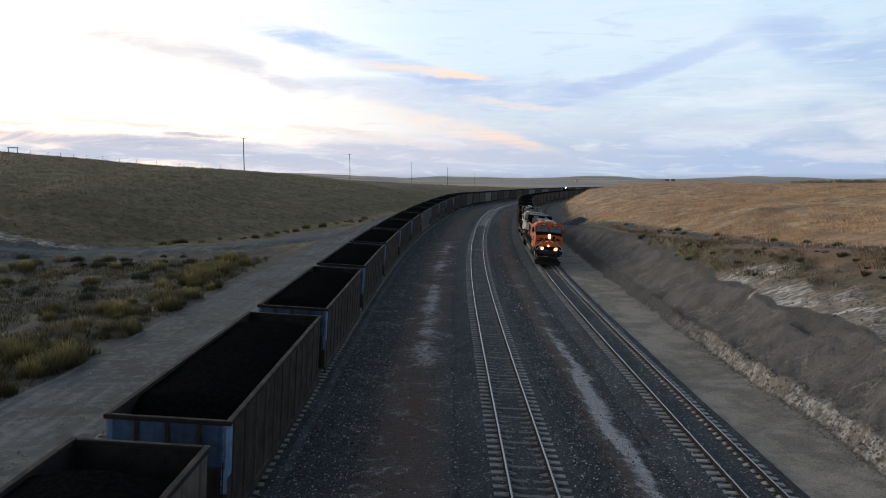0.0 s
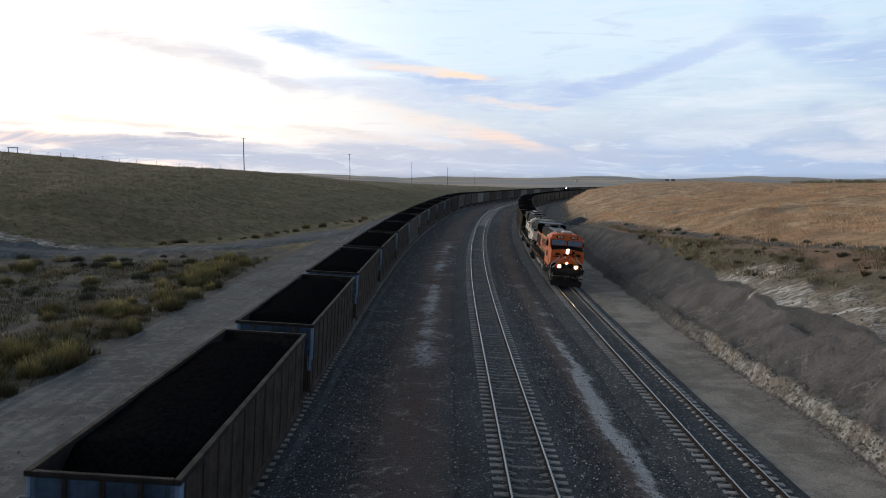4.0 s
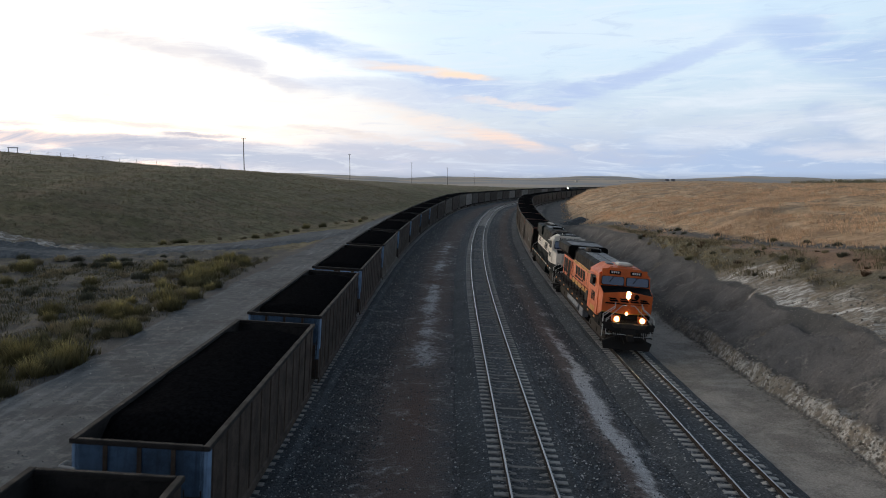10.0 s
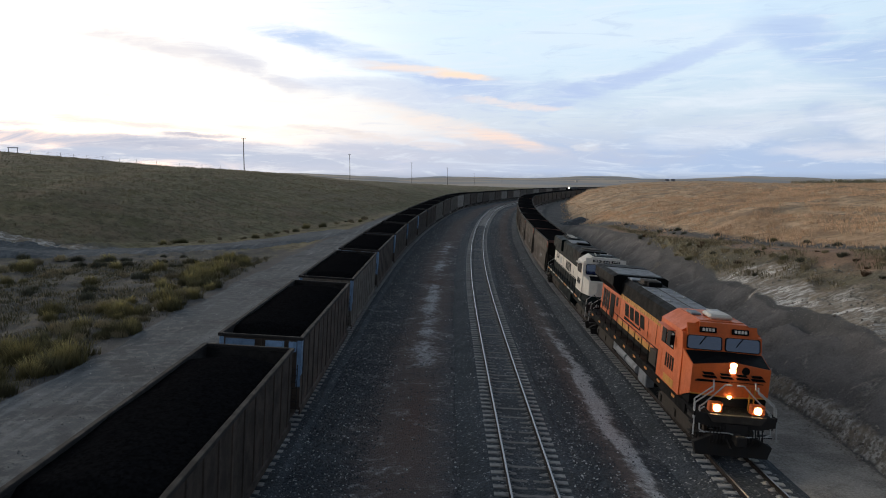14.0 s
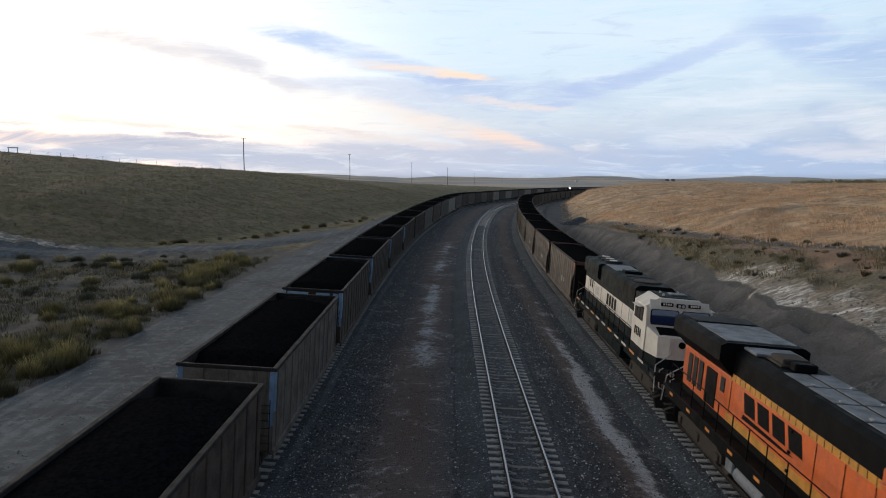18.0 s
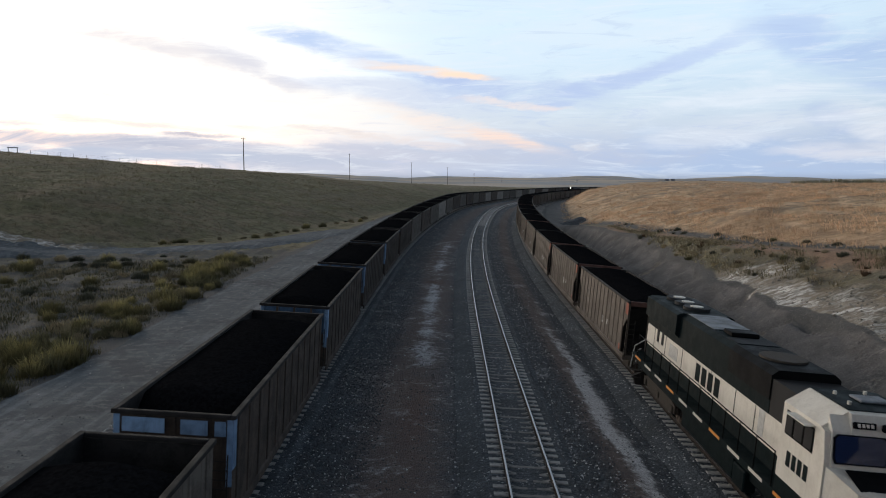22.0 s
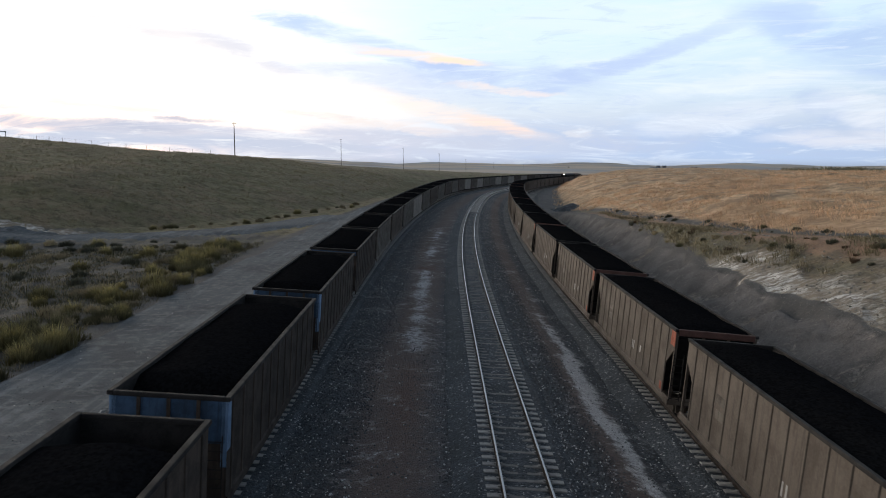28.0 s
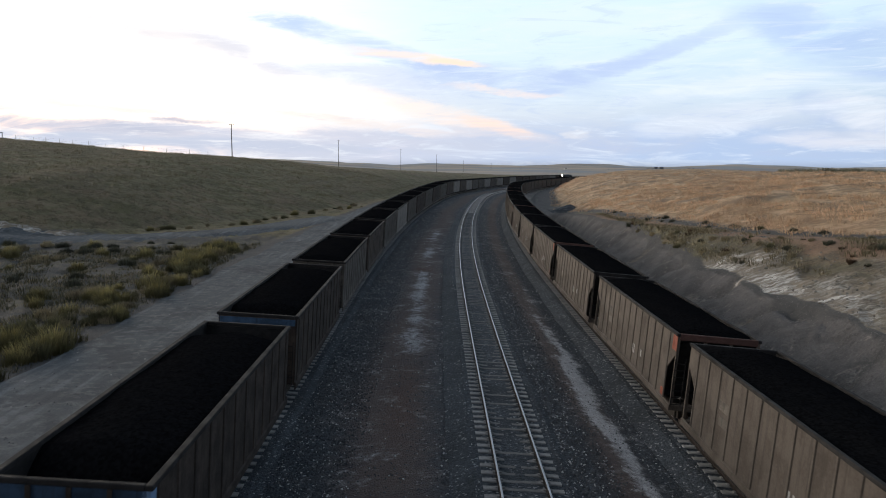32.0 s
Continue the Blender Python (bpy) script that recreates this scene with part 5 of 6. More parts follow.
    bmesh.ops.recalc_face_normals(bm, faces=bm.faces[:])
    for f in bm.faces:
        if f.normal.z < 0:
            f.normal_flip()
    bmesh.ops.solidify(bm, geom=bm.faces[:], thickness=0.02)
    part("glare_panel", bm, BLACK, t, "black anti-glare panel on the nose")
    fy = ny + 0.05
    # the maker's and owner's marks as slanted blocks across the nose, with a stroke under them
    for x, w in ((-0.93, 0.50), (-0.36, 0.48), (0.24, 0.46), (0.86, 0.50)):
        bm = bmesh.new()
        for z0, z1, cut in ((2.70, 2.79, 0.0), (2.82, 2.91, 0.10)):
            d = (z0 - 2.70) * 0.9
            prism(bm, [(x - w * 0.5 - 0.10 + d, z0), (x + w * 0.5 - 0.10 + d - cut, z0), (x + w * 0.5 - 0.02 + d - cut, z1), (x - w * 0.5 - 0.02 + d, z1)], "y", fy - 0.03, fy + 0.045)
        part("lettering_block", bm, BLACK, t, "black block of company lettering")
    part("underline", prism(bmesh.new(), [(0.10, 2.55), (1.32, 2.55), (1.20, 2.63), (0.02, 2.61)], "y", fy - 0.06, fy + 0.035), BLACK, t)
    part("underline", boxed(-1.2, 0.0, fy - 0.06, fy + 0.03, 2.585, 2.605), BLACK, t)
    # lamps
    hp = part("headlight", boxed(-0.17, 0.17, fy - 0.02, fy + 0.07, 2.92, 3.36, 0.03), ORANGE, t)
    for z in (3.04, 3.24):
        part("lamp", rod(bmesh.new(), (0, fy + 0.07, z), (0, fy + 0.095, z), 0.10, 16), LAMP, hp, "lit white headlamp")
    part("nose_port", rod(bmesh.new(), (-0.50, fy - 0.03, 3.05), (-0.50, fy + 0.03, 3.05), 0.15, 18), BLACK, t)
    part("nose_door", boxed(-0.86, -0.14, fy - 0.02, fy + 0.02, 2.10, 2.50, 0.01), ORANGE, t)
    for sx in (-1, 1):
        part("nose_stripe", prism(bmesh.new(), [(sx * 1.44, 2.06), (0.0, 1.985), (0.0, 2.025), (sx * 1.44, 2.10)], "y", ny + 0.02, ny + 0.095), YELLOW, t, "thin yellow stripe under the nose")
        part("nose_skirt", boxed(*sorted((sx * 1.0, sx * 1.42)), yw + 0.3, ny - 0.05, 1.63, 2.05), BLACK, t)
    # near-black block with the recess's shade in its colour
    part("nose_recess", boxed(-1.0, 1.0, yw + 0.3, ny - 0.10, 1.63, 2.0), DARK, t)
    for x in (-0.62, -0.80):
        part("nose_rail", rod(bmesh.new(), (x, fy + 0.30, 1.64), (x, fy + 0.30, 2.52), 0.022, 6), YELLOW, t)
    for sx in (-1, 1):
        for pts in ([(0.76, 2.74), (0.77, 2.50), (1.44, 2.02), (1.47, 1.34)], [(0.10, 2.58), (0.34, 2.58), (1.12, 1.84), (1.26, 1.76), (1.26, 1.34), (1.06, 1.26)]):
            part("front_rail", pipe(bmesh.new(), [(sx * x, fy + 0.36 + 0.25 * (2.74 - z), z) for x, z in pts], 0.026, 8), SILVER, t, "bent silver grab rail")
    # front platform, with ditch lights
    part("front_platform", prism(bmesh.new(), [(-1.45, 1.62), (-1.45, 1.25), (-0.9, 1.12), (0.9, 1.12), (1.45, 1.25), (1.45, 1.62)], "y", ny, hl - 0.72), IRON, t)
    part("anticlimber", prism(bmesh.new(), [(-1.05, 1.62), (1.05, 1.62), (0.86, 1.34), (-0.86, 1.34)], "y", hl - 0.72, hl - 0.58), GRIME, t)
    for sx in (-1, 1):
        dl = part("ditch_light", boxed(*sorted((sx * 0.52, sx * 1.0)), hl - 1.0, hl - 0.70, 1.66, 2.02, 0.03), ORANGE, t, "orange ditch light housing")
        part("lamp", rod(bmesh.new(), (sx * 0.735, hl - 0.70, 1.84), (sx * 0.735, hl - 0.67, 1.84), 0.125, 16), LAMP_WARM, dl, "lit ditch lamp")
        steps(t, sx, hl - 1.15, 1, IRON)
        steps(t, sx, -hl + 1.0, -1, IRON)
        handrail(t, sx, -hl + 1.5, 4.7, 12, BLACK)
        part("air_tank", rod(rod(bmesh.new(), (sx * 1.30, -2.3, 0.94), (sx * 1.30, -0.35, 0.94), 0.25, 16), (sx * 1.30, -2.36, 0.94), (sx * 1.30, -2.3, 0.94), 0.18, 16), GREY_ROOF, t, "grey air reservoir")
        part("air_tank", rod(rod(bmesh.new(), (sx * 1.30, -0.15, 0.94), (sx * 1.30, 1.8, 0.94), 0.25, 16), (sx * 1.30, 1.8, 0.94), (sx * 1.30, 1.86, 0.94), 0.18, 16), GREY_ROOF, t, "grey air reservoir")
        part("equipment_box", boxed(*sorted((sx * 1.05, sx * 1.46)), 2.1, 3.4, 0.55, 1.25, 0.04), GREY_ROOF, t, "grey equipment box")
        part("battery_box", boxed(*sorted((sx * 1.05, sx * 1.46)), -3.2, -2.6, 0.75, 1.28, 0.04), GREY_ROOF, t)
        part("walkway_cabinet", boxed(*sorted((sx * 0.985, sx * 1.3)), 2.9, 4.8, 1.63, 2.3, 0.03), GRIME, t)
        for k in range(5):
            part("hose", pipe(bmesh.new(), [(sx * (0.45 + 0.12 * k), hl - 0.62, 1.2), (sx * (0.45 + 0.12 * k), hl - 0.45, 0.8), (sx * (0.4 + 0.12 * k), hl - 0.62, 0.55)], 0.022), IRON, t)
    part("cut_lever", pipe(bmesh.new(), [(-1.3, hl - 0.6, 0.95), (-0.2, hl - 0.45, 0.9), (0.3, hl - 0.5, 1.0), (1.3, hl - 0.6, 0.95)], 0.02), SILVER, t)
    # on the cab roof
    part("air_conditioner", boxed(-0.55, 0.35, 6.2, 7.2, zr + 0.03, zr + 0.22, 0.07), CREAM, t, "pale rooftop air conditioner")
    part("antenna_plate", boxed(0.45, 0.85, 5.8, 6.5, zr + 0.03, zr + 0.12, 0.03), GREY_ROOF, t)
    part("antenna_plate", boxed(-0.7, -0.2, 5.1, 5.8, zr + 0.03, zr + 0.12, 0.03), SILVER, t)
    part("marker_lamp", rod(bmesh.new(), (0.0, ny + 0.09, 2.03), (0.0, ny + 0.13, 2.03), 0.055, 10), LAMP_WARM, t)
    return tagged(t, "orange and black freight locomotive with lit headlights", "locomotive")


def second_locomotive():
    t = new("trailing_locomotive")
    L = 21.4
    hl = L / 2
    running_gear(t, L, GREEN)
    part("deck", box(boxed(-1.5, 1.5, -hl + 0.55, hl - 0.75, 1.46, 1.62, 0.02), -1.30, 1.30, -hl + 1.0, hl - 1.2, 1.02, 1.46), GREEN, t)
    yb, yf, hw = -hl + 0.9, 5.4, 0.98
    for sx in (-1, 1):
        part("side_sill", boxed(*sorted((sx * 1.50, sx * 1.53)), -hl + 1.1, hl - 1.7, 1.40, 1.62), GREEN, t)
        for k in range(11):
            y = -hl + 1.3 + k * 1.66
            part("sill_stripe", boxed(*sorted((sx * 1.531, sx * 1.54)), y, y + 0.95, 1.50, 1.60), CREAM if k % 3 else AMBER, t)
        bars(t, "lettering_block", GREEN, sx, hw + 0.006, -0.4, 2.34, 0.47, 0.66, 4, 0.20, "dark green block of company lettering")
        for y in (-8.6, -6.9, -4.6, -1.3, 1.0, 2.6):
            part("seam", boxed(*sorted((sx * (hw + 0.003), sx * (hw + 0.012))), y, y + 0.03, 2.2, 3.10), GREEN, t)
        part("notice_plate", boxed(*sorted((sx * (hw + 0.003), sx * (hw + 0.012))), -6.3, -5.2, 2.40, 2.95), SILVER, t, "pale notice plates")
        part("door_sign", boxed(*sorted((sx * (hw + 0.003), sx * (hw + 0.012))), 2.9, 3.3, 2.3, 3.2), SILVER, t)
        for y0 in (-8.2, -7.5):
            part("louvre", boxed(*sorted((sx * (hw + 0.003), sx * (hw + 0.02))), y0, y0 + 0.3, 2.6, 3.2), DARK, t)
    part("hood", boxed(-hw, hw, yb, yf, 2.16, 3.12), CREAM, t, "cream band of the long hood")
    part("hood_base", boxed(-hw - 0.006, hw + 0.006, yb, yf, 1.62, 2.16), GREEN, t)
    part("hood_top", prism(bmesh.new(), [(-hw - 0.015, 3.12), (-hw - 0.015, 4.30), (-hw + 0.2, 4.46), (hw - 0.2, 4.46), (hw + 0.015, 4.30), (hw + 0.015, 3.12)], "y", yb, 0.2), GREEN, t, "dark green upper hood")
    part("blower_housing", prism(bmesh.new(), [(-1.03, 3.55), (-1.03, 4.30), (-0.82, 4.47), (0.82, 4.47), (1.03, 4.30), (1.03, 3.55)], "y", 0.2, 3.5), BLACK, t)
    part("radiator", prism(bmesh.new(), [(-hw, 3.42), (-1.18, 3.55), (-1.18, 4.38), (-1.0, 4.47), (1.0, 4.47), (1.18, 4.38), (1.18, 3.55), (hw, 3.42)], "y", yb + 0.1, -5.2), GREEN, t, "dark green radiator housing")
    for y in (-8.8, -7.6, -6.4):
        fan = part("radiator_fan", rod(bmesh.new(), (0, y, 4.47), (0, y, 4.60), 0.56, 24), ROOF, t)
        part("fan_hub", rod(bmesh.new(), (0, y, 4.60), (0, y, 4.635), 0.27, 20), CREAM, fan, "white fan hub")
    part("roof_panel", boxed(-0.75, 0.75, -5.1, -2.2, 4.464, 4.50, 0.01), GREY_ROOF, t)
    part("exhaust", boxed(-0.5, 0.5, -1.9, -1.1, 4.464, 4.62, 0.03), BLACK, t)
    part("roof_panel", boxed(-0.75, 0.75, -0.9, 0.1, 4.464, 4.49, 0.01), ROOF, t)
    fan = part("brake_fan", rod(bmesh.new(), (0, 1.9, 4.47), (0, 1.9, 4.54), 0.72, 28), GRIME, t, "brown brake fan cover")
    # solid near-black block painted for the shaded gap behind the cab
    part("hood_link", boxed(-hw, hw, 3.5, yf, 3.12, 4.2), DARK, t)
    part("hood_front", boxed(-hw - 0.015, hw + 0.015, 0.2, 3.5, 3.12, 3.56), GREEN, t)
    # cab
    half, zr, yw = 1.50, 4.52, 7.7
    cab_shell(t, CREAM, yf + 0.06, yw, zr, half, GREEN, 2.05)
    part("cab_skirt", boxed(-half, half, yf + 0.06, yw + 0.1, 1.62, 2.05), GREEN, t)
    zs = zr - 0.42
    bm = bmesh.new()
    prism(bm, [(yw - 0.26, zr), (yw - 0.12, zr - 0.02), (yw + 0.02, 4.10), (yw + 0.16, 3.30), (yw + 0.16, 2.05), (yw - 0.26, 2.05)], "x", -0.9, 0.9)
    part("cab_front", bm, CREAM, t)
    for sx in (-1, 1):
        bm = bmesh.new()
        prism(bm, [(yw - 0.26, zr - 0.10), (yw - 0.02, 4.08), (yw + 0.14, 3.30), (yw + 0.14, 2.05), (yw - 0.26, 2.05)], "x", *sorted((sx * 0.9, sx * 1.35)))
        prism(bm, [(yw - 0.26, zs - 0.02), (yw - 0.08, zs - 0.06), (yw + 0.08, 3.30), (yw + 0.08, 2.05), (yw - 0.26, 2.05)], "x", *sorted((sx * 1.35, sx * half)))
        part("cab_front_corner", bm, CREAM, t)
        w = [(-0.58, -0.33), (0.55, -0.33), (0.60, -0.22), (0.60, 0.24), (0.52, 0.32), (-0.56, 0.32), (-0.61, 0.25), (-0.61, -0.27)]
        window_pane(t, w, pose(sx * 0.70, yw + 0.105, 3.68), 10, "windshield", BLACK)
        nb = part("number_board", boxed(-0.28, 0.28, -0.02, 0.05, -0.08, 0.08, 0.02), BLACK, t, pose_=pose(sx * 0.62, yw + 0.0, 4.26, 20))
        for k in range(4):
            part("numeral_block", boxed(-0.2 + k * 0.105, -0.13 + k * 0.105, 0.051, 0.056, -0.045, 0.045), CREAM, nb)
        for y0, y1 in ((5.75, 6.10), (6.22, 6.65), (6.75, 7.15)):
            fr = part("side_window", boxed(*sorted((sx * (half + 0.002), sx * (half + 0.02))), y0 - 0.04, y1 + 0.04, 3.30, 3.94), BLACK, t)
            part("pane", boxed(*sorted((sx * (half + 0.021), sx * (half + 0.03))), y0, y1, 3.35, 3.89), DARK, fr, "dark side window pane")
        part("window_awning", boxed(*sorted((sx * half, sx * (half + 0.28))), 6.15, 7.2, 3.98, 4.01), CREAM, t)
        bars(t, "numeral_block", GREEN, sx, half + 0.002, 7.1, 2.50, 0.22, 0.40, 4, 0.09, "green block of road number")
    ny = 9.05
    bm = bmesh.new()
    v = [bm.verts.new(c) for c in ((-1.46, yw + 0.1, 2.05), (1.46, yw + 0.1, 2.05), (1.2, ny - 0.1, 2.05), (0.75, ny + 0.12, 2.05), (-0.75, ny + 0.12, 2.05), (-1.2, ny - 0.1, 2.05),
                                   (-1.46, yw + 0.1, 3.22), (1.46, yw + 0.1, 3.22), (1.2, ny - 0.25, 2.98), (0.72, ny + 0.0, 2.98), (-0.72, ny + 0.0, 2.98), (-1.2, ny - 0.25, 2.98))]
    for f in ((0, 1, 2, 3, 4, 5), (6, 7, 8, 9, 10, 11), (5, 4, 10, 11), (4, 3, 9, 10), (3, 2, 8, 9), (0, 5, 11, 6), (1, 7, 8, 2), (0, 6, 7, 1)):
        bm.faces.new([v[i] for i in f])
    bmesh.ops.recalc_face_normals(bm, faces=bm.faces[:])
    part("nose", bm, CREAM, t, "cream nose with bevelled corners")
    part("nose_base", prism(bmesh.new(), [(-1.46, yw + 0.1), (-1.22, ny - 0.08), (-0.76, ny + 0.14), (0.76, ny + 0.14), (1.22, ny - 0.08), (1.46, yw + 0.1)], "z", 1.62, 2.05), GREEN, t)
    part("glare_panel", prism(bmesh.new(), [(yw + 0.3, 3.232), (ny - 0.32, 3.02), (ny - 0.32, 3.04), (yw + 0.3, 3.252)], "x", -1.1, 1.1), BLACK, t, "black anti-glare panel on the nose")
    part("nose_port", rod(bmesh.new(), (0.2, ny + 0.05, 2.72), (0.2, ny + 0.12, 2.72), 0.15, 16), BLACK, t)
    hp = part("headlight", boxed(-0.2, 0.2, yw - 0.03, yw + 0.12, 4.16, 4.34, 0.03), BLACK, t)
    for x in (-0.09, 0.09):
        part("lamp", rod(bmesh.new(), (x, yw + 0.12, 4.25), (x, yw + 0.135, 4.25), 0.07, 14), SILVER, hp, "unlit headlamp")
    part("front_platform", prism(bmesh.new(), [(-1.45, 1.62), (-1.45, 1.25), (-0.9, 1.12), (0.9, 1.12), (1.45, 1.25), (1.45, 1.62)], "y", ny, hl - 0.72), IRON, t)
    for sx in (-1, 1):
        dl = part("ditch_light", boxed(*sorted((sx * 0.6, sx * 0.95)), hl - 1.0, hl - 0.70, 1.40, 1.75, 0.03), BLACK, t)
        part("lamp", rod(bmesh.new(), (sx * 0.78, hl - 0.70, 1.58), (sx * 0.78, hl - 0.68, 1.58), 0.11, 14), SILVER, dl, "unlit ditch lamp")
        steps(t, sx, hl - 1.15, 1, IRON)
        steps(t, sx, -hl + 1.0, -1, IRON)
        handrail(t, sx, -hl + 1.5, 5.3, 13, BLACK)
        part("equipment_box", boxed(*sorted((sx * 1.05, sx * 1.46)), 2.6, 3.5, 0.6, 1.25, 0.04), GREEN, t)
    part("antenna_plate", boxed(-0.6, 0.2, 6.1, 6.7, zr + 0.03, zr + 0.10, 0.03), GREY_ROOF, t)
    for x, y in ((0.5, 6.0), (-0.4, 5.8), (0.6, 6.9)):
        part("antenna", rod(bmesh.new(), (x, y, zr + 0.03), (x, y, zr + 0.12), 0.05, 8), CREAM, t)
    return tagged(t, "cream and dark green freight locomotive with three roof fans", "locomotive")


# ---------------------------------------------------------------- the trains
LEFT_AT = [(0, 91.6), (3, 76.6), (7, 56.3), (9, 46.3), (12, 31.1), (17.5, 2.4), (21, -15.9), (24.5, -34.6), (28, -53.4), (32, -74.9)]      # seconds, place of a gondola on its track
RIGHT_AT = [(0, 97.5), (3.5, 83.3), (7, 68.9), (10, 56.25), (14, 38.9), (18, 21.4), (22, 4.0), (25, -9.0), (28, -21.6), (30, -30.1), (32, -38.6)]      # the same for the leading locomotive
GO_LEFT, GO_RIGHT = (np.polyfit([p[0] for p in rows], [p[1] for p in rows], 3) for rows in (LEFT_AT, RIGHT_AT))
LOCO = (1.045, 1.075, 1.03)      # the locomotives' width, length and height against their drawn sizes
MOVERS = []
_mix = random.Random(11)

gons = {}
for fine in (True, False):
    for style, mat, lab in (("stripe", CAR_GREY, "weathered grey coal gondola with light blue corner stripes"),
                            ("full", CAR_BROWN, "grimy brown coal gondola with a faded blue end"),
                            ("blocks", CAR_BROWN, "grimy brown coal gondola with blue blocks on its end"),
                            ("band", CAR_BROWN, "grimy brown coal gondola with a blue end band"),
                            ("none", CAR_DUSTY, "plain dusty brown coal gondola full of coal"),
                            ("none_grey", CAR_GREY, "plain weathered grey coal gondola full of coal"),
                            ("none_pale", CAR_PALE, "pale bare-metal coal gondola full of coal")):
        g = gondola(mat, style[:4] if style.startswith("none") else style, len(gons) + 3, fine)
        tagged(g, lab, "coal car", "cars of the loaded coal train")
        gons[(style, fine)] = [g, False]


def take(stock, key):
    ob, used = stock[key]
    stock[key][1] = True
    return copy_thing(ob, Matrix()) if used else ob


ORDER = {-5: "stripe", -4: "full", -3: "full", -2: "full", -1: "full", 0: "full", 1: "blocks", 2: "stripe", 3: "blocks", 4: "full", 5: "full", 6: "full", 7: "band", 8: "none_grey"}
for i in range(-5, 36):
    near = i * CAR_LEN < 210
    style = ORDER.get(i, _mix.choice(["none", "none", "none_grey", "none", "none_pale", "none_grey", "band"] if i < 12 else ["none", "none_grey", "none", "none_grey", "none_pale"]))
    MOVERS.append((take(gons, (style, near)), U_LEFT, i * CAR_LEN - 0.32, GO_LEFT, 5.4))

lead = lead_locomotive()
lead.scale = LOCO
MOVERS.append((lead, U_RIGHT, 0.0, GO_RIGHT, 7.2))
trailing = second_locomotive()
trailing.scale = LOCO
MOVERS.append((trailing, U_RIGHT, 23.0, GO_RIGHT, 7.2))
hops = {}
for fine in (True, False):
    for style, lab in (("red", "dusty tan coal hopper with a red corner and end beam"), ("plain", "dusty tan coal hopper heaped with coal")):
        g = hopper(CAR_TAN, style, len(hops) + 21, fine)
        tagged(g, lab, "coal car", "cars of the second coal train")
        hops[(style, fine)] = [g, False]
for i in range(30):
    near = i < 9
    style = "red" if i in (0, 1, 2, 4, 7) or _mix.random() < 0.12 else "plain"
    MOVERS.append((take(hops, (style, near)), U_RIGHT, 42.72 + i * CAR_LEN, GO_RIGHT, 5.6))
for stock in (gons, hops):
    for ob, used in stock.values():
        if not used:
            for o in (*ob.children_recursive, ob):
                bpy.data.objects.remove(o)

# ---------------------------------------------------------------- sleepers
def sleeper_mesh(waist):
    """A concrete sleeper: deep under the rails, waisted in the middle, with bevelled shoulders."""
    bm = bmesh.new()
    prof = [(-1.28, 0.13, 0.00), (-1.25, 0.13, 0.0), (-0.62, 0.13, 0.0), (-0.40, 0.11, -waist), (0.40, 0.11, -waist), (0.62, 0.13, 0.0), (1.28, 0.13, 0.0)]
    rows = []
    for x, w, z in prof:
        rows.append([bm.verts.new((x, a, b)) for a, b in ((-w, z - 0.2), (-w, z - 0.02), (-w + 0.025, z), (w - 0.025, z), (w, z - 0.02), (w, z - 0.2))])
    for r, q in zip(rows, rows[1:]):
        for k in range(5):
            bm.faces.new((r[k], r[k + 1], q[k + 1], q[k]))
    bm.faces.new(rows[0][::-1])
    bm.faces.new(rows[-1])
    for x in (-0.86, -0.645, 0.645, 0.86):
        box(bm, x - 0.04, x + 0.04, -0.06, 0.06, 0.0, 0.035)
    bmesh.ops.recalc_face_normals(bm, faces=bm.faces[:])
    return bm


_rng2 = random.Random(4)
for u, base in TRACKS.items():
    rest_v, rest_f, _first = [], [], None
    k = 0
    s = 12.0 + (0.25 if u == U_MID else 0.1)
    while s < 420:
        x, y, a = on_line(s, u)
        m = pose(x, y, -0.185 + LEVEL[u] + float(drop(s)) + _rng2.uniform(-0.012, 0.012), 0, CANTS[u], -math.degrees(a) + _rng2.uniform(-0.5, 0.5))
        if k < 215:
            if _first is None:
                _first = part("sleeper", sleeper_mesh(0.030 if u == U_MID else 0.075), DUSTED_CONCRETE if u == U_MID else CONCRETE, base, pose_=m)
            else:
                again(_first, "sleeper", base, m)
        else:
            n0 = len(rest_v)
            rest_v += [m @ Vector(c) for c in ((-1.29, -0.13, 0), (1.29, -0.13, 0), (1.29, 0.13, 0), (-1.29, 0.13, 0), (-1.29, -0.13, -0.2), (1.29, -0.13, -0.2), (1.29, 0.13, -0.2), (-1.29, 0.13, -0.2))]
            rest_f += [[n0 + i for i in f] for f in ((0, 1, 2, 3), (0, 4, 5, 1), (1, 5, 6, 2), (2, 6, 7, 3), (3, 7, 4, 0))]
        k += 1
        s += (0.575 if u == U_RIGHT else 0.6096) / (1 - u * float(np.interp(s, _s, _k)))
    tagged(mesh_part("far_sleepers", rest_v, rest_f, CONCRETE, base), "distant concrete sleepers", kind="stuff")

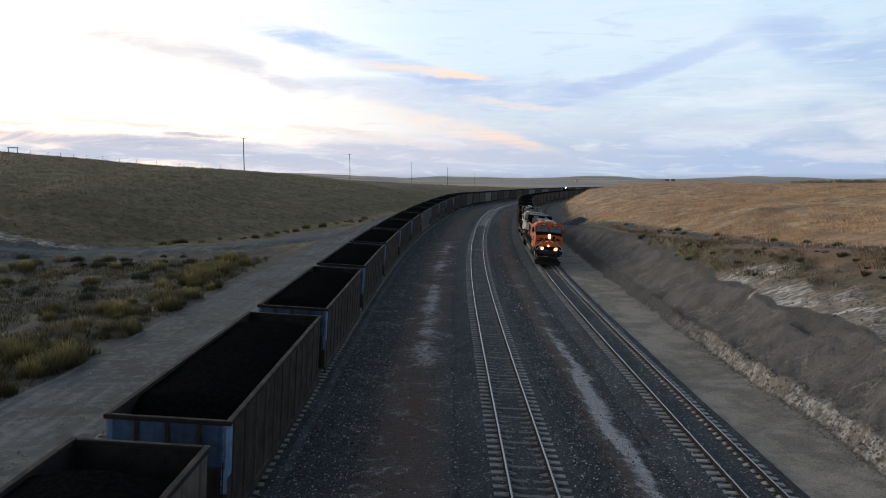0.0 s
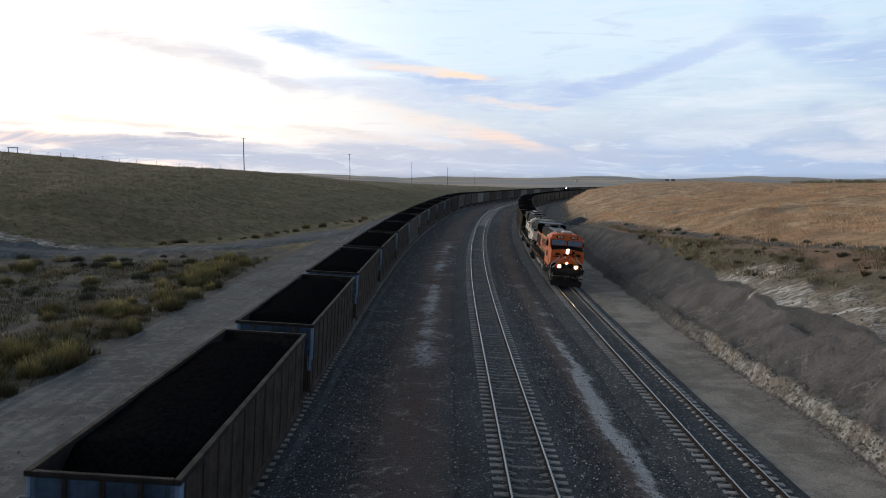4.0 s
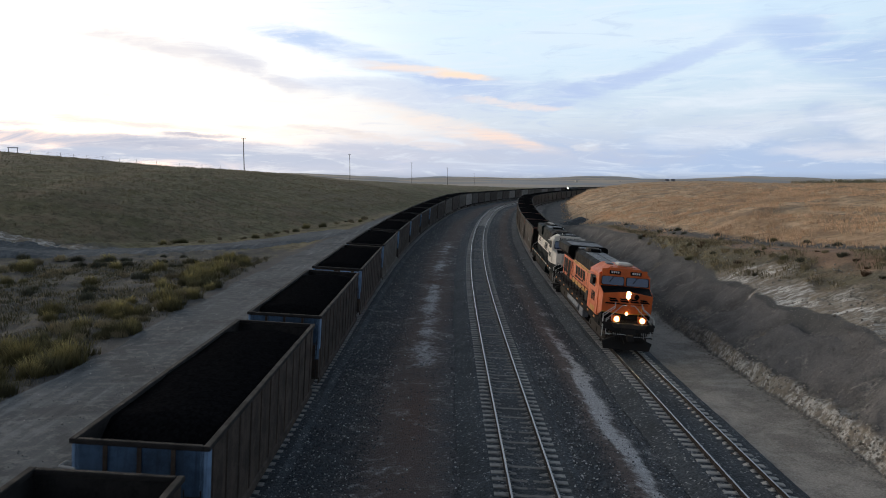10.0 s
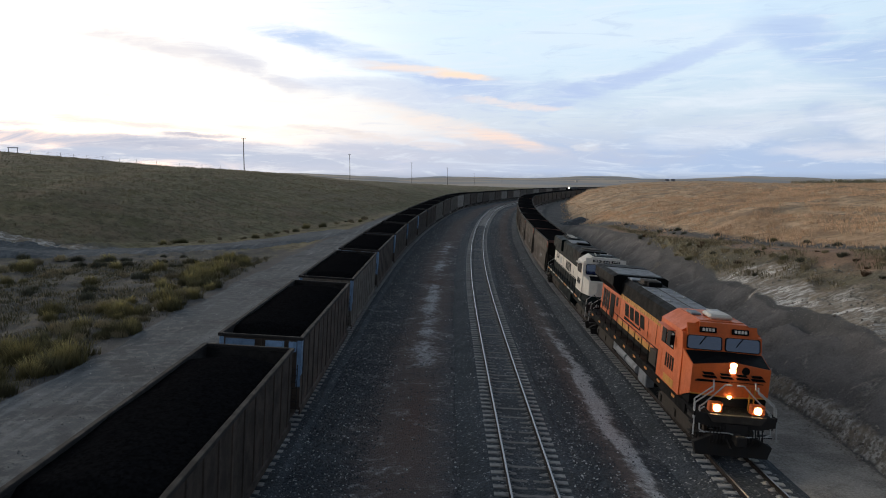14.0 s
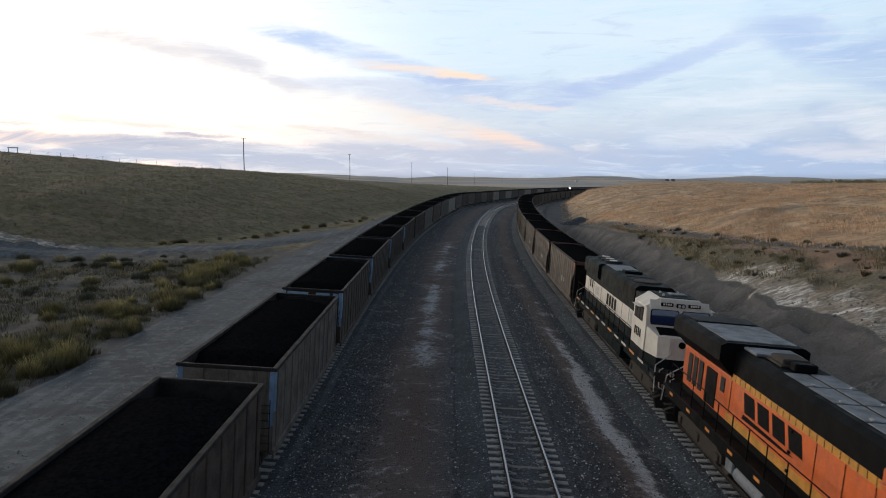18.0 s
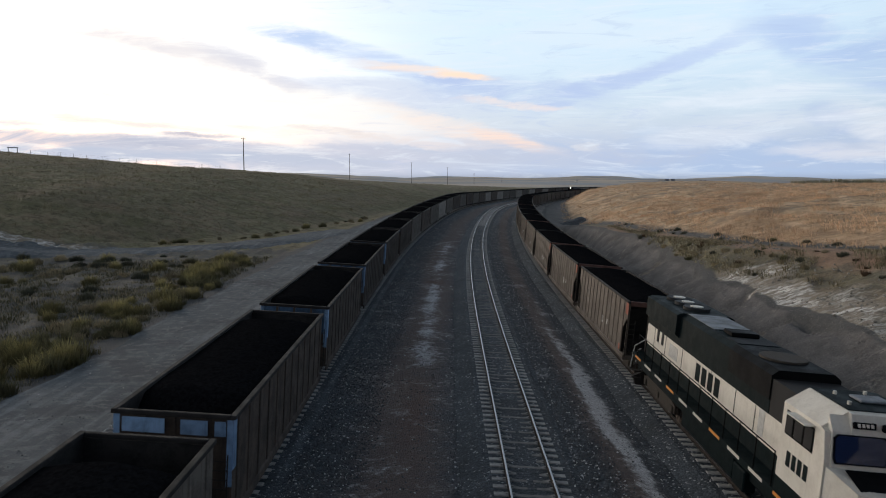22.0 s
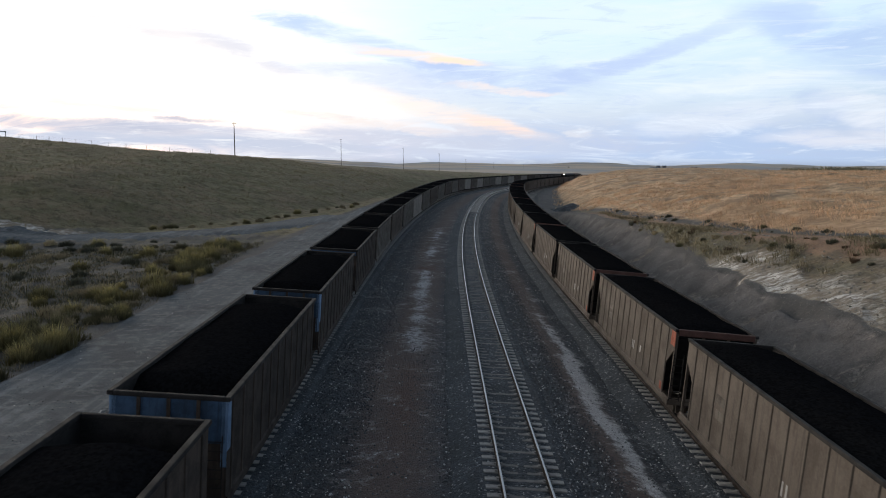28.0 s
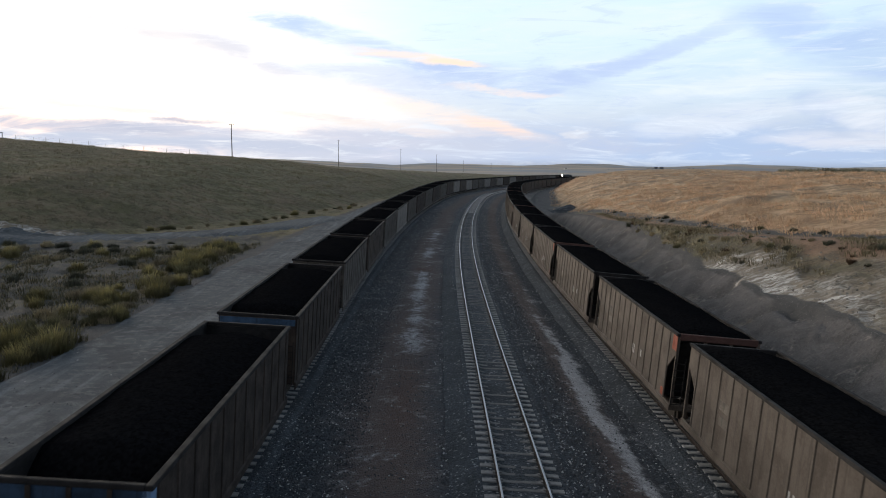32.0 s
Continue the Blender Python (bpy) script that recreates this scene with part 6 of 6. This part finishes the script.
# ---------------------------------------------------------------- plants
def blades(rng, n, spread, height, width, lean=0.5, up=0.0):
    """Thin bent blades that rise from one root."""
    vs, fs = [], []
    for _ in range(n):
        a, r = rng.uniform(0, 6.283), spread * math.sqrt(rng.random()) * 0.5
        bx, by = r * math.cos(a), r * math.sin(a)
        h, l, b = height * rng.uniform(0.55, 1.1), lean * rng.uniform(0.2, 1.0) * height, rng.uniform(0, 6.283)
        dx, dy = l * math.cos(a + rng.uniform(-0.9, 0.9)), l * math.sin(a + rng.uniform(-0.9, 0.9))
        wx, wy = width * math.cos(b), width * math.sin(b)
        i = len(vs)
        vs += [(bx - wx, by - wy, up - 0.05), (bx + wx, by + wy, up - 0.05), (bx + dx * 0.45 + wx * 0.8, by + dy * 0.45 + wy * 0.8, up + h * 0.65),
               (bx + dx * 0.45 - wx * 0.8, by + dy * 0.45 - wy * 0.8, up + h * 0.65), (bx + dx, by + dy, up + h)]
        fs += [(i, i + 1, i + 2, i + 3), (i + 3, i + 2, i + 4)]
    return vs, fs


def shrub(seed, mat, wide, high, n):
    """A low scrub bush: woody stems under, fine upright sprays in uneven clumps above."""
    rng = random.Random(seed)
    t = new("shrub")
    bm = bmesh.new()
    for _ in range(7):
        a, r = rng.uniform(0, 6.28), wide * rng.uniform(0.15, 0.4)
        rod(bm, (0.04 * math.cos(a), 0.04 * math.sin(a), -0.1), (r * math.cos(a), r * math.sin(a), high * rng.uniform(0.35, 0.6)), 0.03, 5, 0.012)
    part("woody_base", bm, WOOD, t)
    vs, fs = [], []
    for _ in range(11):
        a, r = rng.uniform(0, 6.28), wide * 0.5 * math.sqrt(rng.random())
        cx, cy, k = r * math.cos(a), r * math.sin(a), rng.uniform(0.55, 1.1) * (1 - 0.45 * r / (wide * 0.5))
        v, f = blades(rng, n, wide * 0.36, high * k * 1.15, 0.015, 0.55)
        i = len(vs)
        vs += [(x + cx, y + cy, z) for x, y, z in v]
        fs += [[q + i for q in g] for g in f]
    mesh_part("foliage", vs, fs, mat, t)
    return t


KINDS = [("olive", 1.5, 1.0, "olive green scrub bush"), ("yellow", 1.6, 1.15, "yellow-green flowering scrub bush"), ("straw", 1.2, 0.85, "dry straw-coloured tuft of grass"),
         ("grey", 1.3, 0.8, "grey-green sagebrush"), ("yellow", 1.9, 1.3, "large yellow-green scrub bush"), ("rust", 1.1, 0.7, "rust-brown dry bush")]
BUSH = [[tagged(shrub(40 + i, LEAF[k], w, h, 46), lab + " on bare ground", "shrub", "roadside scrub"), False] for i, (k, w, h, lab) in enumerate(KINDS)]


def plant(kind, x, y, scale, rng, sink=0.06):
    z = float(terrain(np.array([x]), np.array([y]))[0][0])
    m = pose(x, y, z - sink, 0, 0, rng.uniform(0, 360))
    ob, used = BUSH[kind]
    if used:
        o = copy_thing(ob, m)
    else:
        BUSH[kind][1] = True
        ob.matrix_basis = m
        o = ob
    o.scale = (scale, scale, scale * rng.uniform(0.85, 1.15))
    return o


_prng = random.Random(23)
SHRUBS = []
# a dense row along the road's edge, thinner scrub behind it
for _ in range(120):
    s = _prng.uniform(33, 92)
    u = -(24.3 + abs(_prng.gauss(0, 2.2)) + 0.035 * max(0, s - 50) + (1.5 if s > 75 else 0))
    SHRUBS.append((s, u, _prng.choice([1, 1, 4, 0, 0, 2, 2]), _prng.uniform(0.55, 1.3)))
for _ in range(120):
    s = _prng.uniform(36, 97)
    u = -_prng.uniform(27, 58)
    SHRUBS.append((s, u, _prng.choice([0, 3, 1, 2, 1, 2, 3]), _prng.uniform(0.5, 1.25)))
for _ in range(26):
    s = _prng.uniform(112, 175)
    f = float(foot_of_hill(np.array([s]))[0])
    SHRUBS.append((s, min(-25.2, f + 6.0 - abs(_prng.gauss(0, 3.0))), _prng.choice([0, 3, 1, 2, 2]), _prng.uniform(0.5, 1.1)))
# the pale slope and the edge of the clay path
for _ in range(150):
    s = _prng.uniform(30, 104)
    pu = float(path_line(np.array([s]))[0][0])
    SHRUBS.append((s, pu - abs(_prng.gauss(0, 2.4)) - 1.2 if _prng.random() < 0.75 else pu + _prng.uniform(1.6, 3.0), _prng.choice([0, 5, 3, 2, 2, 2, 3]), _prng.uniform(0.22, 0.62)))
for s, u, kind, sc in SHRUBS:
    x, y = on_ground_line(s, u)
    if u > 0 and u < CUT_FOOT + 4.2:
        continue
    plant(kind, float(x), float(y), sc, _prng)


def tufts(name, label, mat, places, rng, n, spread, height, width, lean=0.5):
    """Many small tufts of grass as one body of stuff."""
    shapes = [blades(rng, n, spread, height, width, lean) for _ in range(12)]
    shapes = [(np.array(v), np.array([list(f) + [f[-1]] * (4 - len(f)) for f in fs])) for v, fs in shapes]
    V, quads, tris, at = [], [], [], 0
    for x, y, z, k in places:
        v, f = shapes[rng.randrange(12)]
        a = rng.uniform(0, 6.283)
        c, s = math.cos(a) * k, math.sin(a) * k
        V.append(np.stack([v[:, 0] * c - v[:, 1] * s + x, v[:, 0] * s + v[:, 1] * c + y, v[:, 2] * k + z], 1))
        g = f + at
        quads.append(g[::2])
        tris.append(g[1::2, :3])
        at += len(v)
    V = np.concatenate(V)
    faces = [tuple(q) for q in np.concatenate(quads).tolist()] + [tuple(q) for q in np.concatenate(tris).tolist()]
    me = bpy.data.meshes.new(name)
    me.from_pydata(V.tolist(), [], faces)
    me.materials.append(mat)
    return tagged(new(name, me), label, "grass", kind="stuff")


def scatter(n, s0, s1, inside, seed, k0=0.6, k1=1.3):
    """Places spread evenly over a sector of ground before the camera, kept where inside() holds."""
    rng = np.random.RandomState(seed)
    d = np.sqrt(rng.uniform(s0 ** 2, s1 ** 2, n))
    a = rng.uniform(-0.60, 0.60, n)
    x, y = d * np.sin(a), d * np.cos(a)
    s, u = ground_su(x, y)
    keep = inside(s, u, x, y)
    x, y = x[keep], y[keep]
    z, _ = terrain(x, y)
    return list(zip(x.tolist(), y.tolist(), (z - 0.03).tolist(), rng.uniform(k0, k1, len(x)).tolist()))


_g = random.Random(9)
patchy = lambda x, y: rough(x, y, 7, 5, 12) + 0.6 * rough(x, y, 25, 4, 2)
gold_at = lambda s, u, x, y: (u > path_line(s)[0] + 1.8) & (u < 130) & (patchy(x, y) > -0.25)
tufts("golden_grass", "tall dry golden prairie grass on the hillside", LEAF["gold"], scatter(34000, 36, 150, gold_at, 1, 0.5, 1.5), _g, 9, 1.1, 0.26, 0.022, 1.2)
tufts("golden_grass_far", "dry golden grass on the far hillside", LEAF["gold"], scatter(20000, 150, 330, gold_at, 2, 0.6, 1.5), _g, 6, 1.6, 0.28, 0.045, 1.2)
hill_at = lambda s, u, x, y: (u < foot_of_hill(s) - 1.5) & (u > -190) & (s > 88) & (rough(x, y, 5, 5, 21) > -0.25)
tufts("hill_grass", "short olive grass on the long hill", LEAF["hill"], scatter(44000, 95, 270, hill_at, 31, 0.5, 1.4), _g, 5, 1.3, 0.30, 0.035, 1.0)
hollow_at = lambda s, u, x, y: (u < -24.2 - 0.035 * np.clip(s - 50, 0, None)) & (u > foot_of_hill(s)) & (s < 96) & (patchy(x, y) > -0.35)
tufts("hollow_grass", "dry grass and weeds in the roadside hollow", LEAF["straw"], scatter(15000, 30, 100, hollow_at, 6, 0.4, 1.2), _g, 7, 0.8, 0.34, 0.02, 0.8)
tufts("hollow_weeds", "olive weeds in the roadside hollow", LEAF["olive"], scatter(15000, 30, 100, hollow_at, 7, 0.4, 1.3), _g, 7, 0.8, 0.38, 0.02, 0.8)
verge_at = lambda s, u, x, y: (u > CUT_FOOT + 4.5) & (u < path_line(s)[0] + 1.5) & (u > path_line(s)[0] - 6.0) & (s < 105) & (patchy(x, y) > -0.1)
tufts("verge_grass", "thin olive grass beside the clay path", LEAF["straw"], scatter(30000, 28, 110, verge_at, 8, 0.5, 1.2), _g, 7, 0.9, 0.24, 0.02, 1.3)
tufts("verge_weeds", "olive and brown weeds on the slope under the path", LEAF["hill"], scatter(30000, 28, 110, verge_at, 18, 0.5, 1.4), _g, 8, 0.8, 0.30, 0.018, 0.9)


# ---------------------------------------------------------------- loose stones
def stones(name, label, mat, n, seed, s0, s1, inside, r0, r1, lift, land=False):
    rng = np.random.RandomState(seed)
    ico = [(0, 0, 1), (0.9, 0, 0.2), (0.2, 0.85, 0.3), (-0.8, 0.4, 0.1), (-0.5, -0.75, 0.25), (0.4, -0.8, 0.0), (0, 0, -0.6)]
    tri = [(0, 1, 2), (0, 2, 3), (0, 3, 4), (0, 4, 5), (0, 5, 1), (6, 2, 1), (6, 3, 2), (6, 4, 3), (6, 5, 4), (6, 1, 5)]
    s = np.exp(rng.uniform(math.log(s0), math.log(s1), n))
    u = inside(rng, n)
    x, y = on_ground_line(s, u) if land else on_line(s, u)[:2]
    z = lift(x, y, u)
    V, F = [], []
    base = np.array(ico)
    t = np.array(tri)
    for i in range(n):
        r = rng.uniform(r0, r1) * (0.7 + 0.6 * rng.rand(3))
        a = rng.uniform(0, 6.28)
        v = base * r * (0.8 + 0.4 * rng.rand(7, 1))
        c, q = math.cos(a), math.sin(a)
        V.append(np.stack([v[:, 0] * c - v[:, 1] * q + x[i], v[:, 0] * q + v[:, 1] * c + y[i], v[:, 2] + z[i]], 1))
        F.append(t + 7 * i)
    me = bpy.data.meshes.new(name)
    me.from_pydata(np.concatenate(V).tolist(), [], [tuple(f) for f in np.concatenate(F).tolist()])
    me.materials.append(mat)
    return tagged(new(name, me), label, "stones", kind="stuff")


def _stone(n, b):
    r = n.add("ShaderNodeNewGeometry").outputs["Random Per Island"]
    col = n.mix(r, (0.062, 0.067, 0.073), (0.135, 0.142, 0.150))
    put(n, b, "Base Color", n.mix(n.step(r, 0.90, 0.93), col, (0.66, 0.66, 0.65)))
    put(n, b, "Roughness", 0.85)


STONE = material("loose_ballast_stone", _stone)


def _rubble(n, b):
    r = n.add("ShaderNodeNewGeometry").outputs["Random Per Island"]
    put(n, b, "Base Color", n.mix(r, (0.17, 0.15, 0.125), (0.42, 0.39, 0.34)))
    put(n, b, "Roughness", 0.9)


RUBBLE = material("pale_rubble", _rubble)
def bed_spread(r, n):
    """Offsets of loose stones, few on the worn strips."""
    u = r.uniform(-8.9, 9.0, n)
    worn_strip = ((u > -5.9) & (u < -2.6)) | ((u > 3.4) & (u < 4.8))
    return np.where(worn_strip & (r.rand(n) < 0.8), np.where(r.rand(n) < 0.5, r.uniform(-8.6, -5.5, n), r.uniform(1.4, 3.2, n)), u)


def stone_height(x, y, u):
    """The top of the ballast where there is one, else the bed."""
    z = bed_height(x, y, u) + 0.01
    for c in (U_MID, U_LEFT, U_RIGHT):
        v = np.abs(u - c)
        b = -0.235 + LEVEL[c] - np.clip(v - 1.55, 0, None) * 0.75 - (u - c) * math.tan(radians(CANTS[c]))
        z = np.where(v < 2.0, np.maximum(z, np.where((v < 1.4), b - 0.04, b)), z)
    return z


stones("loose_ballast", "loose grey ballast stones with a few white ones", STONE, 42000, 3, 19, 150,
       bed_spread, 0.022, 0.050, stone_height)
stones("cut_rubble", "pale broken rock along the foot of the cut", RUBBLE, 1700, 5, 22, 75,
       lambda r, n: CUT_FOOT + r.normal(0.25, 0.35, n), 0.02, 0.085, lambda x, y, u: terrain(x, y)[0], True)
def _shale(n, b):
    r = n.add("ShaderNodeNewGeometry").outputs["Random Per Island"]
    put(n, b, "Base Color", n.mix(r, (0.16, 0.150, 0.143), (0.32, 0.295, 0.272)))
    put(n, b, "Roughness", 0.95)


stones("shale_grit", "dark shale grit on the face of the cut", material("shale_grit", _shale), 9000, 7, 24, 110,
       lambda r, n: CUT_FOOT + r.uniform(0.7, 5.0, n), 0.012, 0.040, lambda x, y, u: terrain(x, y)[0], True)
stones("road_grit", "loose grit along the dirt road", STONE, 5000, 12, 26, 90,
       lambda r, n: -np.where(r.rand(n) < 0.85, r.uniform(14.0, 17.4, n), r.uniform(17, 24.5, n)), 0.015, 0.045, lambda x, y, u: np.where(u > -16.5, bed_height(x, y, u), -0.79))
stones("slope_rubble", "pale rocks on the eroded slope", RUBBLE, 500, 6, 30, 90,
       lambda r, n: CUT_FOOT + r.uniform(4.5, 9, n), 0.03, 0.13, lambda x, y, u: terrain(x, y)[0], True)


# ---------------------------------------------------------------- poles, fence and far things
def ground_z(x, y):
    return float(terrain(np.array([float(x)]), np.array([float(y)]))[0][0])


def utility_pole(x, y, z, h):
    t = new("utility_pole")
    part("pole", rod(bmesh.new(), (0, 0, -0.5), (0, 0, h), 0.20, 10, 0.13), WOOD, t)
    part("crossarm", boxed(-0.9, 0.9, -0.06, 0.06, h - 0.5, h - 0.36, 0.01), WOOD, t)
    for dx in (-0.8, 0.0, 0.8):
        part("insulator", rod(bmesh.new(), (dx, 0, h - 0.36), (dx, 0, h - 0.16), 0.05, 8, 0.03), GREY_ROOF, t)
    t.matrix_basis = pose(x, y, z, 0, 0, 35)
    return tagged(t, "tall thin wooden utility pole on the grassland", "utility pole", "line of utility poles")


def at_view(px, py, d):
    """A place d metres ahead, by its slopes to the side and down."""
    return ((px - 784) / 1370 * d, d, 10.2 - (py - 300) / 1370 * d)


for px, bottom, topy, h in ((434, 300, 245, 12.0), (620, 306, 273, 12.0), (729, 311, 288, 12.0), (792, 317, 297, 11.5), (839, 321, 307, 11.0), (888, 322, 312, 10.0), (941, 324, 316, 10.0)):
    d = 1370 * h / (bottom - topy)
    x, y, z = at_view(px, bottom, d)
    g = ground_z(x, y)
    utility_pole(x, y, min(g, z), h + max(0.0, z - g) if z - g < 14 else h)



def on_skyline(px, near=110, far_=260):
    """The place on the hill that stands highest against the sky in that direction."""
    d = np.linspace(near, far_, 60)
    x = (px - 784) / 1370 * d
    z, _ = terrain(x, d)
    k = int(np.argmax((z - EYE[2]) / d))
    return float(x[k]), float(d[k]), float(z[k])


gate = tagged(new("gate_frame"), "grey steel gate frame on the hilltop", "gate")
gx, gy, gz = on_skyline(29)
for dx in (-1.05, 1.05):
    part("post", rod(bmesh.new(), (dx, 0, -0.4), (dx, 0, 1.3), 0.09, 8), GREY_ROOF, gate)
part("beam", boxed(-1.25, 1.25, -0.08, 0.08, 1.14, 1.34), GREY_ROOF, gate)
gate.matrix_basis = pose(gx, gy, gz, 0, 0, 10)

fence = tagged(new("wire_fence"), "old wire fence along the top of the hill", "fence")
_post = None
_tops = []
for px in (60, 90, 112, 135, 158, 185, 215, 245, 280, 320, 360, 392):
    x, y, z = on_skyline(px)
    _tops.append((x, y, z + 1.0))
    if _post is None:
        _post = part("fence_post", rod(bmesh.new(), (0, 0, -0.3), (0, 0, 1.05), 0.04, 6), WOOD, fence, pose_=pose(x, y, z))
    else:
        again(_post, "fence_post", fence, pose(x, y, z))
part("wire", pipe(bmesh.new(), _tops, 0.005, 4), IRON, fence)
part("wire", pipe(bmesh.new(), [(x, y, z - 0.4) for x, y, z in _tops], 0.005, 4), IRON, fence)

rows_ = [on_skyline(p, 90, 300) for p in np.linspace(1405, 1600, 70)]
tufts("skyline_scrub", "low dark scrub along the top of the golden hill", LEAF["grey"], [(x, y, z - 0.1, _g.uniform(0.5, 1.3)) for x, y, z in rows_], _g, 26, 1.8, 0.75, 0.05, 0.5)

FAR_GREY = plain("hazy_grey_building", (0.16, 0.17, 0.19), 0.8)
silo = tagged(new("coal_loadout"), "distant grey loading silos on the plain", "silo")
sx_, sy_, sz_ = at_view(1184, 326, 2300)
for dx in (-9, 9):
    part("tower", rod(bmesh.new(), (dx, 0, -6), (dx, 0, 15), 6.0, 16), FAR_GREY, silo)
part("conveyor", boxed(-34, 0, -2, 2, 6, 10), FAR_GREY, silo)
silo.matrix_basis = pose(sx_, sy_, min(sz_, ground_z(sx_, sy_) + 1))
# small white houses added in place of far points of light
for px, py, d, w in ((672, 309, 900, 7.0), (1238, 322, 2200, 8.0), (1246, 322, 2220, 8.0), (1020, 320, 1900, 6.0), (1096, 320, 2000, 5.0)):
    x, y, z = at_view(px, py, d)
    b_ = tagged(new("far_house"), "small white building far out on the plain", "building", "far buildings")
    part("walls", boxed(-w / 2, w / 2, -w / 3, w / 3, -3.0, w * 0.35), CREAM, b_)
    part("roof", prism(bmesh.new(), [(-w / 2 - 0.3, w * 0.35), (0, w * 0.6), (w / 2 + 0.3, w * 0.35)], "y", -w / 3 - 0.3, w / 3 + 0.3), GREY_ROOF, b_)
    b_.matrix_basis = pose(x, y, min(z, ground_z(x, y) + 1.0))

pile = []
_pr = np.random.RandomState(8)
n_p = 26
for j in range(n_p):
    for i in range(n_p):
        a, b_ = (i / (n_p - 1) - 0.5) * 2, (j / (n_p - 1) - 0.5) * 2
        r = math.hypot(a, b_)
        pile.append((a * 3.6, b_ * 3.0, 1.45 * max(0.0, 1 - r) ** 0.9 - 0.25 + _pr.uniform(-0.05, 0.05)))
ob = mesh_part("mound", pile, [(j * n_p + i, j * n_p + i + 1, (j + 1) * n_p + i + 1, (j + 1) * n_p + i) for j in range(n_p - 1) for i in range(n_p - 1)], BALLAST, None, "", True)
px_, py_ = on_ground_line(139, 17.6)
ob.matrix_basis = pose(float(px_), float(py_), ground_z(px_, py_))
tagged(ob, "heap of dark grey gravel beside the track", "gravel heap")

# a locomotive at the tail of a train that draws away on the middle track
tail = tagged(new("tail_locomotive"), "dark locomotive far off with one lit lamp", "locomotive")
part("body", prism(bmesh.new(), [(-1.5, 1.3), (-1.5, 3.6), (-1.0, 4.3), (1.0, 4.3), (1.5, 3.6), (1.5, 1.3)], "y", -10, 9.6), BLACK, tail)
part("nose", boxed(-1.4, 1.4, 9.6, 10.4, 1.3, 2.9, 0.15), BLACK, tail)
part("underframe", boxed(-1.2, 1.2, -9.5, 9.5, 0.4, 1.3), GRIME, tail)
part("lamp", rod(bmesh.new(), (0, 9.62, 3.9), (0, 9.75, 3.9), 0.27, 16), LAMP, tail, "lit headlamp")
MOVERS.append((tail, U_MID, 0.0, np.array([0.0, 0.0, 0.61, 431.0]), 6.5))

# ---------------------------------------------------------------- what moves
TIMES = [0.0, 2.0, 4.0, 6.0, 8.0, 10.0, 12.0, 14.0, 16.0, 18.0, 20.0, 22.0, 24.0, 26.0, 28.0, 30.0, 32.0]


def spin(w, go):
    """Roll a wheel along: its own pose on its truck, turned a little further from row to row."""
    m = w.matrix_basis.copy()
    r = m.translation.z
    side = 1.0 if m.to_euler().z < 1.5 and m.to_euler().z > -1.5 else -1.0
    n = int(math.ceil(32.0 * 5.6 / r / radians(84)))
    rows = [(t, float(np.polyval(go, 0.0) - np.polyval(go, t))) for t in (32.0 * k / n for k in range(n + 1))]
    walk(w, [(t, m @ Matrix.Rotation(-side * run / r, 4, "X")) for t, run in rows])


def motions():
    for ob, u, behind, go, half in MOVERS:
        walk(ob, [(t, track_pose(u, behind + float(np.polyval(go, t)), half)) for t in TIMES])
        for w in ob.children_recursive:
            if w.name.startswith("wheel"):
                spin(w, go)


motions()
